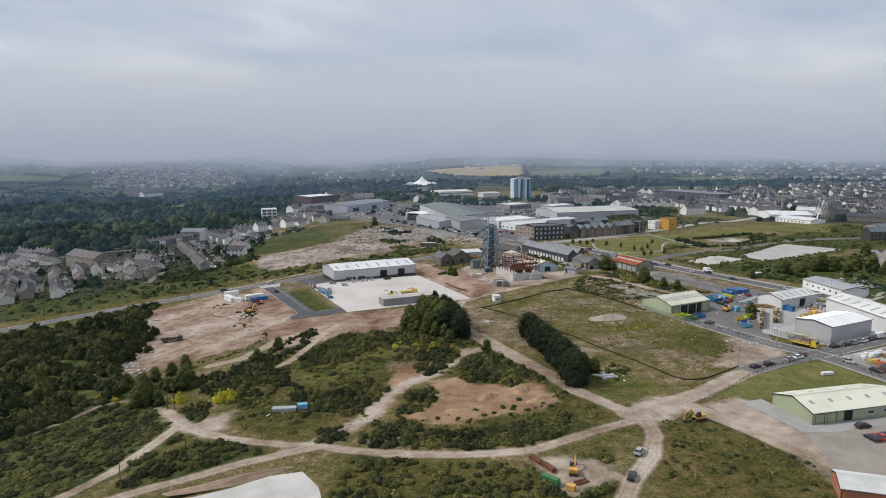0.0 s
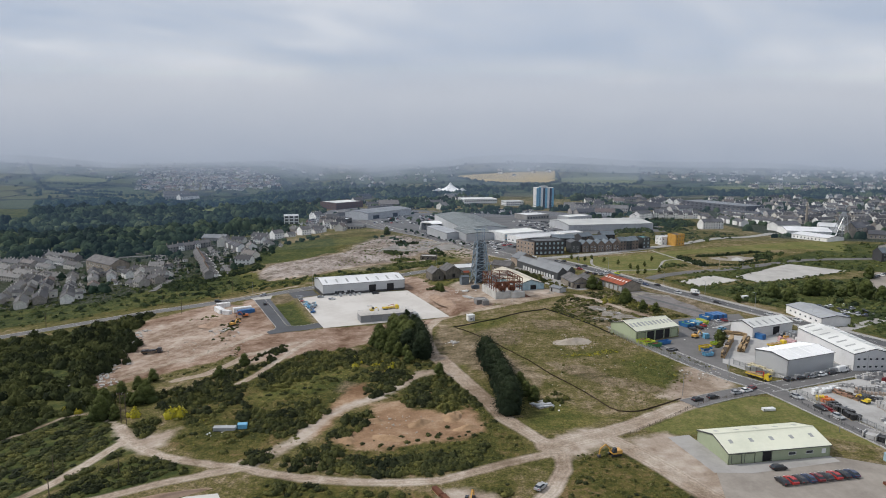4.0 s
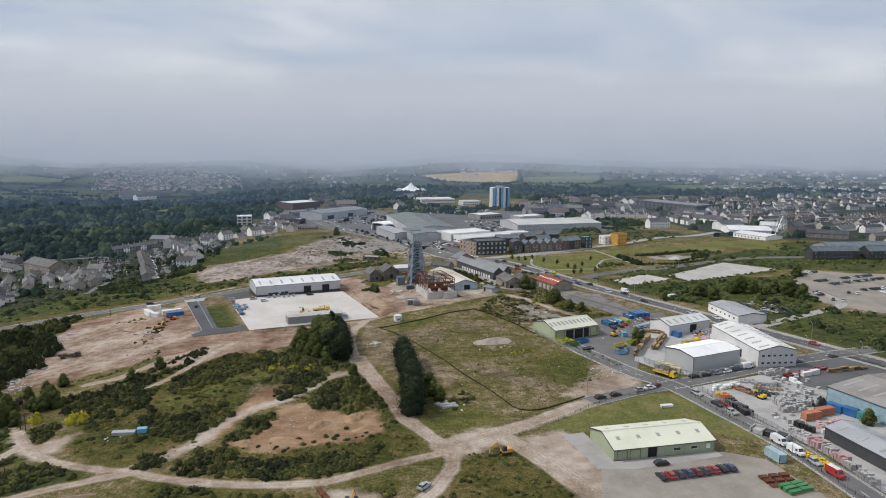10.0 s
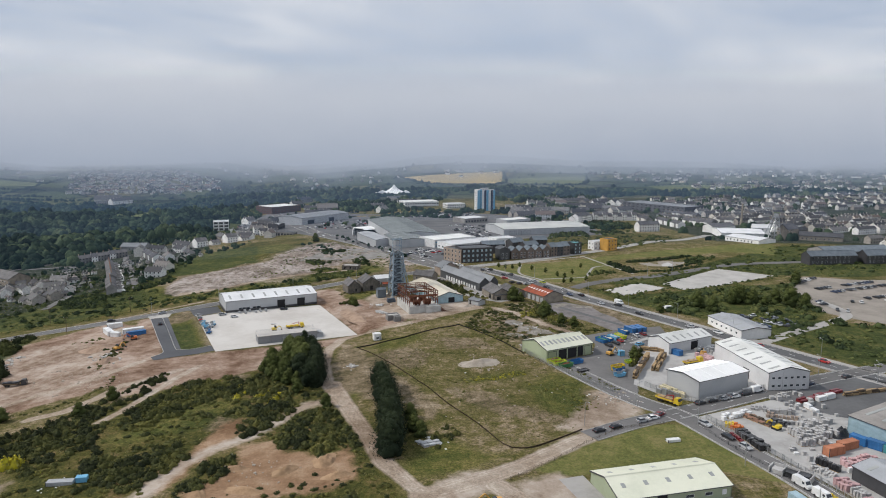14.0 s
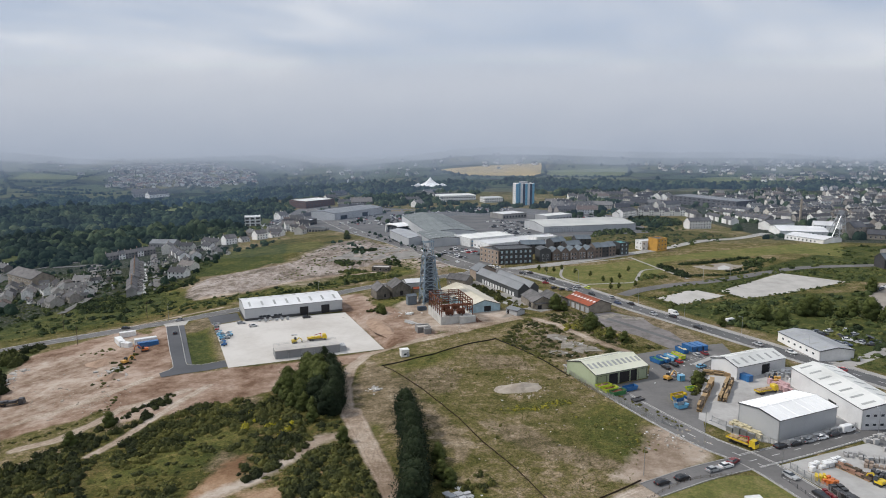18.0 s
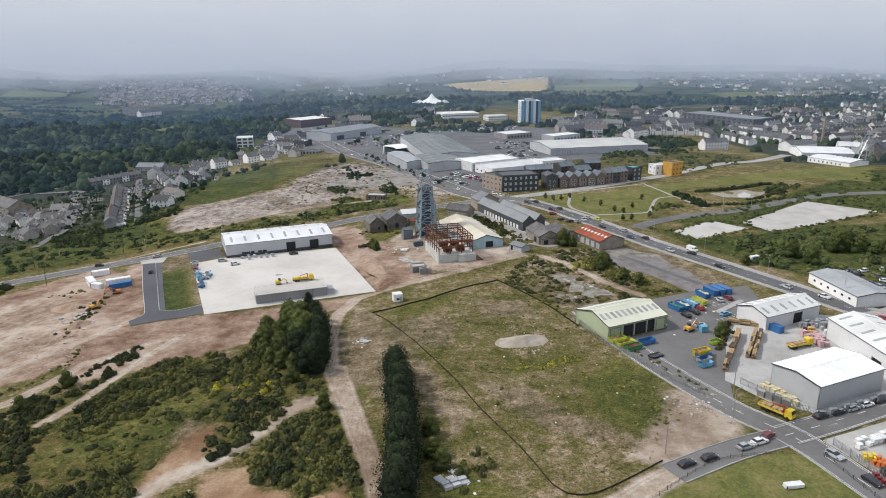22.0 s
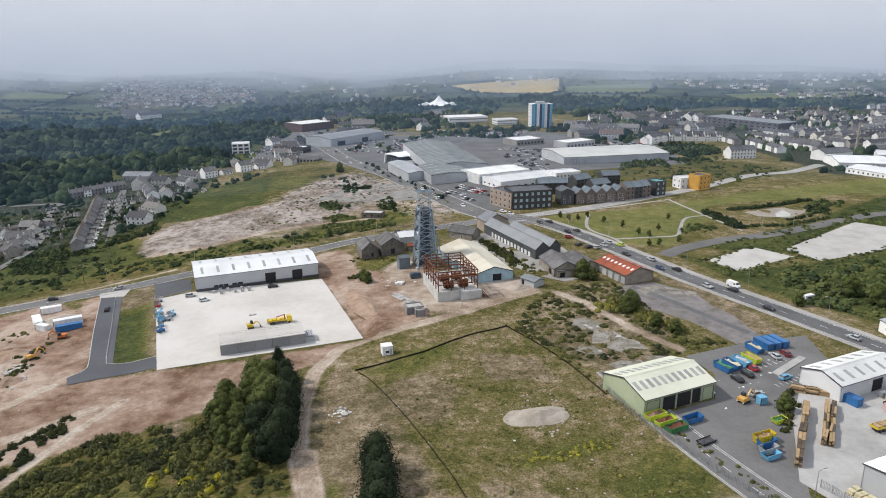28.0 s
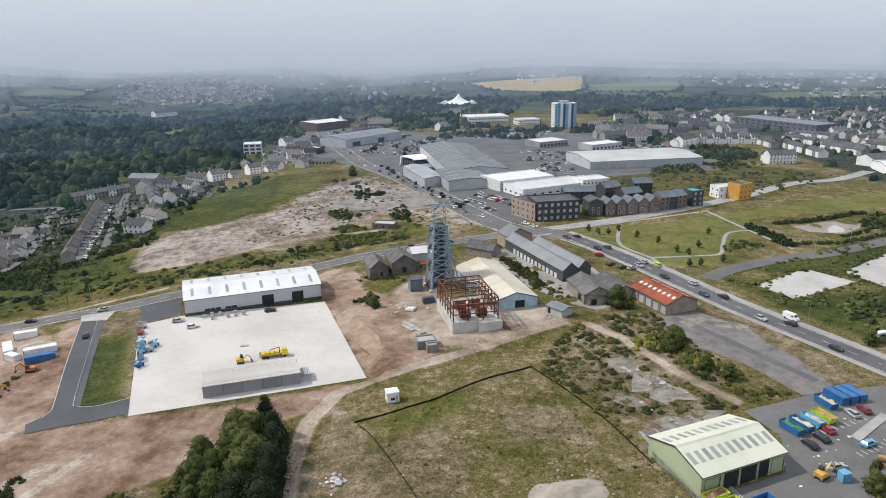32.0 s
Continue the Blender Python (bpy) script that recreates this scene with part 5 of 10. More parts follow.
# the builders yard
shed("fabric_hall", "white fabric-roofed storage hall with pale sheet walls", "hall", (157.8, 247.4), (180.5, 258.2), 15.0, 6.7, 1.1, "pale_sheet", "fabric", ribs=8)
shed("white_shed", "white metal workshop with a dark door", "shed", (166.5, 299.5), (189.5, 311.0), 12.5, 4.8, 1.9, "white_sheet", "pale_roof", doors=[(13, 17, 0, 3.8, "dark_opening")], lights=6)
shed("office_hall", "long white metal works with two rows of office windows", "works", (183.5, 294.0), (186.8, 255.5), 16.0, 6.8, 1.9, "white_sheet", "pale_roof",
     doors=[(22, 26, 0, 3.6, "dark_opening")], lights=7, end_glazing=[(1.2 + 2.4 * i, 2.6 + 2.4 * i, z, z + 1.0) for i in range(6) for z in (1.2, 4.2)])
shed("grey_workshop", "long pale rendered workshop with a grey felt roof", "workshop", (203.4, 347.5), (207.4, 320.0), 15.0, 4.2, 1.2, "render_white", "mid_roof", lights=5, glazing=[(3 + 4 * i, 4.4 + 4 * i, 1.6, 2.6, "glass") for i in range(6)])


# the flat-roofed grey unit on the pad, with a railed roof
def railed_unit():
    p, q = (-15.4, 337.2), (10.8, 347.6)
    L, D, h = math.dist(p, q), 7.5, 3.5
    t = thing("flat_unit", "long flat-roofed grey panel unit with a railed white roof", "outbuilding", p[0], p[1], heading(p, q), PAD_Z + 0.1)
    n = 5
    for i in range(n):
        a, b = L * i / n + 0.06, L * (i + 1) / n - 0.06
        part("wall_panel", Shape().box(a, 0, -0.6, b, 0.2, h), M["unit_panel"], t)
        part("wall_panel", Shape().box(a, D - 0.2, -0.6, b, D, h), M["unit_panel"], t)
    for x in (0, L - 0.2):
        part("end_wall", Shape().box(x, 0.2, -0.6, x + 0.2, D - 0.2, h), M["unit_panel"], t)
    part("roof_deck", Shape().box(-0.1, -0.1, h, L + 0.1, D + 0.1, h + 0.2), M["new_concrete"], t)
    for y in (0.15, D - 0.15):
        for i in range(14):
            x = 0.3 + (L - 0.6) * i / 13
            part("post", Shape().tube((x, y, h + 0.2), (x, y, h + 1.3), 0.04, sides=5), M["galvanised"], t)
        for z in (0.75, 1.28):
            part("rail", Shape().tube((0.3, y, h + z), (L - 0.3, y, h + z), 0.035, sides=5), M["galvanised"], t)
    part("parapet", Shape().box(L + 0.1, 1.0, -0.5, L + 3.2, D - 1.0, 1.6), M["grey_sheet"], t)
    for i in range(4):
        part("tank", Shape().tube((L + 0.6 + 0.75 * i, 1.2, 1.95), (L + 0.6 + 0.75 * i, D - 1.2, 1.95), 0.33), M["silver"], t)


railed_unit()


# the steel headframe
def headframe():
    t = thing("headframe", "tall blue-grey steel lattice mine headframe", "headframe", 47.5, 425.0, 20, 4.6)
    H, b0, b1 = 25.6, 4.4, 2.7
    lv = [0, 4.2, 8.2, 12.0, 15.6, 19.0, 22.4, H]
    half = [b0 + (b1 - b0) * z / H for z in lv]
    cor = [(-1, -1), (1, -1), (1, 1), (-1, 1)]
    for a, b in cor:
        part("leg", Shape().beam((a * b0, b * b0, -1), (a * b1, b * b1, H), 0.55), M["blue_steel"], t)
        part("footing", Shape().box(a * b0 - 0.9, b * b0 - 0.9, -1.5, a * b0 + 0.9, b * b0 + 0.9, 0.2), M["concrete"], t)
    for i in range(4):
        (a0, c0), (a1, c1) = cor[i], cor[(i + 1) % 4]
        for k, (z, w) in enumerate(zip(lv[1:], half[1:])):
            part("girt", Shape().beam((a0 * w, c0 * w, z), (a1 * w, c1 * w, z), 0.32), M["blue_steel"], t)
            z0, w0 = lv[k], half[k]
            part("brace", Shape().beam((a0 * w0, c0 * w0, z0), (a1 * w, c1 * w, z), 0.34), M["blue_steel"], t)
            part("brace", Shape().beam((a1 * w0, c1 * w0, z0), (a0 * w, c0 * w, z), 0.28), M["blue_steel"], t)
    for z in lv[2:]:
        w = b0 + (b1 - b0) * z / H - 0.3
        part("deck", Shape().box(-w, -w, z - 0.06, w, w * 0.2, z + 0.06), M["shaft_steel"], t)
    # the shaft guides inside
    s = Shape()
    for a in (-1.5, 0, 1.5):
        for b in (-1.4, 1.4):
            s.beam((a, b, 0), (a, b, H - 1), 0.3)
    for z in np.arange(1.5, H - 1, 2.9):
        s.box(-1.8, -1.6, z, 1.8, -1.4, z + 0.25).box(-1.8, 1.4, z, 1.8, 1.6, z + 0.25).box(-1.85, -1.5, z, -1.6, 1.5, z + 0.25).box(1.6, -1.5, z, 1.85, 1.5, z + 0.25)
    part("shaft_frame", s, M["shaft_steel"], t, "dark blue shaft guides")
    for z0, z1, w in ((4.4, 8.0, 2.1), (8.4, 11.8, 2.0), (12.2, 15.4, 1.9), (15.8, 18.8, 1.8), (19.2, 22.2, 1.7)):
        part("shaft_casing", Shape().box(-w, -1.3, z0, w, 1.35, z1), M["shaft_steel"], t, "dark blue sheeted shaft casing")
    part("hopper", Shape().box(-2.6, -1.2, 0, 1.4, 1.2, 4.2), M["shaft_steel"], t, "dark steel hopper at the shaft mouth")
    for z in (9.8, 13.9, 17.4, 20.6):
        w = b0 + (b1 - b0) * z / H
        part("girt", Shape().beam((-w, -w, z), (w, -w, z), 0.2), M["blue_steel"], t)
        part("girt", Shape().beam((-w, -w, z), (-w, w, z), 0.2), M["blue_steel"], t)
    for y in (-1.0, 1.0):
        s = Shape()
        n = 20
        for i in range(n):
            a, b = 2 * math.pi * i / n, 2 * math.pi * (i + 1) / n
            s.beam((0.3 + 2.1 * math.cos(a), y, H - 1.2 + 2.1 * math.sin(a)), (0.3 + 2.1 * math.cos(b), y, H - 1.2 + 2.1 * math.sin(b)), 0.25)
        for i in range(6):
            a = math.pi * i / 3
            s.beam((0.3, y, H - 1.2), (0.3 + 2.1 * math.cos(a), y, H - 1.2 + 2.1 * math.sin(a)), 0.12)
        part("sheave_wheel", s, M["charcoal"], t)
    # the raking back legs
    for y in (-2.6, 2.6):
        part("back_leg", Shape().beam((b1, y, H - 3), (7.8, y * 1.2, -1), 0.4), M["blue_steel"], t)
    for z, x in ((6, 6.8), (12, 5.7), (18, 4.6)):
        part("brace", Shape().beam((x, -2.9, z), (x, 2.9, z), 0.28), M["blue_steel"], t)
    # stairs up one side
    for i, (z0, z1) in enumerate(zip(lv[:-1], lv[1:])):
        s = Shape()
        w = b0 + (b1 - b0) * z1 / H + 0.6
        d = 1 if i % 2 else -1
        s.beam((-w, -2.2 * d, z0), (-w, 2.2 * d, z1), 0.7, 0.14)
        s.beam((-w - 0.35, -2.2 * d, z0 + 1), (-w - 0.35, 2.2 * d, z1 + 1), 0.06)
        part("stair", s, M["galvanised"], t)
    # the slender gantry on top
    for a, b, h in ((-2.3, -1.5, 8.6), (2.3, -1.5, 9.4), (2.3, 1.5, 8.6), (-2.3, 1.5, 8.6)):
        part("mast", Shape().beam((a, b, H), (a, b, H + h), 0.26), M["blue_steel"], t)
    for b in (-1.5, 1.5):
        part("crane_beam", Shape().beam((-3.6, b, H + 7.9), (3.0, b, H + 7.9), 0.36, 0.5), M["blue_steel"], t)
        part("brace", Shape().beam((-2.3, b, H + 0.3), (2.3, b, H + 4.2), 0.16), M["blue_steel"], t)
        part("brace", Shape().beam((-2.3, b, H + 4.2), (2.3, b, H + 4.2), 0.18), M["blue_steel"], t)
    for a in (-2.3, 2.3):
        part("brace", Shape().beam((a, -1.5, H + 4.2), (a, 1.5, H + 4.2), 0.18), M["blue_steel"], t)
        part("brace", Shape().beam((a, -1.5, H + 7.9), (a, 1.5, H + 7.9), 0.2), M["blue_steel"], t)
    s = Shape()
    for a, b, c, d in ((-2.9, -2.9, 2.9, -2.9), (2.9, -2.9, 2.9, 2.9), (2.9, 2.9, -2.9, 2.9), (-2.9, 2.9, -2.9, -2.9)):
        s.beam((a, b, H + 1.1), (c, d, H + 1.1), 0.08).beam((a, b, H + 0.55), (c, d, H + 0.55), 0.06).beam((a, b, H), (a, b, H + 1.1), 0.08)
    part("handrail", s, M["galvanised"], t)


headframe()


# the bare rusty frame of the winder house on its white plinth
def winder_frame():
    t = thing("winder_house", "bare rusty steel frame on a pale concrete plinth", "frame building", 55.2, 377.4, 17, 4.8)
    L, D, h, F = 16.5, 24.0, 3.9, 7.6
    s = cut_wall(Shape(), L, 0, 0.5, h, [])
    part("plinth_wall", s, M["pale_wall"], t)
    part("plinth_wall", Shape().box(0, 0.5, -1.5, 0.5, D, h), M["pale_wall"], t)
    part("plinth_wall", Shape().box(L - 0.5, 0.5, -1.5, L, D, h), M["pale_wall"], t)
    part("plinth_wall", Shape().box(0.5, D - 0.5, -1.5, L - 0.5, D, h), M["pale_wall"], t)
    part("plinth_block", Shape().box(9.0, -1.8, -1.5, L + 0.6, -0.02, h - 0.2), M["pale_wall"], t)
    part("floor", Shape().box(0.5, 0.5, -1.0, L - 0.5, D - 0.5, h - 0.5), M["concrete"], t)
    xs, ys = [0.4 + (L - 0.8) * i / 3 for i in range(4)], [0.4 + (D - 0.8) * i / 6 for i in range(7)]
    for i, x in enumerate(xs):
        for j, y in enumerate(ys):
            if i in (0, 3) or j in (0, 6):
                part("column", Shape().beam((x, y, h), (x, y, h + F), 0.32), M["rust"], t)
    for z in (h + 2.6, h + 5.2, h + F):
        for x in (xs[0], xs[-1]):
            part("rail_beam", Shape().beam((x, ys[0], z), (x, ys[-1], z), 0.26, 0.34), M["rust"], t)
        for y in (ys[0], ys[-1]):
            part("rail_beam", Shape().beam((xs[0], y, z), (xs[-1], y, z), 0.26, 0.34), M["rust"], t)
    for y in ys:
        part("truss", Shape().beam((xs[0], y, h + F), (xs[-1], y, h + F), 0.2, 0.3).beam((xs[0], y, h + F - 1), (xs[1], y, h + F), 0.14).beam((xs[-1], y, h + F - 1), (xs[2], y, h + F), 0.14), M["rust"], t)
    for x in xs[1:3]:
        part("purlin", Shape().beam((x, ys[0], h + F + 0.2), (x, ys[-1], h + F + 0.2), 0.16), M["rust"], t)
    part("crane_beam", Shape().box(xs[0], 2.0, h + 4.4, xs[-1], 2.9, h + 5.4), M["rust"], t)
    for k in range(6):
        x0, x1 = xs[0], xs[-1]
        y0, y1 = ys[k], ys[k + 1]
        for x in (x0, x1):
            part("brace", Shape().beam((x, y0, h), (x, y1, h + F), 0.12), M["rust"], t)
    for x, y in ((5, 4), (11, 4.5), (5.5, 12), (11, 13)):
        s = Shape()
        for k in range(4):
            s.tube((x - 1.5 + k, y, h + 1.3), (x - 0.9 + k, y, h + 1.3), 1.7 if k % 2 else 1.4, sides=16)
        part("winding_drum", s, M["rust"], t)
    for i in range(3):
        part("walkway", Shape().box(L + 1.0 + 0.9 * i, -3.4, 0.9, L + 1.3 + 0.9 * i, 5.5, 1.1), M["rust"], t)


winder_frame()

shed("barn", "cream-roofed pale blue metal barn with a dark door", "barn", (85.5, 402.5), (70.8, 444.5), 17.0, 3.4, 2.6, "pale_blue", "cream_roof", end_door=(5.2, 9.0, 0, 2.9))
shed("barn_annexe", "cream-roofed low annexe with a patched grey roof", "barn", (69.0, 420.0), (61.5, 440.5), 9.0, 3.3, 1.2, "pale_blue", "cream_roof")
shed("stone_house", "roofless-looking old stone mine house with slate gables", "house", (24.6, 441.5), (19.8, 454.0), 8.0, 4.4, 3.2, "dark_stone", "old_slate", end_door=(2.4, 3.6, 0.8, 2.6), over=0.1)
shed("stone_house", "dark old stone mine house with a slate gable", "house", (36.2, 446.5), (31.4, 459.5), 11.0, 4.4, 3.4, "dark_stone", "old_slate", end_door=(4.6, 6.4, 0, 2.6), over=0.1)
shed("white_store", "small white-roofed grey store", "store", (33.0, 459.5), (46.0, 464.0), 11.0, 4.0, 1.3, "grey_sheet", "white_sheet")
shed("red_hut", "little red-roofed hut beside the stone house", "hut", (38.0, 448.5), (41.5, 450.0), 3.2, 2.4, 0.8, "stone", "orange_roof")
shed("blue_hut", "small blue-grey sheeted hut below the headframe", "hut", (36.5, 420.5), (41.0, 422.2), 4.5, 5.0, 0.7, "blue_slate", "blue_slate")
shed("long_shed", "dark-clad long workshop with white doors and a grey roof", "workshop", (75.2, 474.6), (97.2, 428.2), 7.2, 5.0, 3.0, "dark_sheet", "roof_grey",
     doors=[(8.0 + 3.3 * i, 10.4 + 3.3 * i, 0.0, 2.6, "white") for i in range(12)])
shed("long_shed", "dark-clad parallel workshop with a grey roof", "workshop", (87.0, 467.0), (103.8, 431.4), 5.8, 5.2, 2.8, "dark_sheet", "roof_grey")
shed("brick_house", "tan brick hall with a grey slate roof", "house", (71.5, 484.0), (76.0, 474.6), 13.0, 6.0, 3.2, "tan_clad", "roof_grey")
shed("cottage", "old stone cottage with a brown slate roof and chimney", "house", (57.0, 468.0), (69.0, 461.0), 8.0, 3.6, 2.6, "stone", "old_slate", glazing=[(2, 3, 1, 2.2, "glass"), (7, 8, 1, 2.2, "glass")])
shed("tin_hut", "small pale-roofed hut beside the yard", "hut", (88.0, 396.2), (93.2, 390.4), 5.6, 2.6, 0.8, "grey_sheet", "roof_grey", doors=[(1, 2, 0, 2.1, "dark_opening")])
shed("old_works", "old grey stone works with a brown hipped roof", "works", (98.0, 420.5), (102.5, 403.0), 11.0, 3.8, 2.8, "stone", "old_slate", doors=[(12, 15, 0, 2.8, "dark_opening")])
shed("old_works", "low old stone works with a patched slate roof", "works", (108.5, 424.0), (114.0, 408.0), 9.0, 3.2, 2.0, "stone", "old_slate")
shed("lean_to", "flat rusty-roofed stone lean-to", "outbuilding", (104.0, 402.0), (112.0, 405.0), 6.0, 3.0, 0.5, "stone", "old_slate", doors=[(1, 3.2, 0, 2.2, "dark_opening")])
shed("red_works", "stone garage with a weathered orange-red roof and rooflights", "works", (120.8, 412.5), (129.8, 393.6), 13.5, 3.9, 2.6, "stone", "orange_roof",
     doors=[(1.2 + 4.1 * i, 4.2 + 4.1 * i, 0, 3.0, "grey_sheet") for i in range(5)], lights=8, light_mat="white", span=(0.5, 0.68))
block("pump_house", "small flat-roofed rendered pump house", "outbuilding", (44.5, 365.4), (50.5, 367.4), 5.0, 2.6, "village_wall", "concrete", 1, 1, (0.9, 0.9), (0,))
block("pump_house", "little flat-roofed concrete kiosk by the track", "outbuilding", (48.0, 362.6), (51.0, 363.6), 2.6, 2.5, "village_wall", "concrete", 1, 1, (0.5, 0.8), ())


def kiosk():
    t = thing("cabin", "white portable cabin with a dark window", "cabin", 39.4, 331.5, 20)
    W, D, h = 3.4, 3.0, 3.1
    for nm, s in (("wall", cut_wall(Shape(), W, 0, 0.08, h, [(1.0, 2.2, 0.9, 1.7)], base=0.15)), ("wall", Shape().box(0, D - 0.08, 0.15, W, D, h)), ("wall", Shape().box(0, 0.08, 0.15, 0.08, D - 0.08, h)), ("wall", Shape().box(W - 0.08, 0.08, 0.15, W, D - 0.08, h))):
        part(nm, s, M["white"], t)
    part("window", Shape().box(1.0, 0.03, 0.9, 2.2, 0.06, 1.7), M["glass"], t)
    part("roof", Shape().box(-0.1, -0.1, h, W + 0.1, D + 0.1, h + 0.12), M["white"], t)
    part("skid", Shape().box(0, 0.3, -0.3, W, 0.5, 0.15).box(0, D - 0.5, -0.3, W, D - 0.3, 0.15), M["charcoal"], t)
    part("door", Shape().box(2.4, -0.03, 0.2, 3.1, 0.0, 2.2), M["grey_sheet"], t)


kiosk()

# ---- the town ----
block("flats", "three-storey tan brick corner block", "apartments", (80.0, 541.0), (92.2, 524.6), 14, 9.6, "tan_clad", "dark_sheet", 3, 5, (1.3, 1.7), (0, 1, 3), frame="white")
block("flats", "three-storey charcoal corner block with white windows", "apartments", (93.0, 524.2), (116.5, 530.4), 17, 10.6, "charcoal", "dark_sheet", 3, 7, (1.5, 1.7), (0, 1), glass="pale_blue", frame="white")
block("white_hall", "long white two-storey hall with a blue window band", "works", (75.0, 606.0), (112.0, 628.0), 26, 6.6, "white", "pale_roof", 2, 12, (2.0, 1.1), (0,), glass="sky_blue")
block("white_hall", "low white flat-roofed unit", "works", (89.0, 585.0), (134.0, 611.0), 24, 5.0, "white", "white_sheet", 1, 9, (2.4, 1.2), (0, 3))
block("white_hall", "white office unit with a row of windows", "works", (128.0, 604.0), (146.0, 612.0), 14, 7.2, "white", "white_sheet", 2, 7, (1.3, 1.2), (0, 1))
shed("factory", "huge low grey factory roof with faint rooflights", "factory", (82.0, 662.0), (49.0, 788.0), 44, 6.5, 2.6, "grey_sheet", "seamed_roof", lights=0, ribs=20)
shed("factory", "grey sawtooth factory wing", "factory", (70.0, 622.0), (58.0, 664.0), 30, 5.5, 1.6, "grey_sheet", "seamed_roof", lights=4)
shed("factory", "grey works with dark sides by the road", "factory", (38.0, 640.0), (17.0, 690.0), 16, 5.5, 1.2, "grey_sheet", "mid_roof", doors=[(3 + 6.5 * i, 7 + 6.5 * i, 0, 4, "charcoal") for i in range(7)])
shed("superstore", "wide pale superstore with a long pale roof", "store", (146.0, 698.0), (238.0, 722.0), 52, 5.8, 2.0, "grey_sheet", "store_roof", doors=[(6 + 5 * i, 9 + 5 * i, 0, 4, "grey_sheet") for i in range(5)])
def showroom():
    t = thing("showroom", "dark glazed showroom under a white swooping canopy", "store", -9, 756, -58)
    part("canopy", Shape().prism([(-1.0, 0.3), (1.2, 8.2), (4, 9.4), (24, 10.2), (27, 8.6), (24, 9.4), (5, 8.4), (2.4, 7.2), (0.6, 0.3)], 20, 1, 0), M["fabric"], t, "white curved canopy")
    part("glazed_body", Shape().box(3, 1.5, -1.5, 28, 18, 7.0), M["glass"], t)
    part("plinth", Shape().box(2.6, 1.1, -1.6, 28.4, 18.4, 0.6), M["charcoal"], t)
    for i in range(9):
        part("mullion", Shape().box(3 + 3.1 * i, 1.3, 0.6, 3.2 + 3.1 * i, 1.46, 7.0), M["galvanised"], t)
    part("side_block", Shape().box(28.4, 2, -1.5, 46, 16, 5.2), M["mid_roof"], t)


showroom()
shed("retail_unit", "long grey retail shed with a glazed entrance", "store", (-86, 903), (-34, 976), 42, 8.5, 2.0, "grey_sheet", "roof_grey", doors=[(10, 22, 0, 5, "glass"), (50, 60, 0, 5, "glass")])
block("office_block", "dark brick office block by the road", "offices", (-158, 1072), (-122, 1114), 40, 10.5, "dark_brick", "pale_roof", 3, 9, (3.0, 1.6), (0, 3), glass="charcoal")
block("office_block", "white and dark glass office on the hillside", "offices", (-193, 885), (-175, 890), 18, 11.5, "white", "white_sheet", 3, 3, (4.6, 2.4), (0,), glass="charcoal")
block("drive_through", "small white-roofed drive-through with dark glass", "store", (-128, 868), (-108, 862), 16, 6.5, "charcoal", "white_sheet", 1, 6, (2.4, 2.6), (0, 1), parapet=0.7)
block("drive_through", "low dark glazed restaurant beside the car park", "store", (-101, 786), (-77, 780), 13, 4.6, "render_grey", "dark_sheet", 1, 7, (2.2, 2.4), (0, 1))
block("office_block", "low college building with a pale roof", "offices", (42, 1092), (95, 1108), 34, 9.0, "white", "pale_roof", 2, 14, (2.6, 1.6), (0, 3))
block("office_block", "low white flat-roofed college wing", "offices", (107, 1062), (134, 1072), 20, 6.8, "white", "white_sheet", 2, 8, (2.0, 1.4), (0, 3))
block("store", "flat-roofed store with roof panels", "store", (118, 846), (147, 864), 26, 5.2, "render_grey", "white_sheet", 1, 8, (2.2, 2.0), (0,))
block("store", "low grey store with a pale fascia", "store", (165, 818), (196, 839), 20, 5.4, "grey_sheet", "pale_roof", 1, 8, (2.2, 2.0), (0,))
block("cube_house", "small white cube-shaped house", "house", (207, 583), (217.5, 587), 9, 6.8, "white", "white_sheet", 2, 3, (1.2, 1.3), (0, 3))
block("cube_house", "black house with a turquoise side wall", "house", (184.5, 559.5), (191.5, 563), 9, 9.0, "dark_sheet", "teal", 3, 2, (1.2, 1.4), (0, 1), glass="pale_blue")
block("cube_house", "tall amber-yellow rendered house", "house", (217, 577), (226, 583), 9, 9.4, "amber", "dark_sheet", 3, 3, (1.2, 1.3), (0, 1))
# Dark panels in the window holes stand in for shade inside the open levels.
block("parking_deck", "grey multi-storey car deck with open dark levels", "car park", (372, 1052), (430, 958), 40, 11, "slate", "roof_grey", 3, 14, (3.4, 1.5), (0, 3), glass="dark_opening", frame="roof_grey")


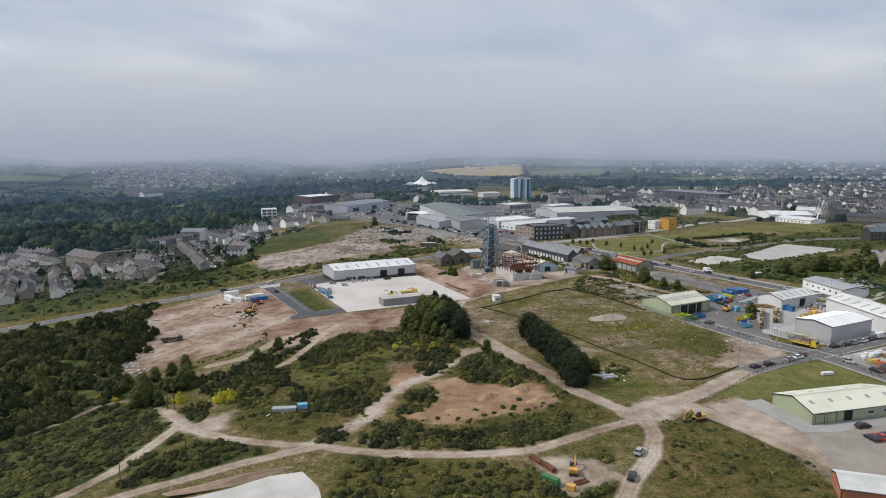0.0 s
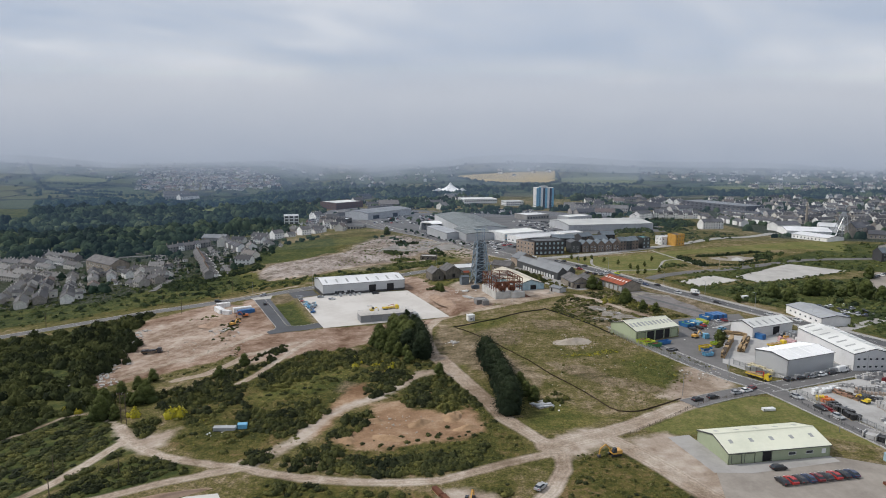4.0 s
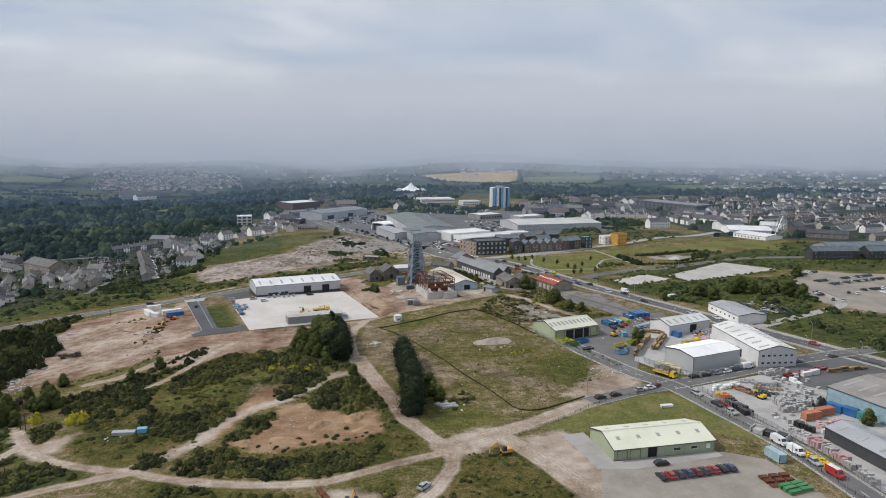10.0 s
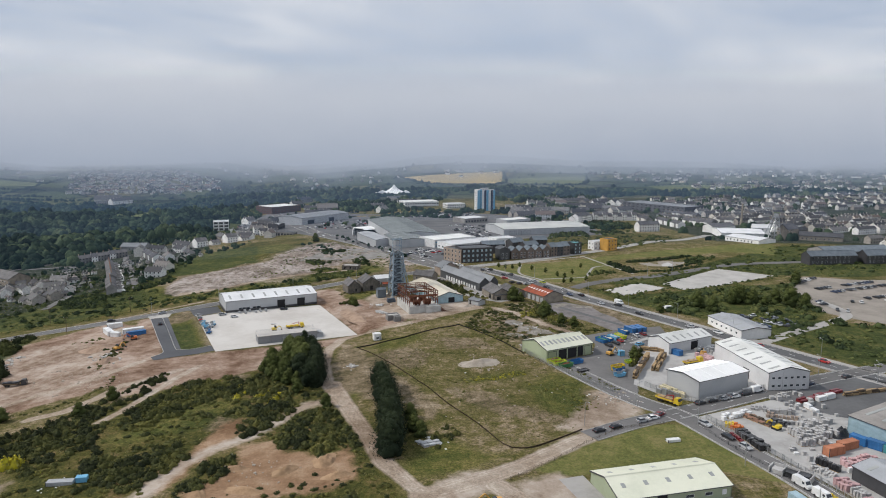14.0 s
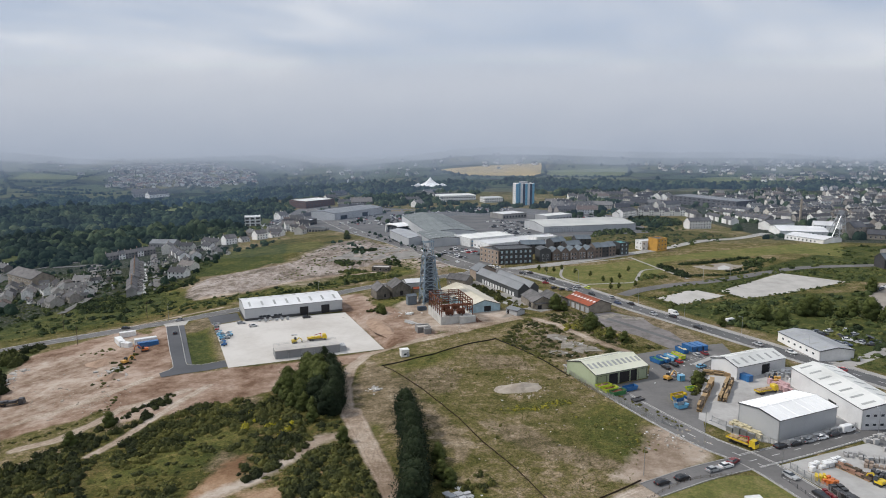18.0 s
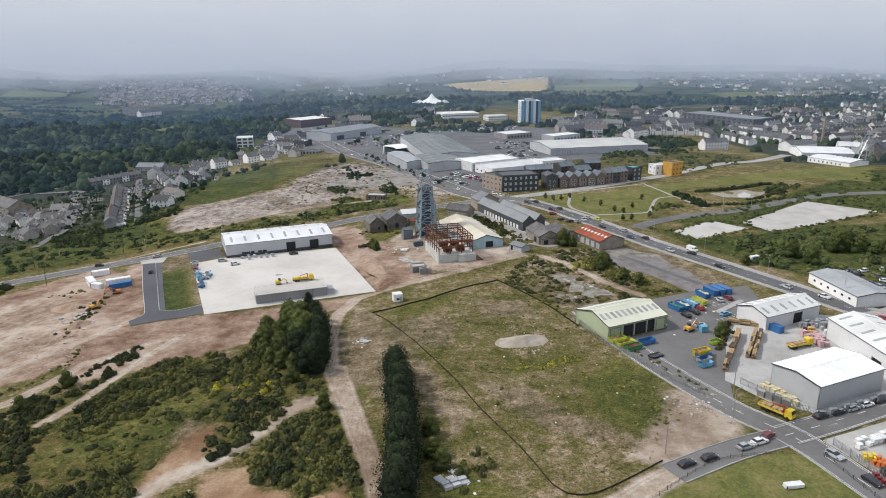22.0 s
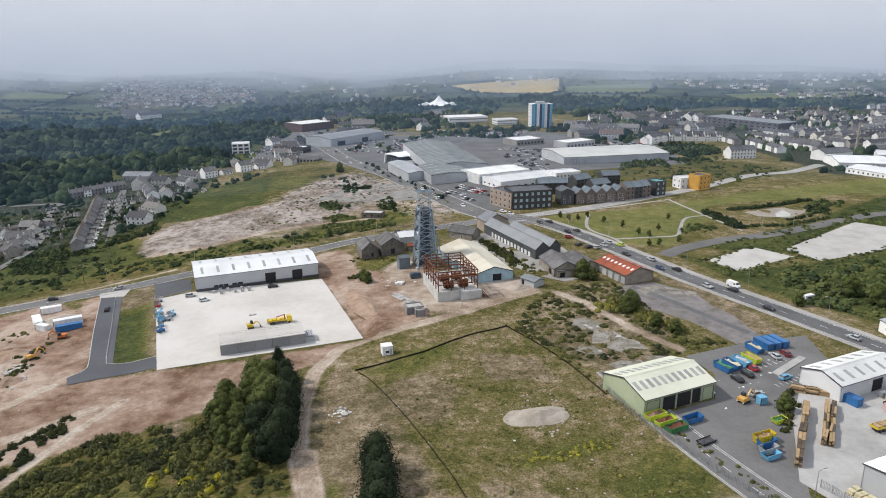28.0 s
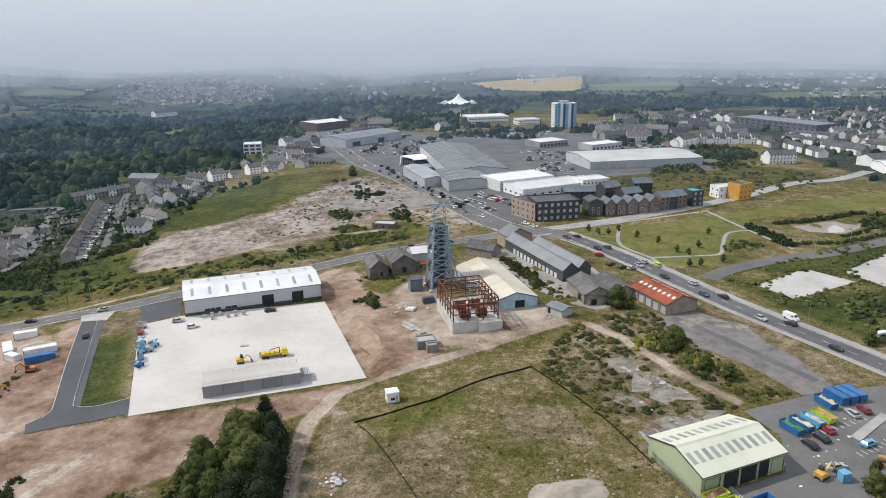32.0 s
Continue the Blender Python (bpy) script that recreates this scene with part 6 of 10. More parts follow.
def tower_block():
    p, q = (148.5, 1023.0), (178, 1029)
    L, D, h = 27.0, 16.0, 31.0
    t = thing("tower_block", "ten-storey tower block striped in blue and white", "tower block", p[0], p[1], heading(p, q), land(150, 1025) - 0.5)
    part("core", Shape().box(0.4, 0.4, -1, L - 0.4, D - 0.4, h), M["render_white"], t)
    n = 8
    for i in range(n):
        a, b = L * i / n, L * (i + 1) / n
        mat = M["sky_blue"] if i in (0, 1, 4, 7) else (M["white"] if i in (2, 5) else M["navy"])
        part("panel", Shape().box(a + 0.1, 0, -1, b - 0.1, 0.36, h + (1.2 if i in (1, 5) else 0)), mat, t)
        for s in range(10):
            if i in (1, 3, 6):
                part("window", Shape().box(a + 0.8, -0.05, s * 3.05 + 1.0, b - 0.8, -0.006, s * 3.05 + 2.3), M["glass"], t)
    for x in (0, L - 0.36):
        part("side_panel", Shape().box(x, 0.4, -1, x + 0.36, D, h), M["white"], t)
        for s in range(10):
            for y in (3, 8, 13):
                part("window", Shape().box(x - 0.05 if x == 0 else x + 0.365, y - 0.9, s * 3.05 + 1.0, x - 0.006 if x == 0 else x + 0.41, y + 0.9, s * 3.05 + 2.3), M["glass"], t)
    part("plant_room", Shape().box(8, 4, h, 18, 12, h + 2.6), M["grey_sheet"], t)


tower_block()


def tent():
    t = thing("tensile_tent", "white peaked tensile-roofed leisure hall", "hall", 16.5, 1379.8, 0)
    s = Shape()
    n, rings = 24, 8
    k = 0
    for j in range(rings + 1):
        u = j / rings
        r = 1.2 + 33 * u ** 1.3
        z = 15 * (1 - u) ** 2.2 + 4.5
        for i in range(n):
            a = 2 * math.pi * i / n
            w = 1 + 0.10 * math.cos(6 * a) * u
            s.v.append((r * w * math.cos(a), r * 0.62 * w * math.sin(a), z - (1.2 * abs(math.sin(3 * a)) * u)))
    for j in range(rings):
        for i in range(n):
            a, b = j * n + i, j * n + (i + 1) % n
            s.f.append((a, a + n, b + n, b))
    part("canopy", s, M["fabric"], t)
    part("mast", Shape().tube((0, 0, -8), (0, 0, 21), 0.6, 0.3), M["white"], t)
    part("hall_body", Shape().box(-26, -14, -8, 26, 16, 4.2), M["render_grey"], t)
    for sx in (-1, 1):
        part("side_peak", Shape().prism([(sx * 15, 4.5), (sx * 33, 4.0), (sx * 23, 8.5)] if sx > 0 else [(-33, 4.0), (-15, 4.5), (-23, 8.5)], 16, 1, -8), M["fabric"], t)


tent()


# ---- houses ----
def house_form(name, label, wide, deep, eave, rise, wall, roof, bays=2, floors=2, chimney=True, near=True):
    """A gabled house, built once out of sight of its copies' places; x along the ridge, front at y = 0."""
    t = new(name)
    tagged(t, label, "house")
    s = Shape().box(0, 0, -2.5, wide, 0.25, eave).box(0, deep - 0.25, -2.5, wide, deep, eave)
    for x in (0, wide - 0.25):
        s.box(x, 0.25, -2.5, x + 0.25, deep - 0.25, eave)
        s.prism([(0.25, eave), (deep - 0.25, eave), (deep / 2, eave + rise - 0.1)], 0.25, 0, x)
    part("wall", s, M[wall], t)
    k = rise / (deep / 2)
    s = Shape()
    for side in (0, 1):
        ya, yb = (-0.3, deep / 2) if side == 0 else (deep + 0.3, deep / 2)
        za, zb = eave - 0.3 * k, eave + rise
        i = len(s.v)
        s.v += [(x, y, z + dz) for dz in (0, 0.14) for x, y, z in ((-0.15, ya, za), (wide + 0.15, ya, za), (wide + 0.15, yb, zb), (-0.15, yb, zb))]
        s.f += [tuple(i + j for j in r) for r in ((3, 2, 1, 0), (4, 5, 6, 7), (0, 1, 5, 4), (1, 2, 6, 5), (2, 3, 7, 6), (3, 0, 4, 7))]
    part("roof", s, M[roof], t)
    if chimney:
        part("chimney", Shape().box(0.2, deep / 2 - 0.45, eave + rise - 0.8, 0.9, deep / 2 + 0.45, eave + rise + 1.2), M["stone"], t)
        if near:
            part("chimney_pot", Shape().tube((0.55, deep / 2 - 0.2, eave + rise + 1.2), (0.55, deep / 2 - 0.2, eave + rise + 1.55), 0.14, sides=6).tube((0.55, deep / 2 + 0.2, eave + rise + 1.2), (0.55, deep / 2 + 0.2, eave + rise + 1.55), 0.14, sides=6), M["terracotta"], t)
    if near:
        for f in range(floors):
            for i in range(bays):
                x = wide * (i + 0.5) / bays
                z = 0.9 + f * 2.6
                if f == 0 and i == 0:
                    part("door", Shape().box(x - 0.45, -0.05, 0, x + 0.45, -0.004, 2.05), M["charcoal"], t)
                    continue
                part("window", Shape().box(x - 0.5, -0.03, z, x + 0.5, -0.004, z + 1.25), M["glass"], t)
    return t


FORMS = {
    "stone": house_form("terraced_house", "grey stone terraced house with a slate roof and white back annexe", 5.2, 6.5, 4.7, 2.4, "village_wall", "old_slate"),
    "stone_back": house_form("terraced_house", "grey stone terraced house with a grey back annexe", 5.2, 6.5, 4.7, 2.4, "village_wall", "slate"),
    "stone_far": house_form("terraced_house", "grey rendered terraced house with a slate roof", 5.4, 8.0, 4.9, 2.5, "village_wall", "slate", near=False),
    "plain": house_form("terraced_house", "grey stone terraced house facing the lane", 5.4, 8.0, 4.9, 2.5, "village_wall", "old_slate"),
    "white": house_form("terraced_house", "white rendered terraced house with a slate roof", 5.6, 8.5, 5.2, 2.6, "render_white", "slate"),
    "white_far": house_form("terraced_house", "white rendered house with a dark slate roof", 6.0, 8.5, 5.2, 2.6, "render_white", "slate", near=False),
    "tall": house_form("town_house", "three-storey white town house with a dark roof", 6.0, 9.0, 7.6, 3.0, "render_white", "slate", floors=3, chimney=False),
    "dark": house_form("town_house", "three-storey dark clad town house with a grey roof", 6.2, 9.0, 7.4, 2.6, "charcoal", "blue_slate", floors=3, chimney=False),
    "brown": house_form("town_house", "brown clad town house with a grey roof", 6.2, 9.0, 7.6, 2.8, "house_brick", "blue_slate", floors=3, chimney=False),
    "bungalow": house_form("bungalow", "pale rendered bungalow with a grey roof", 9.0, 8.0, 2.7, 2.2, "render_white", "old_slate", floors=1, bays=3),
    "villa": house_form("villa", "large pale villa with a slate roof", 12.0, 10.0, 6.0, 3.4, "render_white", "old_slate", bays=4),
}
for key, paint, tall_, long_ in (("stone", "render_white", 3.4, 3.0), ("stone_back", "render_grey", 4.0, 3.6)):
    t = FORMS[key]
    part("annexe", Shape().box(0.3, 6.5, -2.5, 3.0, 6.5 + long_, tall_ - 0.5), M[paint], t, "lean-to at the back")
    part("annexe_roof", Shape().prism([(6.5, tall_ + 0.3), (6.8 + long_, tall_ - 0.5), (6.8 + long_, tall_ - 0.38), (6.5, tall_ + 0.42)], 3.0, 0, 0.15), M["old_slate"], t)
    part("yard_wall", Shape().box(4.95, 6.5, -2.5, 5.15, 12.0, 1.5).box(0, 11.8, -2.5, 4.95, 12.0, 1.6), M["village_wall"], t)
    part("yard_shed", Shape().box(3.3, 9.8, -2.5, 4.9, 11.7, 2.0), M[paint], t)
used = set()


def put_house(form, x, y, turn, group=""):
    z = land_fast(x, y)
    if form not in used:
        used.add(form)
        ob = FORMS[form]
        ob.matrix_basis = pose(x, y, z, 0, 0, turn)
    else:
        ob = copy_thing(FORMS[form], pose(x, y, z, 0, 0, turn))
    if group:
        tagged(ob, group=group)
    return ob


def terrace(forms, p, q, step, group="", set_back=0.0, gap=0.0):
    """Houses side by side along a line from p to q, their fronts to the right of it."""
    L, a = math.dist(p, q), math.radians(heading(p, q))
    n = int(L / step)
    for i in range(n):
        d = i * step
        x, y = p[0] + math.cos(a) * d, p[1] + math.sin(a) * d
        put_house(forms[i % len(forms)], x, y, math.degrees(a) + rng.normal(0, 0.4), group)


terrace(["stone", "stone_back", "stone"], (-216, 633), (-169.5, 531), 5.2, "long stone terrace")
terrace(["stone_back", "stone", "stone"], (-170.2, 529), (-149.4, 483.5), 5.2, "lower stone terrace")
terrace(["plain", "plain", "white"], (-255, 668), (-218, 697), 5.4, "cross terrace")
terrace(["villa", "bungalow"], (-160, 714), (-112, 764), 17.0, "hillside villas")
terrace(["stone_far", "white_far", "stone_far"], (-203, 684), (-170, 624), 8.5, "village lane")
# the new terraces by the park
def gable_form(name, label, wall, front, roof, broad=6.2, deep=9.5, eave=6.4, rise=2.8):
    """A house with its gable to the street; x runs back from the street."""
    t = house_form(name, label, deep, broad, eave, rise, wall, roof, chimney=False, near=False)
    part("street_front", Shape().prism([(0.02, -2.4), (broad - 0.02, -2.4), (broad - 0.02, eave), (broad / 2, eave + rise - 0.25), (0.02, eave)], 0.12, 0, -0.13), M[front], t)
    for y in (broad * 0.3, broad * 0.7):
        for z in (0.7, 3.4):
            w = part("window", Shape().box(-0.18, y - 0.6, z, -0.135, y + 0.6, z + 1.6), M["white"], t, "white-framed window")
            part("pane", Shape().box(-0.2, y - 0.48, z + 0.12, -0.182, y + 0.48, z + 1.48), M["glass"], w)
    return t


FORMS["gable"] = gable_form("gabled_house", "dark brick house with a blue-grey gabled roof", "house_brick", "house_brick", "blue_slate")
FORMS["corner"] = gable_form("gabled_house", "tall black-clad corner house", "dark_sheet", "dark_sheet", "dark_sheet", 8.0, 11.0, 8.2, 1.6)


def gable_row(form, p, q, n, group):
    a = math.radians(heading(p, q))
    L = math.dist(p, q)
    for i in range(n):
        d = L * (i + 1) / n
        put_house(form, p[0] + math.cos(a) * d, p[1] + math.sin(a) * d, math.degrees(a) + 90, group)


gable_row("corner", (122, 535), (130, 536.5), 1, "new street")
gable_row("gable", (131, 537), (163, 546.5), 5, "new street")
terrace(["brown", "dark"], (164, 549), (184, 559), 6.2, "new street")
terrace(["dark"], (112, 566), (134, 569), 6.3, "back terrace")
terrace(["dark", "brown"], (138, 578), (154, 588), 6.3, "back terrace")
terrace(["dark"], (158, 594), (176, 598), 6.3, "back terrace")
terrace(["dark"], (146, 561), (162, 568), 6.3, "back terrace")
terrace(["tall"], (256, 848), (282, 880), 6.0, "white crescent")
terrace(["tall", "white_far"], (283, 882), (344, 874), 6.0, "white crescent")
terrace(["tall"], (292, 728), (317, 734), 6.0, "white gables")
terrace(["white_far"], (294, 752), (312, 730), 6.4, "white gables")
for row in (((349, 845), (348, 765)), ((376, 828), (390, 776)), ((396, 946), (425, 903)), ((420, 836), (432, 812)), ((300, 905), (352, 878)), ((372, 905), (402, 796)), ((335, 930), (337, 836)), ((252, 850), (296, 898))):
    terrace(["white_far", "stone_far", "white_far"], row[0], row[1], 6.4, "town rows")


def works(label, p, q, deep, eave, rise, wall, roof):
    shed("mill", label, "mill", p, q, deep, eave, rise, wall, roof, glazing=[(2 + 3.6 * i, 3.2 + 3.6 * i, z, z + 1.5, "glass") for i in range(int((math.dist(p, q) - 3) / 3.6)) for z in (1.2, 4.4, 7.6) if z < eave - 1.6], over=0.2)


works("big old stone mill with three rows of windows", (-290, 581), (-257, 558), 17, 10.6, 4.2, "stone", "old_slate")
works("brown stone engine house with tall gable", (406, 648), (421, 656), 11, 9.5, 4.5, "stone", "slate")
works("slate-roofed old stone workshops", (416, 645), (448, 629), 14, 4.5, 3.0, "stone", "slate")
works("white low works by the park", (346, 646), (363, 615), 24, 4.0, 1.5, "render_white", "white_sheet")
works("long white-roofed works hall behind the park", (352, 668), (392, 660), 40, 4.6, 2.0, "render_white", "white_sheet")
works("white gabled works hall", (364, 713), (392, 724), 15, 6.0, 3.0, "render_white", "slate")
works("grey-roofed arched hall in the village", (-250, 746), (-224, 745), 17, 4.5, 3.0, "render_grey", "roof_grey")
works("dark modern terrace with a slate roof", (346, 506), (384, 510), 10, 6.4, 3.2, "charcoal", "blue_slate")
works("dark modern terrace with a tall gable", (390, 508), (420, 512), 10, 6.4, 3.6, "charcoal", "blue_slate")
works("wide dark-roofed modern school hall", (372, 528), (430, 536), 22, 5.6, 3.0, "render_grey", "blue_slate")
part("mill_chimney", Shape().tube((424, 778, -2), (424, 778, 27), 1.6, 0.9, 12), M["stone"])
tagged(bpy.data.objects["mill_chimney"], "tall tapering stone chimney stack", "chimney")

works("white gabled stores beside the old headframe", (398, 700), (414, 694), 13, 6.5, 3.2, "render_white", "white_sheet")


def old_headframe(x, y, turn, high):
    t = thing("headframe", "pale grey steel headframe of the old mine works", "headframe", x, y, turn)
    cor = [(-1, -1), (1, -1), (1, 1), (-1, 1)]
    for a, b in cor:
        part("leg", Shape().beam((a * 4.5, b * 3.5, -1), (a * 2.0, b * 1.8, high), 0.5), M["galvanised"], t)
    for k in range(5):
        z0, z1 = high * k / 5, high * (k + 1) / 5
        w0, w1 = 4.5 - 2.5 * k / 5, 4.5 - 2.5 * (k + 1) / 5
        for (a, b), (c, d) in zip(cor, cor[1:] + cor[:1]):
            part("girt", Shape().beam((a * w1, b * w1 * 0.8, z1), (c * w1, d * w1 * 0.8, z1), 0.35), M["galvanised"], t)
            part("brace", Shape().beam((a * w0, b * w0 * 0.8, z0), (c * w1, d * w1 * 0.8, z1), 0.25), M["galvanised"], t)
    for a in (-1, 1):
        part("back_leg", Shape().beam((2.0, a * 1.8, high - 1), (13.0, a * 3.0, -1), 0.5), M["galvanised"], t)
        part("sheave_wheel", Shape().tube((0, a * 1.2 - 0.15, high + 1.6), (0, a * 1.2 + 0.15, high + 1.6), 1.9, sides=16), M["silver"], t)
    part("platform", Shape().box(-2.8, -2.6, high, 2.8, 2.6, high + 0.25), M["galvanised"], t)


old_headframe(396, 652, 200, 21)

# the rest of the town, far off: too many and too small to tell apart
def distant(name, label, places, tile_mat="far_slate"):
    """Many small gabled houses in one mesh: rows of x, y, turn, length, width, eaves, colour."""
    v, f, mi = [], [], []
    for x, y, turn, a, b, h, c in places:
        ca, sa = math.cos(math.radians(turn)), math.sin(math.radians(turn))
        z = land(x, y)
        k = len(v)
        r = h + b * 0.33
        for px_, py_, pz_ in ((0, 0, -3), (a, 0, -3), (a, b, -3), (0, b, -3), (0, 0, h), (a, 0, h), (a, b, h), (0, b, h), (0, b / 2, r), (a, b / 2, r),
                              (-0.3, -0.4, h - 0.1), (a + 0.3, -0.4, h - 0.1), (a + 0.3, b / 2, r + 0.2), (-0.3, b / 2, r + 0.2), (-0.3, b + 0.4, h - 0.1), (a + 0.3, b + 0.4, h - 0.1)):
            v.append((x + px_ * ca - py_ * sa, y + px_ * sa + py_ * ca, z + pz_))
        f += [tuple(k + i for i in q) for q in ((0, 1, 5, 4), (2, 3, 7, 6), (1, 2, 6, 9, 5), (3, 0, 4, 8, 7), (10, 11, 12, 13), (13, 12, 15, 14))]
        tile = 2 if (x * 7 + y * 3) % 5 > 2 else 4
        mi += [c, c, c, c, tile, tile]
        for u in np.arange(0.4, a, 6.2):
            k = len(v)
            for dz in (r - 0.6, r + 1.3):
                for du, dv in ((0, -0.4), (0.7, -0.4), (0.7, 0.4), (0, 0.4)):
                    v.append((x + (u + du) * ca - (b / 2 + dv) * sa, y + (u + du) * sa + (b / 2 + dv) * ca, z + dz))
            f += [tuple(k + i for i in q) for q in ((0, 1, 5, 4), (1, 2, 6, 5), (2, 3, 7, 6), (3, 0, 4, 7), (4, 5, 6, 7))]
            mi += [1] * 5
        n = max(1, int(a / 3))
        for i in range(n):
            u = a * (i + 0.5) / n
            for w in (1.0, 3.6) if h > 4.5 else (1.0,):
                k = len(v)
                for du, dz in ((-0.5, 0), (0.5, 0), (0.5, 1.2), (-0.5, 1.2)):
                    v.append((x + (u + du) * ca + 0.05 * sa, y + (u + du) * sa - 0.05 * ca, z + w + dz))
                f.append((k, k + 1, k + 2, k + 3))
                mi.append(3)
    me = bpy.data.meshes.new(name)
    me.from_pydata(v, [], f)
    for m in ("far_white", "far_stone", "far_slate", "glass", tile_mat):
        me.materials.append(M[m])
    me.polygons.foreach_set("material_index", mi)
    tagged(new(name, me), label, "houses", "", "stuff")


def homes(poly, count, cell, white=0.45, long=(7, 22), angle0=-60, depth=(7, 9)):
    xs, ys = [p[0] for p in poly], [p[1] for p in poly]
    out = []
    while len(out) < count:
        x, y = rng.uniform(min(xs), max(xs)), rng.uniform(min(ys), max(ys))
        if not inside(x, y, poly) or noise.noise((x / cell, y / cell, 5.0)) < -0.25:
            count -= 0.2
            continue
        a = round(noise.noise((x / (2 * cell), y / (2 * cell), 9.0)) * 4) * 24 + angle0 + rng.normal(0, 4)
        out.append((x, y, a, rng.uniform(*long), rng.uniform(*depth), rng.choice([2.8, 5.0, 5.4]), 0 if rng.uniform() < white else 1))
    return out


def rows(poly, turn, pitch, white, long=(12, 40), gap=(4, 16), skip=0.2):
    """Terraces in parallel streets across a district."""
    c, s_ = math.cos(math.radians(turn)), math.sin(math.radians(turn))
    u = [x * c + y * s_ for x, y in poly]
    w = [-x * s_ + y * c for x, y in poly]
    out = []
    b = min(w)
    while b < max(w):
        a = min(u) + rng.uniform(0, 20)
        pale = rng.uniform() < white
        while a < max(u):
            n = rng.uniform(*long)
            bend = 5 * math.sin(a / 70.0 + b)
            x, y = (a + n / 2) * c - (b + bend) * s_, (a + n / 2) * s_ + (b + bend) * c
            if inside(x, y, poly) and rng.uniform() > skip and line_distance(x, y, FAR_ROAD) > 16:
                out.append((a * c - (b + bend) * s_, a * s_ + (b + bend) * c, turn + 4 * math.cos(a / 70.0 + b), n, rng.uniform(6.5, 8.5), rng.choice([2.8, 5.0, 5.4]), 0 if pale != (rng.uniform() < 0.2) else 1))
            a += n + rng.uniform(*gap)
        b += pitch * rng.uniform(0.8, 1.2)
    return out


town = rows([(430, 715), (620, 640), (720, 800), (570, 990), (440, 970)], 25, 20, 0.7, (8, 30), (3, 12), 0.12)
town += rows([(620, 640), (1100, 620), (1400, 1100), (740, 1010)], 42, 21, 0.6, (7, 22), (3, 12), 0.15)
town += rows([(390, 1010), (700, 1000), (1150, 1120), (950, 1330), (460, 1180)], 8, 24, 0.6, (7, 20), (4, 16), 0.25)
hill_town = rows([(-734, 1640), (-790, 1780), (-880, 1960), (-600, 1970), (-420, 1800), (-400, 1680), (-480, 1630)], 12, 17, 0.7, (7, 13), (2, 8), 0.1)
town += rows([(-900, 1750), (-1500, 2000), (-1300, 2250), (-850, 2100)], 20, 70, 0.6, (8, 20), (20, 90), 0.5)
town += rows([(440, 560), (560, 470), (900, 560), (700, 640), (470, 640)], 12, 22, 0.5, (7, 22), (3, 12), 0.15)
town += homes([(180, 900), (330, 920), (430, 1150), (300, 1200), (190, 1080)], 60, 80, 0.6, (10, 30), 20, (8, 14))
town += homes([(700, 1350), (1500, 1500), (1500, 2000), (500, 1900)], 260, 150, 0.6, (6, 14))
town += homes([(-300, 1500), (400, 1900), (300, 2100), (-600, 2100)], 60, 150, 0.6, (6, 14))
town += homes([(-180, 1150), (-60, 1050), (40, 1040), (60, 1250), (-150, 1300)], 9, 60, 0.7, (12, 36), 15, (10, 18))
town += homes([(-140, 930), (-90, 900), (-60, 960), (0, 960), (60, 1000), (20, 1080), (-120, 1110)], 5, 60, 0.6, (10, 28), 20, (9, 16))
town += homes([(-186, 1022), (-143, 1045), (-110, 959), (-81, 821), (-94, 757), (-118, 768), (-150, 860)], 12, 60, 0.6, (8, 20), 20, (8, 14))
town += [(-589, 1440, 25, 52, 24, 9, 1), (-544, 1420, 55, 44, 16, 7, 0)]
hill_town = [(x + rng.normal(0, 3), y + rng.normal(0, 4), t_ + 90 * (rng.uniform() < 0.35) + rng.normal(0, 8), a, b, h, c) for x, y, t_, a, b, h, c in hill_town]
distant("hilltop_houses", "white and brown-roofed houses of the far hillside town", hill_town, "far_tile")
parked = []
for poly, turn, share in (([(95, 640), (140, 655), (165, 800), (95, 830)], 25, 0.5), ([(-75, 850), (30, 800), (25, 960), (-60, 960)], 25, 0.5), ([(165, 750), (250, 780), (250, 880), (170, 900)], 25, 0.55), ([(40, 562), (82, 542), (88, 560), (66, 612)], -55, 0.75),
                          ([(-150, 800), (-112, 790), (-104, 860), (-140, 900), (-172, 960), (-180, 900)], 20, 0.6), ([(0, 960), (120, 930), (150, 1000), (20, 1020)], 20, 0.6), ([(-150, 1010), (-110, 990), (-20, 1000), (-30, 1060), (-110, 1060)], 30, 0.45)):
    ca, sa = math.cos(math.radians(turn)), math.sin(math.radians(turn))
    us, ws = [x * ca + y * sa for x, y in poly], [-x * sa + y * ca for x, y in poly]
    for k, w in enumerate(np.arange(min(ws), max(ws), 8.4)):
        off = -1.6 if k % 2 else 1.6
        for u in np.arange(min(us), max(us), 2.6):
            x, y = u * ca - (w + off) * sa, u * sa + (w + off) * ca
            if area(x, y, poly) > 2 and rng.uniform() < share * (0.5 + noise.noise((x / 22.0, y / 22.0, 4.0)) * 1.6):
                parked.append((x, y, turn + 90 + rng.normal(0, 2)))
v, f, mi = [], [], []
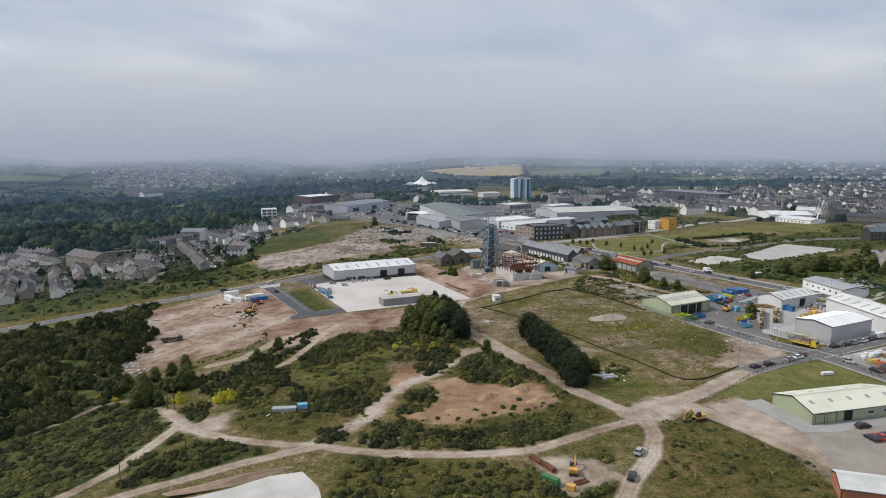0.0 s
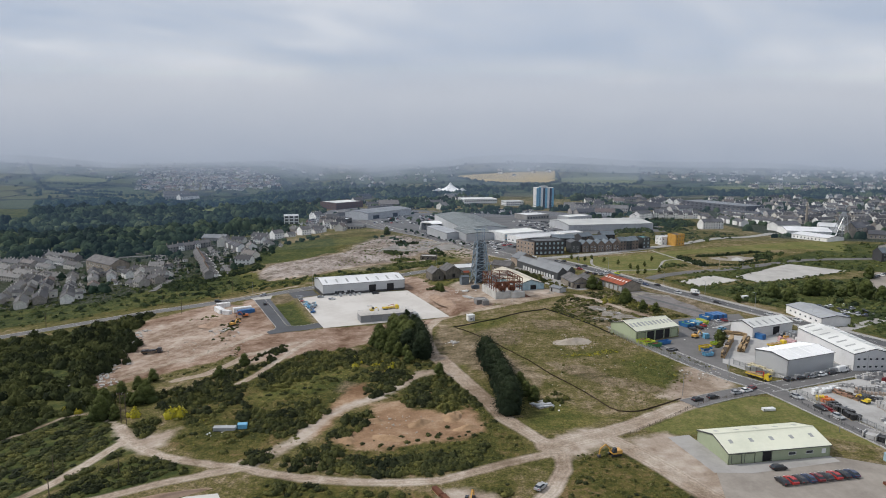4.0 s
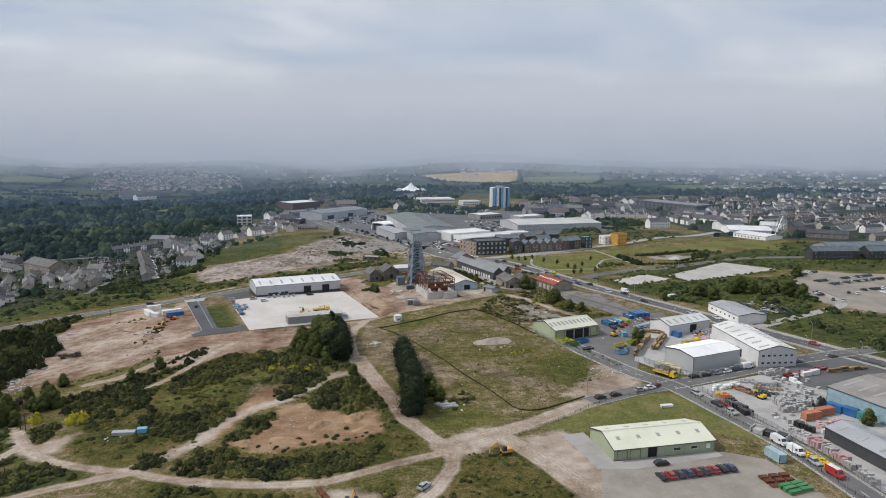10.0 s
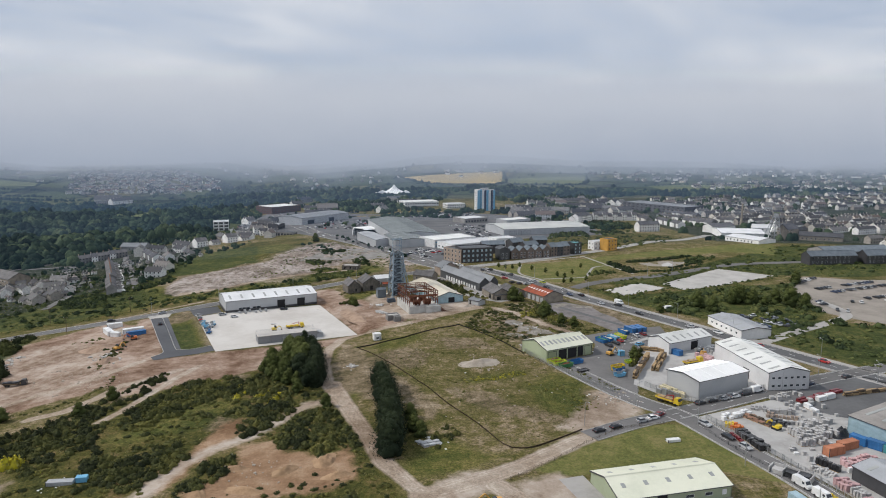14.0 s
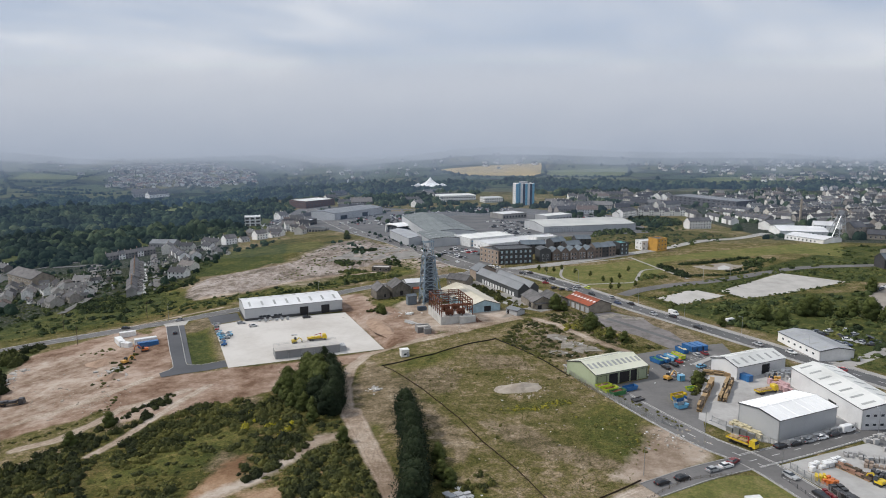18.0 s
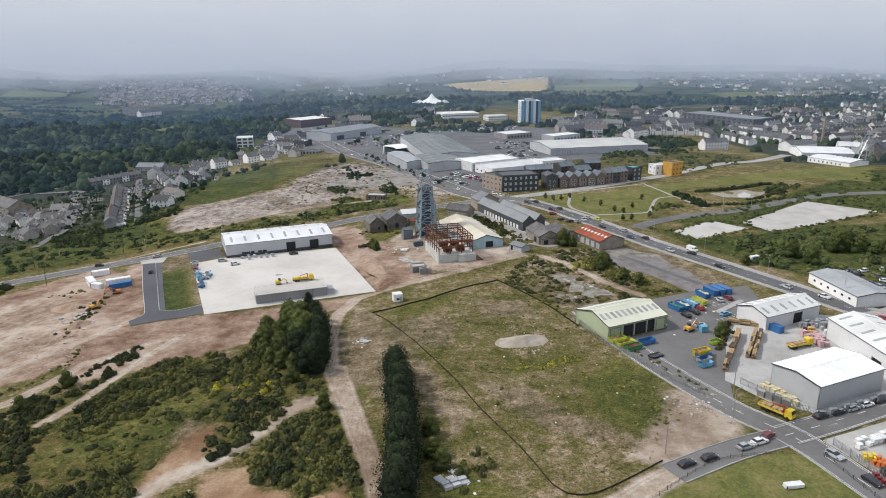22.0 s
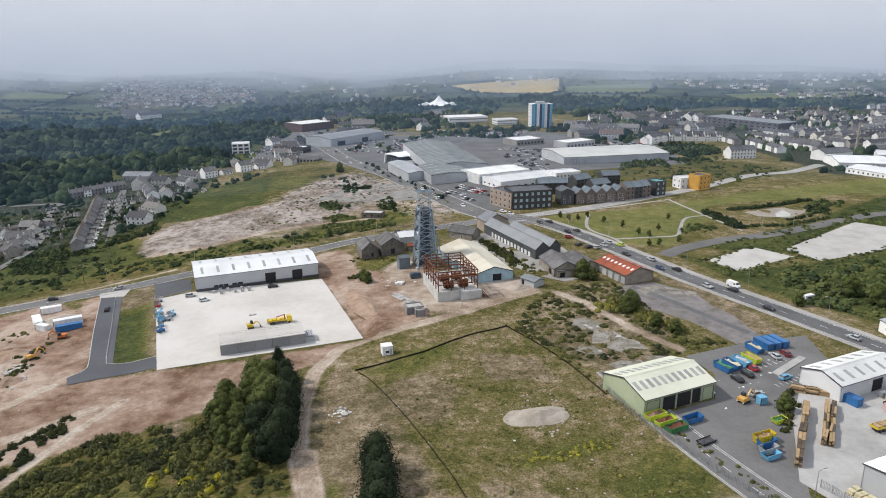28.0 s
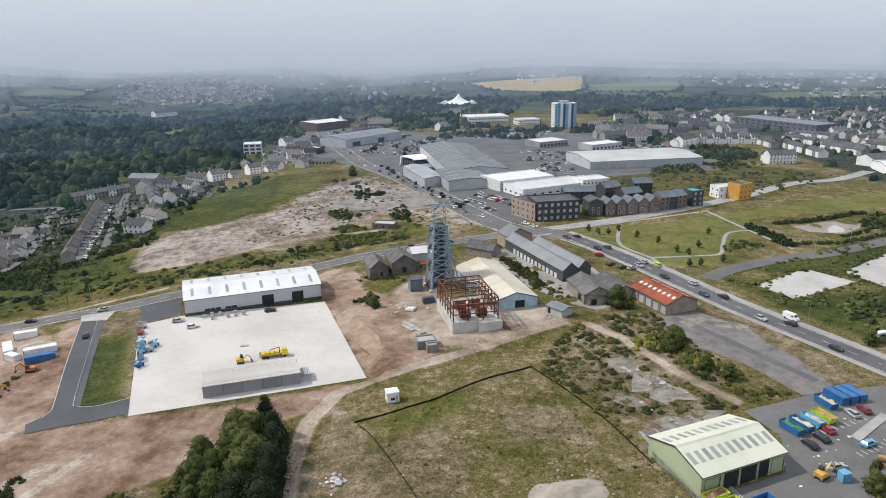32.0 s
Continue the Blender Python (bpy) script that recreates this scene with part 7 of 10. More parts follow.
for x, y, turn in parked:
    ca, sa = math.cos(math.radians(turn)), math.sin(math.radians(turn))
    z, c = land(x, y) + 0.1, int(rng.choice(5, p=(0.24, 0.26, 0.24, 0.2, 0.06)))
    for (x0, x1, w, z0, z1, tuck), m_ in (((-2.1, 2.1, 0.88, 0.2, 0.85, 0.1), c), ((-1.5, 0.9, 0.76, 0.85, 1.4, 0.45), 5)):
        k = len(v)
        for zz, e in ((z0, 0.0), (z1, tuck)):
            for dx, dy in ((x0 + e, -w), (x1 - e, -w), (x1 - e, w), (x0 + e, w)):
                v.append((x + dx * ca - dy * sa, y + dx * sa + dy * ca, z + zz))
        f += [tuple(k + i for i in q) for q in ((4, 5, 6, 7), (0, 1, 5, 4), (1, 2, 6, 5), (2, 3, 7, 6), (3, 0, 4, 7))]
        mi += [c if m_ != 5 else c] + [m_] * 4
me = bpy.data.meshes.new("parked_cars")
me.from_pydata(v, [], f)
for m_ in ("white", "silver", "black", "charcoal", "red", "glass"):
    me.materials.append(M[m_])
me.polygons.foreach_set("material_index", mi)
tagged(new("parked_cars", me), "rows of small parked cars in the retail car parks", "cars", "", "stuff")
distant("distant_houses", "crowded grey and white houses of the far town", town)
village = rows([(-460, 690), (-409, 708), (-356, 689), (-300, 585), (-300, 545), (-345, 540)], -28, 16, 0.1, (14, 34), (2, 8), 0.12)
village += rows([(-341, 540), (-310, 540), (-292, 566), (-246, 545), (-228, 510), (-240, 470), (-222, 446), (-250, 436), (-290, 446)], -66, 15, 0.2, (6, 22), (1.5, 9), 0.2)
village += rows([(-246, 545), (-213, 548), (-178, 490), (-200, 470), (-228, 510)], -40, 12, 0.4, (5, 12), (2, 8), 0.2)
village += [(x + 7, y + 5, t_ + 90, rng.uniform(3, 7), rng.uniform(3, 5), rng.uniform(2.2, 4.5), c) for x, y, t_, a, b, h, c in village if rng.uniform() < 0.5]
village += [(-201, 686, 105, 14, 10, 6.0, 0), (-203, 703, -8, 14, 8, 5.0, 1), (-190, 729, -27, 22, 9, 5.0, 1), (-147, 543, -8, 13, 9, 5.0, 0), (-153, 577, -28, 14, 9, 4.6, 0), (-160, 600, -60, 14, 8, 5.0, 1),
            (-150, 560, -30, 9, 8, 3.0, 0), (-221, 549, 6, 12, 9, 5.0, 1), (-208, 516, 22, 14, 9, 5.0, 1), (-195, 497, 0, 10, 8, 5.0, 0), (-168, 640, -60, 12, 8, 5.0, 0), (-150, 622, -70, 10, 8, 3.0, 1), (-176, 690, -30, 12, 8, 5.0, 0), (-160, 672, -60, 12, 8, 3.0, 1)]
yards = [(-262, 636), (-236, 650), (-188, 552), (-160, 500), (-178, 474), (-228, 560)]
for poly, count in ((yards, 26), ([(-300, 560), (-240, 540), (-200, 470), (-260, 440), (-300, 480)], 24), ([(-218, 668), (-180, 570), (-150, 505), (-140, 520), (-160, 590), (-190, 660)], 34), ([(-200, 700), (-160, 700), (-135, 640), (-150, 590), (-180, 640)], 14)):
    village += [(x, y, t_, rng.uniform(2, 4.5), rng.uniform(1.8, 3), rng.uniform(1.2, 2.2), int(rng.uniform() < 0.5)) for x, y, t_, *_ in homes(poly, count, 30, 0.5)]
village += homes([(-170, 760), (-110, 760), (-100, 800), (-150, 830)], 10, 40, 0.5)
distant("village_houses", "crowded grey village houses, sheds and yards", village)
for label, pts in (("narrow lane between the terraces", [(-221, 690), (-204, 650), (-182, 602), (-160, 554), (-136, 500)]), ("narrow village street", [(-300, 660), (-254, 649), (-247, 630), (-225, 584), (-213, 559), (-202, 544), (-187, 513), (-180, 492), (-178, 473), (-176, 455)]), ("valley road through the village", [(-360, 620), (-290, 680), (-228, 695), (-175, 735), (-120, 770)])):
    v, q = ribbon(pts, 2.6, 0.5)
    tagged(new("road_village", numpy_mesh("road_village", v, q, M["asphalt"])), label, "road", "", "structure")


# ---- vehicles ----
def wheels(t, wide, xs, r=0.32, width=0.22):
    for x in xs:
        for y in (-1, 1):
            part("wheel", Shape().tube((x, y * (wide / 2 - width), r), (x, y * wide / 2, r), r, sides=12), M["black"], t)


def hull(profile, wide, tuck=0.12):
    """A body drawn out of a side outline of (x, z), its upper edges tucked in."""
    top = max(z for _, z in profile)
    low = min(z for _, z in profile)
    s = Shape()
    n = len(profile)
    for y in (-1, 1):
        for x, z in profile:
            k = (z - low) / (top - low)
            s.v.append((x, y * (wide / 2 - tuck * k * k), z))
    s.f += [tuple(range(n)), tuple(2 * n - 1 - i for i in range(n))]
    s.f += [((i + 1) % n, i, n + i, n + (i + 1) % n) for i in range(n)]
    return s


def car_form(paint, label, long=4.3, near=True):
    t = tagged(new("car"), label, "car")
    k = long / 4.3
    body = [(-2.15, 0.35), (-2.15, 0.85), (-1.95, 0.95), (0.75, 0.95), (1.95, 0.80), (2.15, 0.62), (2.15, 0.3), (0, 0.24)]
    part("body", hull([(a * k, b) for a, b in body], 1.78, 0.08), M[paint], t)
    part("glass_band", hull([(-1.85 * k, 0.955), (-1.45 * k, 1.38), (0.15 * k, 1.40), (0.95 * k, 0.955)], 1.62, 0.2), M["glass"], t)
    part("roof_panel", hull([(-1.45 * k, 1.40), (-1.35 * k, 1.45), (0.05 * k, 1.46), (0.18 * k, 1.41)], 1.26, 0.05), M[paint], t)
    for y in (-0.6, 0.6) if near else ():
        part("headlight", Shape().box(2.1 * k, y - 0.2, 0.6, 2.17 * k, y + 0.2, 0.74), M["white"], t)
        part("tail_light", Shape().box(-2.17 * k, y - 0.2, 0.7, -2.13 * k, y + 0.2, 0.84), M["red"], t)
    if near:
        wheels(t, 1.76, (-1.32 * k, 1.35 * k))
    return t


def van_form(paint, label, roof=None):
    t = tagged(new("van"), label, "van")
    part("body", hull([(-2.7, 0.45), (-2.7, 2.2), (-2.55, 2.35), (1.3, 2.35), (1.55, 2.2), (-0.0 + 2.05, 1.35), (2.65, 1.1), (2.75, 0.5), (0, 0.38)], 1.95, 0.14), M[paint], t)
    part("windscreen", Shape().face((1.62, -0.75, 2.12), (2.06, -0.8, 1.4), (2.06, 0.8, 1.4), (1.62, 0.75, 2.12)), M["glass"], t)
    for y in (-0.955, 0.93):
        part("side_window", Shape().box(0.75, y, 1.35, 1.5, y + 0.025, 1.95), M["glass"], t)
    if roof:
        part("roof_panel", Shape().box(-2.4, -0.75, 2.352, 1.2, 0.75, 2.38), M[roof], t)
    wheels(t, 1.95, (-1.6, 1.75), 0.36)
    return t


LANES = {}
for paint, lab in (("black", "black"), ("red", "bright red"), ("silver", "silver"), ("navy", "dark blue"), ("maroon", "dark red"), ("white", "white"), ("sky_blue", "light blue"), ("charcoal", "dark grey"), ("lime", "yellow-green")):
    LANES[paint] = car_form(paint, lab + " hatchback car parked on the ground")
for paint, lab in (("black", "black"), ("red", "red"), ("silver", "silver"), ("navy", "dark blue"), ("white", "white"), ("charcoal", "dark grey")):
    LANES["far_" + paint] = car_form(paint, lab + " car in a car park", near=False)
LANES["van_white"] = van_form("white", "white panel van parked at the kerb")
LANES["van_red"] = van_form("red", "red panel van with a white roof", "white")
placed = set()


def stand(forms, key, x, y, turn, lift=0.1, group=""):
    """Puts a built form, or a copy of it, at a place."""
    m = pose(x, y, land_fast(x, y) + lift, 0, 0, turn)
    if (id(forms), key) in placed:
        ob = copy_thing(forms[key], m)
    else:
        placed.add((id(forms), key))
        ob = forms[key]
        ob.matrix_basis = m
    if group:
        tagged(ob, group=group)
    return ob


# the row before the long green shed
for i, paint in enumerate(("black", "red", "charcoal", "navy", "maroon", "charcoal", "red", "black", "navy")):
    stand(LANES, paint, 118.6 + 2.56 * i, 165.0 + 0.62 * i, 103 + rng.normal(0, 2), 0.12, "row before the green shed")
for paint, x, y, turn in (("black", 121.0, 172.6, 12), ("black", 116, 222.3, 28), ("black", 122, 224.8, 28), ("silver", 132, 229.4, 25), ("white", 136.3, 231.6, 25), ("maroon", 139.3, 234.2, 40),
                          ("black", 156.8, 243.6, 24), ("black", 161.8, 245.4, 24), ("silver", 166.8, 247.4, 24), ("white", 171.6, 249.5, 24), ("charcoal", 176.6, 251.8, 24),
                          ("silver", 151.2, 226.0, -62), ("black", 154.2, 216.0, -68), ("silver", 156.2, 209.0, -70), ("silver", 164.0, 173.2, -75), ("navy", 205, 260.5, 30), ("charcoal", 224, 268, 26),
                          ("black", 144, 312, 110), ("black", 148, 315, 112), ("red", 151, 319, 110), ("silver", 161, 327, 100), ("maroon", 165, 329, 100), ("sky_blue", 158, 313, 30), ("silver", 146, 303, 20), ("silver", 55.5, 159.5, 55), ("black", 50.0, 148.0, 65), ("white", 79, 190, 20)):
    if (x, y) != (79, 190):
        stand(LANES, paint, x, y, turn, 0.14)
for key, x, y, turn in (("van_white", 160.4, 186.0, -74), ("van_white", 162.0, 179.4, -75), ("van_red", 165.6, 166.0, -76), ("van_white", 182.0, 254.4, 24), ("van_white", 171.5, 391, -60)):
    stand(LANES, key, x, y, turn, 0.14)
# on the main roads
for paint, x, y, turn in (("black", -112, 403.6, 23), ("silver", -86, 410.2, 200), ("black", -77.5, 383, 112), ("red", 117, 463, 0), ("black", 120, 450, 40), ("charcoal", 124, 446, 40), ("silver", 128, 444.5, 40),
                          ("lime", 139.5, 449, 120), 
                          ("white", 87, 519, -30), ("white", 91, 513, -30), ("silver", 81, 507, 20), ("white", 64, 536, -70), ("black", 50, 563, 110), ("silver", 42, 588, -70), ("white", 36, 596, -66),
                          ("black", 30, 484, 20), ("silver", 34, 482, 20), ("black", 42, 489, 20), ("charcoal", 48, 488, 20), ("red", 226, 286, -60), ("white", 201, 330, -60), ("silver", 192, 341, 118), ("red", 210, 309, 118)):
    stand(LANES, paint, x, y, turn, 0.2)
for lane, seed in ((-3.0, 0), (3.0, 1)):
    line = curve(FAR_ROAD[2:7], 1.0)
    for i in range(8 + 9 * seed, len(line) - 2, 21):
        d = line[i + 1] - line[i]
        d /= np.hypot(*d)
        k = min(i + int(rng.integers(-5, 6)), len(line) - 1)
        x, y = line[k][0] - d[1] * lane, line[k][1] + d[0] * lane
        stand(LANES, "far_" + ("black", "silver", "white", "navy", "charcoal", "silver")[int(rng.integers(6))], x, y, math.degrees(math.atan2(d[1], d[0])) + (180 if lane > 0 else 0), 0.2, "cars on the far road")
for lane, seed in ((-2.4, 0), (2.4, 1)):
    line = curve(MAIN_EAST[1:8], 1.0)
    for i in range(6 + 7 * seed, len(line) - 14, 24):
        k = i + int(rng.integers(-6, 7))
        d = line[k + 1] - line[k]
        d /= np.hypot(*d)
        x, y = line[k][0] - d[1] * lane, line[k][1] + d[0] * lane
        stand(LANES, ("black", "silver", "charcoal", "navy", "black", "white")[int(rng.integers(6))], x, y, math.degrees(math.atan2(d[1], d[0])) + (180 if lane > 0 else 0), 0.2, "cars on the main road")
# the crowded car park and the retail car parks
paints = ("black", "silver", "white", "navy", "charcoal", "silver", "charcoal", "black")
for row, (p, q, n) in enumerate((((299, 440), (322, 458), 10), ((304, 424), (352, 444), 17), ((306, 414), (354, 434), 16), ((300, 392), (312, 386), 3), ((318, 398), (372, 416), 16), ((322, 390), (376, 408), 14), ((330, 374), (366, 396), 9), ((292, 366), (280, 374), 3), ((284, 384), (286, 394), 3))):
    for i in range(n):
        if rng.uniform() < 0.85:
            x, y = p[0] + (q[0] - p[0]) * i / n, p[1] + (q[1] - p[1]) * i / n
            stand(LANES, "far_" + paints[int(rng.integers(8))], x, y, heading(p, q) + 90 + rng.normal(0, 3), 0.12, "crowded car park")


def lorry(label, x, y, turn, bed, load, crane=False):
    t = thing("lorry", label, "lorry", x, y, turn)
    part("cab", hull([(2.6, 0.7), (2.6, 2.5), (2.8, 2.75), (4.2, 2.75), (4.5, 1.7), (4.55, 0.6)], 2.3, 0.1), M[bed], t)
    part("windscreen", Shape().face((4.26, -1.0, 2.6), (4.51, -1.05, 1.75), (4.51, 1.05, 1.75), (4.26, 1.0, 2.6)), M["glass"], t)
    part("chassis", Shape().box(-4.4, -0.5, 0.55, 4.2, 0.5, 0.9), M["black"], t)
    part("bed", Shape().box(-4.5, -1.2, 1.05, 2.3, 1.2, 1.2), M["timber"], t)
    for y0 in (-1.22, 1.16):
        part("side_board", Shape().box(-4.5, y0, 1.2, 2.3, y0 + 0.06, 1.65), M[bed], t)
    part("tail_board", Shape().box(-4.56, -1.2, 1.2, -4.5, 1.2, 1.65), M[bed], t)
    if load:
        for i in range(4):
            part("load", Shape().box(-4.0 + 1.5 * i, -0.9, 1.2, -2.8 + 1.5 * i, 0.9, 1.75 + 0.2 * (i % 2)), M[load], t)
    if crane:
        part("crane_arm", Shape().beam((1.9, 0, 1.2), (1.9, 0, 3.2), 0.3).beam((1.9, 0, 3.2), (-1.2, 0.3, 2.4), 0.22), M["red"], t)
    wheels(t, 2.3, (-3.2, -2.1, 3.4), 0.48, 0.3)


lorry("yellow flatbed lorry with a red crane arm at the kerb", 146.4, 245.6, -52, "yellow", "timber", True)
lorry("yellow flatbed lorry in the builders yard", 171.5, 286.5, 22, "yellow", "timber")
lorry("grey tipper lorry on the stripped ground", -107, 300, 10, "charcoal", "charcoal")


def digger(label, x, y, turn, paint="amber", scale=1.0):
    t = thing("excavator", label, "excavator", x, y, turn)
    k = scale
    for y0 in (-1.1, 0.6):
        part("track", hull([(-1.5 * k, 0.1), (-1.7 * k, 0.45), (-1.4 * k, 0.75), (1.4 * k, 0.75), (1.7 * k, 0.45), (1.5 * k, 0.1)], 0.5, 0).shift(0, y0 + 0.25, 0), M["black"], t)
    part("body", hull([(-1.7 * k, 0.8), (-1.8 * k, 1.7), (0.2 * k, 1.75), (1.2 * k, 1.3), (1.2 * k, 0.8)], 2.2, 0.1), M[paint], t)
    part("cab", hull([(0.0, 1.3), (0.1, 2.6), (1.0, 2.6), (1.3, 1.3)], 0.95, 0.06).shift(0, 0.6, 0), M["glass"], t)
    part("boom", Shape().beam((1.0, -0.2, 1.4), (3.0 * k, -0.2, 3.6 * k), 0.35).beam((3.0 * k, -0.2, 3.6 * k), (4.6 * k, -0.2, 2.6 * k), 0.3).beam((4.6 * k, -0.2, 2.6 * k), (5.0 * k, -0.2, 0.9), 0.26), M[paint], t)
    part("bucket", hull([(4.6 * k, 0.9), (4.7 * k, 0.2), (5.3 * k, 0.15), (5.4 * k, 0.7)], 0.9, 0).shift(0, -0.2, 0), M["charcoal"], t)


digger("orange tracked excavator in the recycling yard", 141.0, 299.4, 35, "amber", 0.9)
digger("orange excavator by the site cabins", -81, 357, 200, "orange", 0.9)
digger("old yellow excavator parked at the track junction", 78.5, 179.0, 200, "amber", 1.0)
digger("yellow excavator working beside rubble", -82, 340, 60, "amber", 0.9)
digger("yellow loader in the merchants yard", 172.4, 222.0, 120, "yellow", 0.7)
digger("yellow forklift loader near the white works", 181.0, 299.0, 80, "amber", 0.6)
digger("yellow loader beside stacked timber", 178.5, 296.0, 100, "amber", 0.6)
digger("small yellow drill rig in the clearing", 37.2, 151.3, 75, "amber", 0.9)


# ---- containers, skips and stacked goods ----
def skip(label, x, y, turn, paint, long=6.0, wide=2.4, high=2.0, fill="terracotta", slanted=True):
    t = thing("skip", label, "skip", x, y, turn)
    k = 0.5 if slanted else 0.0
    prof = [(-long / 2 + k, 0.2), (-long / 2, high), (long / 2, high), (long / 2 - k, 0.2)]
    for y0 in (-wide / 2, wide / 2 - 0.1):
        part("side", Shape().prism(prof, 0.1, 1, y0), M[paint], t)
        for i in range(5):
            x0 = -long / 2 + 0.6 + (long - 1.2) * i / 4
            part("rib", Shape().box(x0 - 0.06, y0 - (0.07 if y0 < 0 else -0.1), 0.3, x0 + 0.06, y0 + (0.0 if y0 < 0 else 0.17), high - 0.05), M[paint], t)
    for sgn in (-1, 1):
        part("end", Shape().face((sgn * (long / 2 - k), -wide / 2, 0.2), (sgn * (long / 2 - k), wide / 2, 0.2), (sgn * long / 2, wide / 2, high), (sgn * long / 2, -wide / 2, high)), M[paint], t)
    part("floor", Shape().box(-long / 2 + k, -wide / 2 + 0.1, 0.0, long / 2 - k, wide / 2 - 0.1, 0.3), M["charcoal"], t)
    if fill:
        s = Shape()
        cols, rows_ = 9, 5
        for i in range(cols):
            for j in range(rows_):
                s.v.append((-long / 2 + 0.4 + (long - 0.8) * i / (cols - 1), -wide / 2 + 0.12 + (wide - 0.24) * j / (rows_ - 1), high * rng.uniform(0.55, 0.98)))
        s.f = [(i * rows_ + j, (i + 1) * rows_ + j, (i + 1) * rows_ + j + 1, i * rows_ + j + 1) for i in range(cols - 1) for j in range(rows_ - 1)]
        part("load", s, M[fill], t)


def container(label, x, y, turn, paint, long=6.1, wide=2.4, high=2.5, z=0.0):
    t = thing("container", label, "container", x, y, turn, None if not z else land(x, y) + z)
    part("shell", Shape().box(-long / 2, -wide / 2, 0.12, long / 2, wide / 2, high), M[paint], t)
    n = int(long / 1.6)
    for i in range(n):
        a = -long / 2 + (i + 0.5) * long / n
        for y0 in (-wide / 2 - 0.04, wide / 2 + 0.001):
            part("rib", Shape().box(a - 0.16, y0, 0.25, a + 0.16, y0 + 0.039, high - 0.12), M[paint], t)
    part("door", Shape().box(long / 2 + 0.002, -wide / 2 + 0.08, 0.25, long / 2 + 0.05, -0.02, high - 0.12).box(long / 2 + 0.002, 0.02, 0.25, long / 2 + 0.05, wide / 2 - 0.08, high - 0.12), M[paint], t)
    part("corner_post", Shape().box(-long / 2 - 0.03, -wide / 2 - 0.05, 0, -long / 2 + 0.15, -wide / 2 + 0.1, high + 0.02).box(-long / 2 - 0.03, wide / 2 - 0.1, 0, -long / 2 + 0.15, wide / 2 + 0.05, high + 0.02), M["charcoal"], t)


for i in range(3):
    container("bright blue covered skip in the recycling yard", 160.6 + 2.7 * i, 335.0 + 0.9 * i, 112, "blue", 6.5, 2.3, 2.3)
skip("blue open skip filled with rubble", 156.6, 332.0, 112, "blue", 6.2, 2.4, 2.0, "cream")
skip("dark blue open skip with mixed waste", 142.5, 318.8, 118, "blue", 6.2, 2.4, 1.9, "dark_green")
skip("blue open skip full of plasterboard", 145.6, 320.6, 116, "blue", 6.2, 2.4, 1.9, "cream")
skip("pale blue open skip with scrap", 149.2, 322.6, 116, "sky_blue", 6.2, 2.4, 1.9, "silver")
skip("yellow-green open skip with waste timber", 152.8, 324.6, 116, "lime", 6.2, 2.4, 1.9, "timber")
skip("lime green skip with rusty scrap beside the shed", 119.0, 285.0, 28, "dark_green", 6.0, 2.4, 1.7, "rust")
skip("rust and green open skip by the shed", 117.0, 288.0, 28, "lime", 6.0, 2.4, 1.7, "rust")
skip("rusty brown open skip in the row by the shed", 115.2, 290.6, 28, "lime", 6.0, 2.4, 1.8, "brick")
skip("blue open skip before the green shed", 124.4, 289.4, 28, "blue", 5.5, 2.4, 1.6, None)
skip("flat black skip on the yard", 124.6, 279.5, 30, "black", 5.0, 2.3, 0.8, "charcoal")
for i, (paint, fl) in enumerate((("sky_blue", None), ("silver", None), ("blue", None))):
    skip("stack of blue and grey skips by the gate", 137.4 + 0.5 * i, 273.2 + 2.4 * i, 25, paint, 4.6, 2.3, 1.5 + 0.3 * i, fl)
skip("yellow open skip with timber by the gate", 138.6, 280.0, 25, "yellow", 5.6, 2.3, 2.4, "timber")
skip("yellow-green small skip by the hedge", 146.0, 289.0, 25, "lime", 4.0, 2.0, 1.4, "dark_green")
container("small blue site store in the recycling yard", 145.5, 298.8, 20, "sky_blue", 2.2, 2.0, 2.2)
container("blue store by the workshop door", 169.5, 299.0, -60, "blue", 4.5, 2.4, 2.4)
container("white site cabin on the stripped ground", -101.0, 374.5, -52, "white", 9.6, 3.0, 2.7)
container("white site cabin end on", -94.6, 367.6, -20, "white", 5.0, 2.6, 2.4)
container("long white site cabin", -87.0, 371.6, 32, "white", 10.0, 2.8, 2.6)
container("long blue container by the site cabins", -83.0, 365.2, 32, "blue", 9.0, 2.4, 2.4)
container("white container near the main road", -103.5, 388, 30, "white", 7.5, 2.6, 2.6)
container("blue tarpaulin-covered store among the scrub", -34.6, 204.0, 10, "sky_blue", 3.0, 2.0, 1.6)
container("grey junk-filled store among the scrub", -40.0, 203.0, 5, "silver", 7.0, 2.2, 1.2)
container("grey steel container beside the street", 154.6, 176.4, 104, "pale_blue", 6.1, 2.4, 2.5)
container("white sheeted store near the junction", 136.6, 214.6, 10, "white", 4.2, 1.6, 0.9)


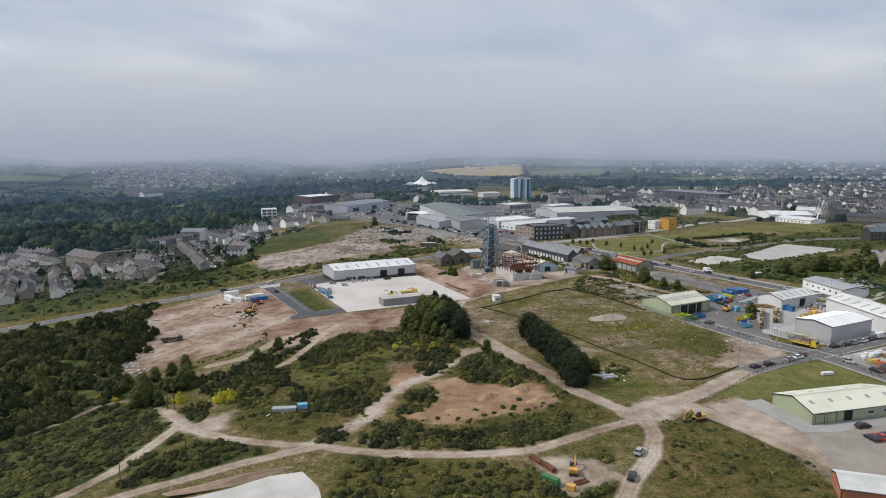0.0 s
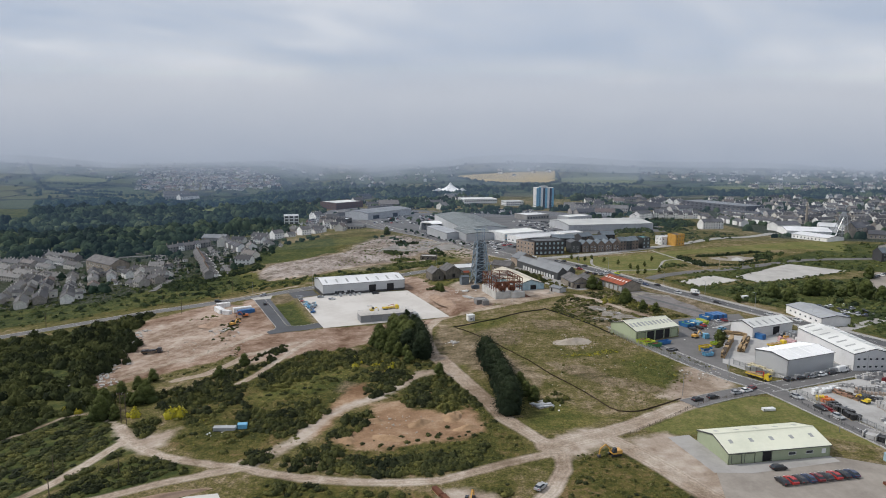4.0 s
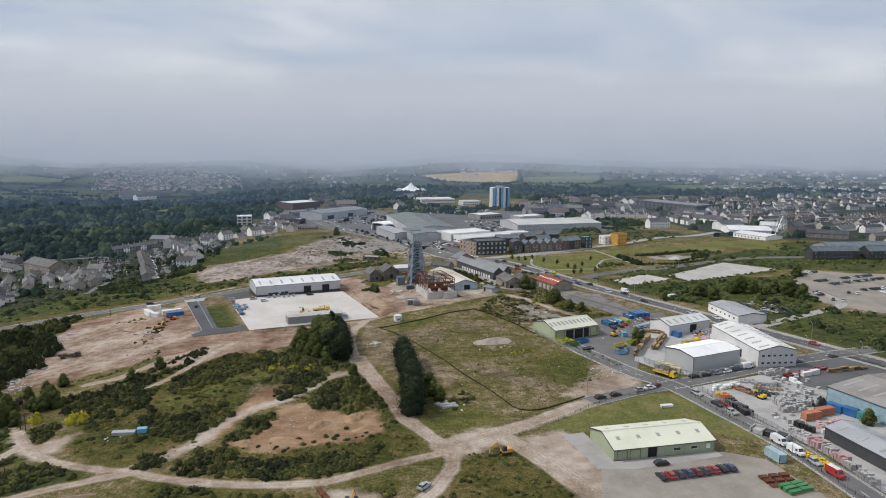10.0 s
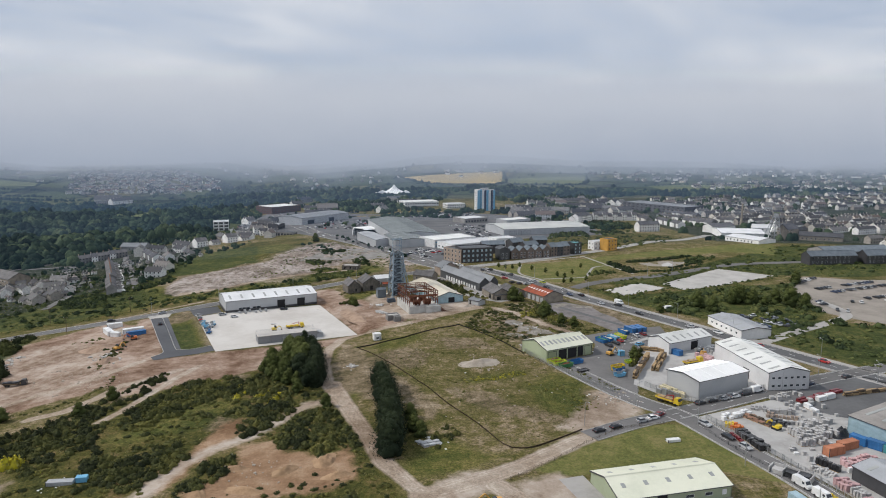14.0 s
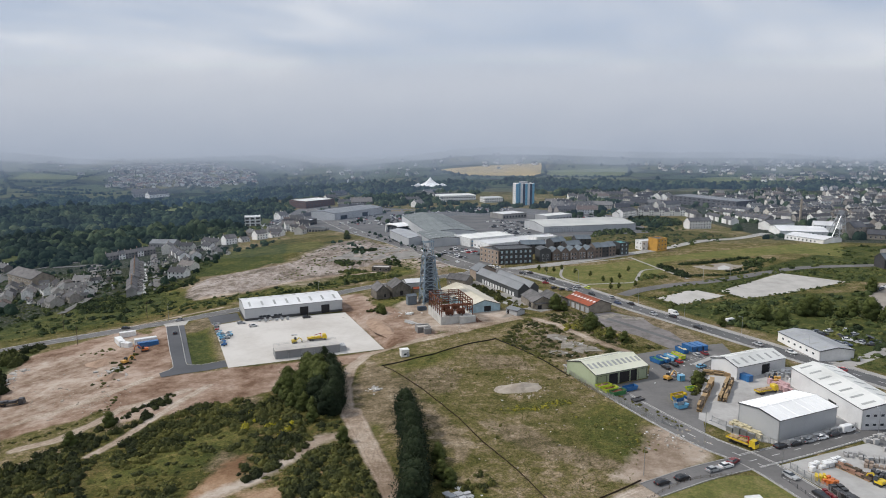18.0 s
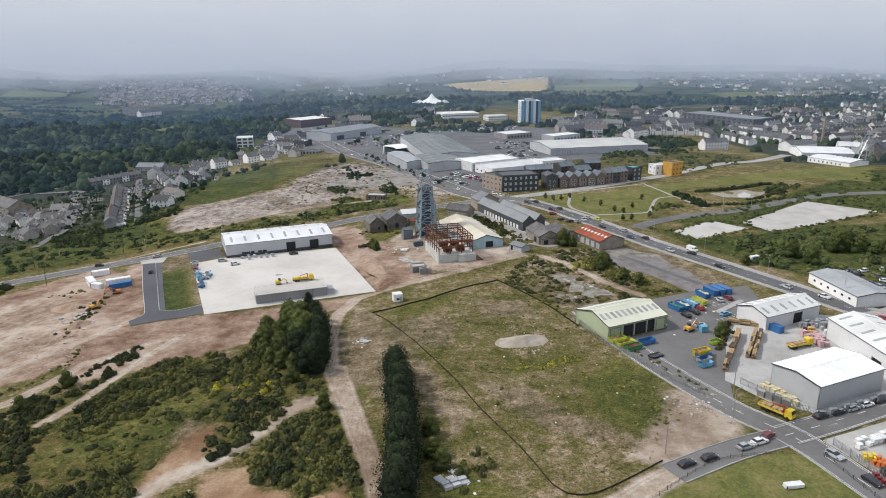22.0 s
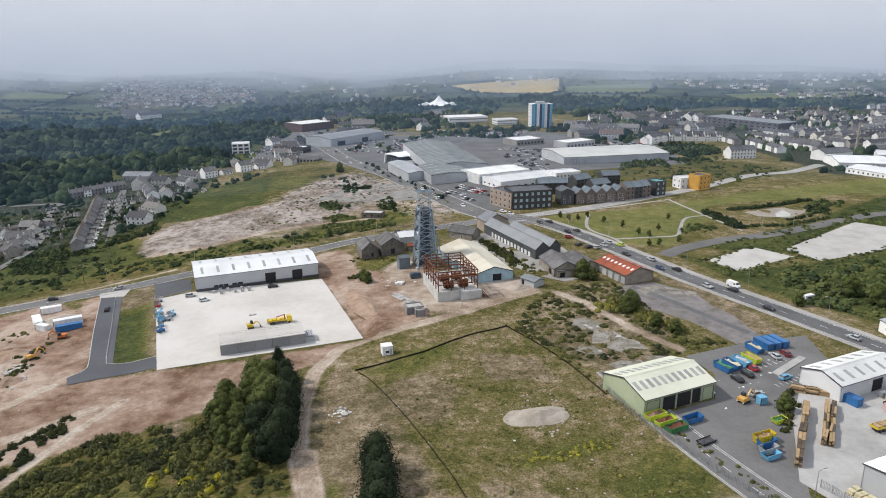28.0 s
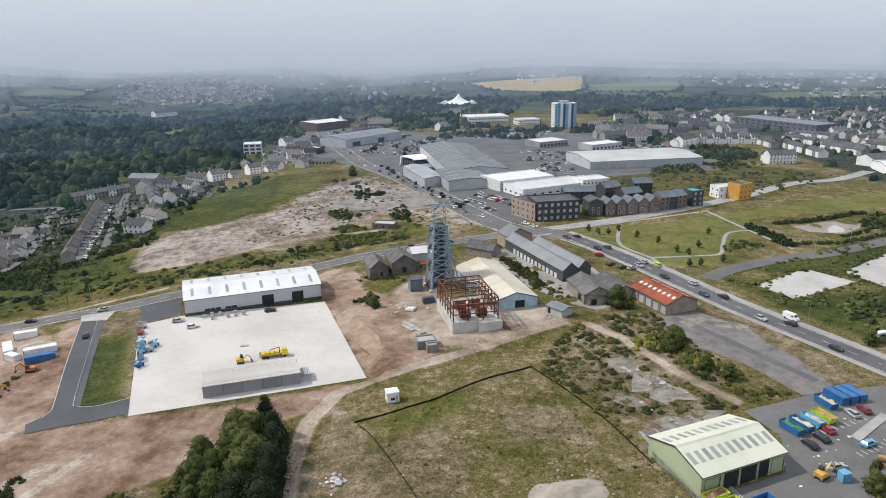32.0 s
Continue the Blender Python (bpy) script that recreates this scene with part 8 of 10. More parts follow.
def pallets(label, group, x, y, turn, nx_, ny_, w, d, h, gap, paint, category="pallet stack", jitter=0.25, miss=0.12, joined=False):
    """Rows of separate stacks on a yard, or one mesh of a crowd of them."""
    crowd_ = Shape()
    c, s_ = math.cos(math.radians(turn)), math.sin(math.radians(turn))
    for i in range(nx_):
        for j in range(ny_):
            if rng.uniform() < miss:
                continue
            a, b = (i - nx_ / 2) * (w + gap), (j - ny_ / 2) * (d + gap)
            hh = h * rng.uniform(1 - jitter, 1 + jitter)
            px_, py_ = x + a * c - b * s_, y + a * s_ + b * c
            base = Shape().box(-w / 2, -d / 2, 0.05, w / 2, -d / 2 + 0.1, 0.17).box(-w / 2, d / 2 - 0.1, 0.05, w / 2, d / 2, 0.17).box(-w / 2, -d / 2, 0.17, w / 2, d / 2, 0.2)
            if category == "timber stack":
                t = thing("stack", label, category, px_, py_, turn + rng.normal(0, 3), group=group)
                part("pallet", base, M["timber"], t)
                for k in range(int(hh / 0.42)):
                    for m_ in range(2):
                        e0, e1 = rng.uniform(-0.5, 0.35), rng.uniform(-0.35, 0.5)
                        part("plank_pack", Shape().box(-w / 2 + e0, -d / 2 + m_ * d / 2 + 0.03, 0.2 + 0.42 * k, w / 2 + e1, -d / 2 + (m_ + 1) * d / 2 - 0.03, 0.56 + 0.42 * k), M[paint if rng.uniform() < 0.7 else "bark"], t)
                continue
            if joined:
                z, a2 = land(px_, py_), math.radians(turn) + rng.normal(0, 0.06)
                k = len(crowd_.v)
                crowd_.box(-w / 2, -d / 2, 0.05, w / 2, d / 2, hh)
                crowd_.v[k:] = [(px_ + u * math.cos(a2) - v_ * math.sin(a2), py_ + u * math.sin(a2) + v_ * math.cos(a2), z + q) for u, v_, q in crowd_.v[k:]]
                continue
            e = rng.uniform(0.0, 0.05)
            s = Shape().box(-w / 2 + e, -d / 2 + e, 0.2, w / 2 - e, d / 2 - e, 0.2 + (hh - 0.2) * 0.5)
            s.box(-w / 2 + 2 * e, -d / 2 + e, 0.22 + (hh - 0.2) * 0.5, w / 2 - e, d / 2 - 2 * e, hh)
            t = part("pallet_load", s, M[paint], at=pose(px_, py_, land(px_, py_), 0, 0, turn + rng.normal(0, 3)))
            tagged(t, label, category, group)
            part("pallet", base, M["timber"], t)
    if joined:
        tagged(part("yard_goods", crowd_, M[paint]), label, category, "", "stuff")


pallets("white wrapped stack in the merchants yard", "white wrapped stacks", 164.3, 233.5, 24, 8, 2, 1.40, 1.20, 1.3, 0.29, "white", "pallet stack", 0.25, 0.10)
pallets("yellow pipe crate beside the fence", "yellow crates", 159.3, 225.4, -23, 3, 2, 0.69, 1.30, 1.4, 0.25, "yellow", "crate", 0.20, 0.00)
pallets("orange pipe crate beside the fence", "orange crates", 160.9, 222.4, -59, 3, 2, 0.84, 1.40, 1.6, 0.25, "orange", "crate", 0.20, 0.00)
pallets("black pipe crate beside the fence", "black crates", 161.4, 212.6, -84, 8, 2, 1.45, 1.60, 1.6, 0.25, "black", "crate", 0.25, 0.00)
pallets("red mesh pack beside the fence", "red packs", 157.4, 215.3, -85, 5, 1, 1.08, 1.00, 0.9, 0.25, "maroon", "crate", 0.20, 0.00)
pallets("brown timber stack in the yard", "timber stacks", 170.7, 227.9, -62, 5, 2, 1.79, 1.20, 1.2, 0.25, "brick", "timber stack", 0.30, 0.00)
pallets("mixed grey paving stack in the yard", "paving stacks", 179.4, 236.6, -25, 11, 2, 1.00, 1.20, 1.2, 0.25, "block_grey", "pallet stack", 0.40, 0.10, joined=True)
pallets("tan stone stack in the yard", "stone stacks", 179.4, 230.4, -34, 8, 2, 0.94, 1.20, 1.1, 0.25, "tan_clad", "pallet stack", 0.40, 0.15, joined=True)
pallets("dark paving stack in the yard", "dark stacks", 176.4, 225.9, -48, 5, 2, 0.94, 1.20, 1.2, 0.25, "charcoal", "pallet stack", 0.40, 0.20, joined=True)
pallets("pale concrete block stack in the merchants yard", "block stacks", 181.8, 217.7, 6, 12, 4, 0.88, 1.20, 2.0, 0.25, "block_grey", "pallet stack", 0.20, 0.06)
pallets("pale concrete block stack in the merchants yard", "block stacks", 178.0, 211.9, 6, 7, 2, 0.99, 1.20, 1.8, 0.25, "block_grey", "pallet stack", 0.30, 0.10)
pallets("grey kerb stack along the yard", "kerb stacks", 186.9, 226.1, 14, 9, 2, 1.15, 1.20, 1.4, 0.25, "block_grey", "pallet stack", 0.35, 0.10, joined=True)
pallets("black wrapped stack in a low wall", "black stacks", 174.3, 195.9, -59, 6, 1, 0.90, 1.30, 1.9, 0.25, "black", "crate", 0.10, 0.00)
pallets("pink brick stack in the merchants yard", "pink brick stacks", 184.6, 198.7, 12, 9, 4, 1.09, 1.20, 1.2, 0.25, "pink", "pallet stack", 0.35, 0.12, joined=True)
pallets("grey paving stack along the yard", "grey paving stacks", 171.1, 193.1, -53, 8, 2, 0.56, 1.10, 1.0, 0.25, "block_grey", "pallet stack", 0.40, 0.10, joined=True)
pallets("pink brick stack along the grey hall", "pink brick stacks", 172.4, 184.3, -78, 4, 3, 0.93, 1.30, 1.9, 0.25, "pink", "pallet stack", 0.20, 0.00, joined=True)
pallets("pale block stack along the grey hall", "block stacks", 173.2, 179.8, -81, 4, 2, 0.84, 1.30, 1.9, 0.25, "block_grey", "pallet stack", 0.20, 0.00)
pallets("pink brick stack along the grey hall", "pink brick stacks", 173.6, 174.8, -81, 4, 2, 0.99, 1.30, 1.8, 0.25, "pink", "pallet stack", 0.20, 0.00, joined=True)
pallets("grey and pink block stack along the grey hall", "block stacks", 173.9, 165.9, -88, 9, 2, 1.07, 1.30, 1.6, 0.25, "block_grey", "pallet stack", 0.30, 0.10)
pallets("yellow wrapped bag on the yard edge", "yellow bags", 166.1, 176.1, -72, 15, 3, 0.63, 0.90, 0.7, 0.25, "yellow", "bag stack", 0.50, 0.10, joined=True)
pallets("yellow wrapped bag on the yard edge", "yellow bags", 166.1, 175.2, -73, 10, 1, 0.97, 0.90, 1.1, 0.25, "yellow", "bag stack", 0.40, 0.30, joined=True)
pallets("red steel beam stack at the yard edge", "red steel", 203.9, 250.4, 26, 5, 2, 4.43, 1.10, 1.0, 0.25, "maroon", "beam stack", 0.30, 0.00)
pallets("white wrapped panel stack at the yard edge", "white panels", 204.3, 247.9, 22, 2, 1, 4.17, 1.60, 1.8, 0.25, "white", "panel stack", 0.20, 0.00)
pallets("white wrapped panel stack beside the wall", "white panels", 193.4, 235.6, -82, 2, 1, 2.98, 1.50, 1.4, 0.25, "white", "panel stack", 0.20, 0.00)
pallets("tan timber crate at the yard edge", "tan crates", 221.4, 252.6, 14, 6, 1, 2.76, 1.40, 1.6, 0.25, "timber", "timber stack", 0.30, 0.00)
container("rust-red steel container in the yard", 180.1, 204.3, 18, "terracotta", 6.3, 2.4, 2.6)
container("rust-brown steel container in the yard", 186.3, 207.8, 20, "terracotta", 6.7, 2.4, 2.5)
container("bright blue container in the merchants yard", 191.8, 210.9, -62, "blue", 5.0, 2.4, 2.5)
container("blue container beside the blue hall", 194.6, 207.3, -57, "blue", 4.5, 2.4, 2.6)
container("teal container by the blue hall", 197.0, 203.8, -53, "teal", 4.0, 2.4, 2.3)
pallets("sawn timber stack in the builders yard", "timber stacks", 158.6, 290.5, 62, 5, 2, 4.2, 1.2, 2.0, 0.3, "timber", "timber stack", 0.2, 0.0)
pallets("timber rack along the hedge", "timber stacks", 149.5, 285.5, 62, 7, 1, 4.2, 1.6, 2.4, 0.2, "timber", "timber stack", 0.2, 0.0)
pallets("timber bundle by the white shed", "timber stacks", 163.5, 305.0, -20, 3, 2, 3.2, 1.2, 1.6, 0.3, "timber", "timber stack", 0.3, 0.0)
pallets("cream insulation bale along the white hall", "cream bales", 153.0, 254.8, -66, 7, 2, 1.5, 1.2, 1.1, 0.3, "cream", "bale", 0.3)
pallets("grey goods rack by the workshop", "grey racks", 184.5, 304.0, 26, 4, 3, 2.0, 1.4, 1.8, 0.5, "galvanised", "rack stack", 0.25)
pallets("pink insulation pack by the works", "pink packs", 180.5, 290.5, -80, 5, 3, 1.7, 1.5, 1.7, 0.4, "pink", "pack stack", 0.3)
pallets("grey steel racking along the white hall", "steel racking", 170.5, 250.2, 25, 9, 1, 2.3, 1.0, 1.7, 0.25, "galvanised", "racking", 0.3, 0.0)
pallets("grey steel racking by the yard gate", "steel racking", 149.6, 251.4, -52, 4, 1, 2.0, 0.9, 2.2, 0.3, "galvanised", "racking", 0.2, 0.0)
pallets("rusty scrap bundle on the verge", "scrap", 150.4, 164.5, 10, 3, 3, 2.4, 1.6, 0.8, 0.6, "rust", "scrap heap", 0.4, 0.1)
pallets("green steel trough on the verge", "green troughs", 152.8, 160.4, 20, 2, 3, 3.6, 1.3, 1.0, 0.3, "dark_green", "trough", 0.2, 0.1)
pallets("grey slab stack beside the haul road", "grey slabs", 42.0, 383.0, -52, 6, 2, 2.2, 1.5, 0.6, 0.15, "block_grey", "slab stack", 0.3, 0.1)
pallets("white bagged material below the headframe", "white bags", 39.5, 401.5, -20, 2, 2, 1.6, 1.4, 0.9, 0.2, "white", "bag stack", 0.3, 0.0)
pallets("grey scrap panel beside the tree row", "scrap panels", 63, 217, 30, 3, 4, 1.9, 1.2, 0.7, 0.3, "silver", "scrap heap", 0.5, 0.2)
pallets("rusty pipe bundle by the drill rig", "pipe bundles", 32.6, 154.6, -60, 2, 1, 4.2, 1.4, 1.0, 0.4, "rust", "pipe bundle", 0.2, 0.0)
pallets("green tank by the drill rig", "green tanks", 33.4, 147.2, -40, 1, 1, 4.5, 1.6, 1.6, 0.2, "dark_green", "tank", 0.1, 0.0)
pallets("small amber generator box in the clearing", "generator boxes", 36.4, 144.8, -30, 1, 1, 1.9, 1.4, 1.4, 0.2, "amber", "generator", 0.1, 0.0)
pallets("rusty drill rods stacked in the clearing", "rod stacks", 39.6, 148.4, 20, 1, 2, 3.4, 0.7, 0.5, 0.4, "rust", "rod stack", 0.2, 0.0)
pallets("broken concrete block on the bank", "rubble blocks", -117, 274, 62, 12, 1, 1.6, 1.1, 0.7, 0.9, "block_grey", "rubble", 0.6, 0.25)
pallets("pale broken rubble beside the track", "rubble blocks", 32, 297, 20, 3, 2, 0.9, 0.8, 0.5, 0.3, "white", "rubble", 0.5, 0.2)

def storage_bay(x, y, turn):
    t = thing("storage_bay", "pale concrete block storage bays with black bagged goods", "storage bay", x, y, turn)
    for k in range(4):
        part("bay_wall", Shape().box(-5.4 + 3.5 * k, -1.8, -0.2, -5.1 + 3.5 * k, 1.8, 1.9), M["block_grey"], t)
    part("back_wall", Shape().box(-5.1, 1.5, -0.2, 5.1, 1.8, 2.1), M["block_grey"], t)
    for k in range(3):
        part("bagged_goods", Shape().box(-4.8 + 3.5 * k, -1.2, 0.0, -2.2 + 3.5 * k, 1.4, 1.3 + 0.3 * k), M["black" if k else "block_grey"], t)


storage_bay(160.3, 191.4, -46)
shed("blue_hall", "pale blue sheeted hall with a wide grey roof", "hall", (193.0, 218.5), (201.0, 198.5), 40, 5.8, 1.6, "pale_blue", "old_roof", lights=4)
shed("grey_hall", "long low grey hall beside the brick stacks", "hall", (176.0, 189.5), (186.0, 146.0), 12, 3.8, 1.4, "charcoal", "mid_roof", lights=6)
shed("small_house", "white-walled brown-roofed bungalow below the yard", "house", (92.0, 136.0), (106.0, 131.0), 9, 2.8, 1.4, "terracotta", "pale_roof")


# blue boom lifts and plant on the pad
def boom_lift(label, x, y, turn, paint):
    t = thing("boom_lift", label, "boom lift", x, y, turn, PAD_Z + 0.1)
    part("base", hull([(-1.2, 0.35), (-1.2, 1.0), (1.2, 1.0), (1.3, 0.4)], 1.7, 0.1), M[paint], t)
    part("boom", Shape().beam((-0.9, 0, 1.1), (1.6, 0, 1.9), 0.28).beam((1.6, 0, 2.0), (-1.4, 0, 2.6), 0.24), M[paint], t)
    part("basket", Shape().box(-2.3, -0.7, 1.6, -1.4, 0.7, 1.68).box(-2.3, -0.7, 1.68, -2.25, 0.7, 2.6).box(-1.45, -0.7, 1.68, -1.4, 0.7, 2.6), M["galvanised"], t)
    wheels(t, 1.8, (-0.85, 0.85), 0.36)


for x, y, turn, paint in ((-57.5, 386.5, 20, "silver"), (-55.5, 381.0, 100, "red"), (-51.5, 373.0, 60, "sky_blue"), (-50.0, 369.5, 140, "sky_blue"), (-48.0, 366.0, 20, "sky_blue"), (-46.0, 371.5, 80, "sky_blue"), (-46.0, 361.5, 110, "sky_blue"), (-44.0, 356.5, 70, "blue"), (-46.0, 367.5, 10, "silver")):
    boom_lift("blue boom lift parked on the concrete pad" if "blue" in paint else "boom lift parked on the concrete pad", x, y, turn, paint)
stand(LANES, "white", -39.5, 387.5, 30, 0.15)
stand(LANES, "silver", -47, 392.5, 20, 0.15)
stand(LANES, "black", -16.0, 404.0, 24, 0.15)
pallets("pale equipment crate before the warehouse", "crates by the warehouse", -30, 401, 24, 7, 2, 1.2, 1.0, 1.2, 1.6, "silver", "crate", 0.5, 0.4)
lorry("yellow crane lorry on the concrete pad", -3.0, 365.5, 20, "yellow", "yellow", True)
digger("small yellow loader behind the flat unit", -12.5, 360.5, 25, "yellow", 0.7)
tank = thing("oil_tank", "dark blue-green steel tank below the headframe", "tank", 44.5, 407.5, 20)
part("shell", hull([(-2.2, 0.2), (-2.4, 1.2), (-2.1, 2.3), (2.1, 2.3), (2.4, 1.2), (2.2, 0.2)], 2.4, 0.25), M["shaft_steel"], tank)
part("cradle", Shape().box(-1.7, -1.0, -0.3, -1.3, 1.0, 0.3).box(1.3, -1.0, -0.3, 1.7, 1.0, 0.3), M["concrete"], tank)
pallets("flat steel grid on the pad", "steel grids", -15, 374, 20, 2, 1, 1.2, 1.2, 0.4, 0.3, "silver", "grid", 0.2, 0.0)


# ---- fences, lamps and poles ----
def fence(name, label, pts, high=2.2, gap=2.6, mat="galvanised", solid=0.32, lift=0.0):
    c = curve(pts, gap)
    t = thing(name, label, "fence", c[0][0], c[0][1])
    z0 = land(c[0][0], c[0][1])
    post = Shape().box(-0.05, -0.05, -0.4, 0.05, 0.05, high).mesh("post", M[mat])
    loc = [(a - c[0][0], b - c[0][1], land_fast(a, b) - z0 + lift) for a, b in c]
    for p in loc:
        part("post", post, None, t, at=pose(*p))
    for p, q in zip(loc[:-1], loc[1:]):
        s = Shape()
        p, q = Vector(p), Vector(q)
        n = max(4, int((q - p).length / 0.33))
        step = (q - p) / n
        lv = [0.0, 0.4, 0.46, high - 0.46, high - 0.4, high - 0.1]
        for i in range(n):
            for e in (0.5 - solid / 2, 0.5 + solid / 2):
                s.v += [tuple(p + step * (i + e) + Vector((0, 0, z))) for z in lv]
        for i in range(2 * n - 1):
            for k in (range(5) if i % 2 == 0 else (1, 3)):
                s.f.append((6 * i + k, 6 * i + 6 + k, 6 * i + 7 + k, 6 * i + 1 + k))
        part("panel", s, M[mat], t)


fence("palisade_fence", "grey steel palisade fence along the recycling yard", [(104, 309), (111, 289.5), (118, 277), (124.5, 265), (131, 255)])
fence("palisade_fence", "grey steel mesh fence round the builders yard", [(143.5, 262), (148.5, 254), (153, 247.5), (160, 245.5), (180, 254.5), (190, 258)])
fence("palisade_fence", "grey steel fence along the merchants yard", [(153.5, 231), (157.5, 218), (163, 200), (168, 180), (172, 160), (175, 140)])
fence("rail_fence", "low weathered wooden fence round the green shed", [(84, 192), (98, 203), (110, 214), (124, 224), (138, 227)], 1.2, 3.0, "bark", 0.15)
fence("rail_fence", "thin wire fence along the street verge", [(149, 226), (153, 208), (159, 190), (163, 168), (166, 150)], 1.3, 3.0, "charcoal", 0.1)
fence("silt_fence", "low black silt fence across the rough field", [(32, 322), (51, 332), (63, 342), (73, 348), (80, 352)], 0.6, 2.5, "black", 1.0)
fence("silt_fence", "low black silt fence down the rough field", [(80, 352), (89, 338), (97, 323), (102, 311), (105, 303)], 0.6, 2.5, "black", 1.0)
fence("silt_fence", "low black silt fence beside the tree row", [(33, 321), (39, 313), (52, 289), (62, 268), (70, 248), (79, 229), (85, 214), (91, 211), (100, 216), (111, 224)], 0.35, 2.5, "bark", 1.0)
fence("rail_fence", "roadside post fence by the new warehouse", [(-80.5, 396), (-67, 366), (-54.5, 338)], 1.0, 3.0, "galvanised", 0.1)


def street_lamp(label, x, y, turn=0, high=8.0):
    t = thing("street_lamp", label, "street lamp", x, y, turn)
    part("pole", Shape().tube((0, 0, -0.3), (0, 0, high), 0.11, 0.06, 8), M["galvanised"], t)
    part("arm", Shape().tube((0, 0, high), (1.3, 0, high + 0.35), 0.045, sides=6), M["galvanised"], t)
    part("lantern", hull([(1.2, high + 0.25), (1.25, high + 0.45), (1.9, high + 0.48), (1.95, high + 0.3)], 0.26, 0.04), M["silver"], t)


for x, y, turn in ((134.5, 243.5, 20), (139.5, 256.5, 20), (149, 226.5, 0), (150.8, 198, 0), (158.5, 175, 0), (160, 152, 0), (112.5, 227, -60), (190, 252, 90), (214, 270, 90), (232, 262, 90), (228, 292, 90), (208, 330, 180), (192, 358, 180), (176, 388, 180), (160, 414, 180),
                   (137, 465, 180), (121, 492, 180), (96, 515, 200), (-60, 432, -60), (-95, 418, -60), (-20, 458, -60), (18, 486, -60), (214, 470, 180), (236, 484, 180), (60, 560, 0), (40, 610, 0)):
    street_lamp("grey steel street lamp on the verge", x, y, turn)


def wood_pole(x, y, high=9.0, arm=True):
    t = thing("power_pole", "brown wooden power pole with a cross-arm", "power pole", x, y, 25)
    part("pole", Shape().tube((0, 0, -0.5), (0, 0, high), 0.15, 0.1, 8), M["bark"], t)
    if arm:
        part("cross_arm", Shape().box(-1.0, -0.06, high - 0.5, 1.0, 0.06, high - 0.36), M["bark"], t)
        for a in (-0.9, 0, 0.9):
            part("insulator", Shape().tube((a, 0, high - 0.36), (a, 0, high - 0.1), 0.05, sides=6), M["white"], t)


for x, y, h, a in ((-79, 214, 11, True), (-76.5, 212.5, 11, True), (-72, 161, 7, False), (-61, 176, 5, False), (-81, 178, 6, False), (-110, 425, 9, True), (-150, 412, 9, True), (-125, 380, 10, True), (-200, 372, 9, True)):
    wood_pole(x, y, h, a)


# ---- the spoil heap, and earth banks ----
def heap(name, label, x, y, turn, a, b, h, mat, seed=0.0):
    v, f = [], []
    n, rings = 26, 8
    for j in range(rings + 1):
        u = j / rings
        for i in range(n):
            t = 2 * math.pi * i / n
            k = 1 + 0.16 * noise.noise((math.cos(t) * 1.6 + seed, math.sin(t) * 1.6, 2.0))
            z = h * (1 - smooth(u)) * (1 + 0.55 * noise.noise((math.cos(t) * u * 3 + seed, math.sin(t) * u * 3, 5.0))) - 0.3 * u
            v.append((a * u * k * math.cos(t), b * u * k * math.sin(t), float(z)))
    s = Shape()
    s.v = v
    s.f = [(j * n + i, j * n + (i + 1) % n, (j + 1) * n + (i + 1) % n, (j + 1) * n + i) for j in range(rings) for i in range(n)]
    ob = part(name, s, mat)
    ob.matrix_basis = pose(x, y, land_fast(x, y), 0, 0, turn)
    return tagged(ob, label, "heap")


M["spoil"] = surface("spoil", (0.42, 0.37, 0.31), (0.27, 0.23, 0.185), 2.0, 0.3, 0.95, 0, 0.6)
M["red_spoil"] = surface("red_spoil", (0.37, 0.265, 0.195), (0.22, 0.15, 0.105), 2.0, 0.3, 0.95, 0, 0.6)
heap("sheeted_heap", "black sheeted heap in the merchants yard", 189.8, 216.4, 25, 4.6, 2.8, 2.9, M["black"], 12.0)
heap("spoil_mound", "long pale heap of gravelly spoil in the field", 86, 292, 18, 11, 6.2, 1.9, M["spoil"], 1.0)
M["sand_heap"] = surface("sand_heap", (0.36, 0.24, 0.145), (0.22, 0.14, 0.08), 2.0, 0.3, 0.95, 0, 0.6)
for i, (x, y, a, b, h) in enumerate(((8, 204, 5, 3, 1.1), (23, 201, 6, 3, 1.4), (33, 205, 6, 4, 1.6), (2, 190, 5, 3, 1.0), (15, 190, 7, 3, 1.0), (38, 196, 5, 3, 1.2))):
    heap("sand_mound", "low mound of orange sandy earth on the clearing", x, y, 40 * i, a, b, h, M["sand_heap"], 20.0 + i)
heap("earth_bank", "long reddish earth bank beside the pad", 27, 380, -65, 21, 6.0, 1.7, M["red_spoil"], 2.0)
heap("earth_bank", "reddish earth mound on the cleared plot", -78, 322, 30, 7, 4.5, 2.0, M["red_spoil"], 3.0)
heap("earth_bank", "green-topped earth mound by the cabins", -92, 345, 20, 10, 6, 2.0, M["red_spoil"], 4.0)
heap("earth_bank", "grey-brown gravel mound behind the site cabins", -92, 378, 20, 10, 5.5, 1.6, M["spoil"], 9.0)
heap("spoil_mound", "white spoil spilled by the barn yard", 88, 390.5, 40, 5, 2.6, 1.0, M["spoil"], 5.0)
heap("earth_bank", "bare earth bank under the new concrete base", -40, 161.5, 22, 22, 2.2, 1.2, M["red_spoil"], 8.0)

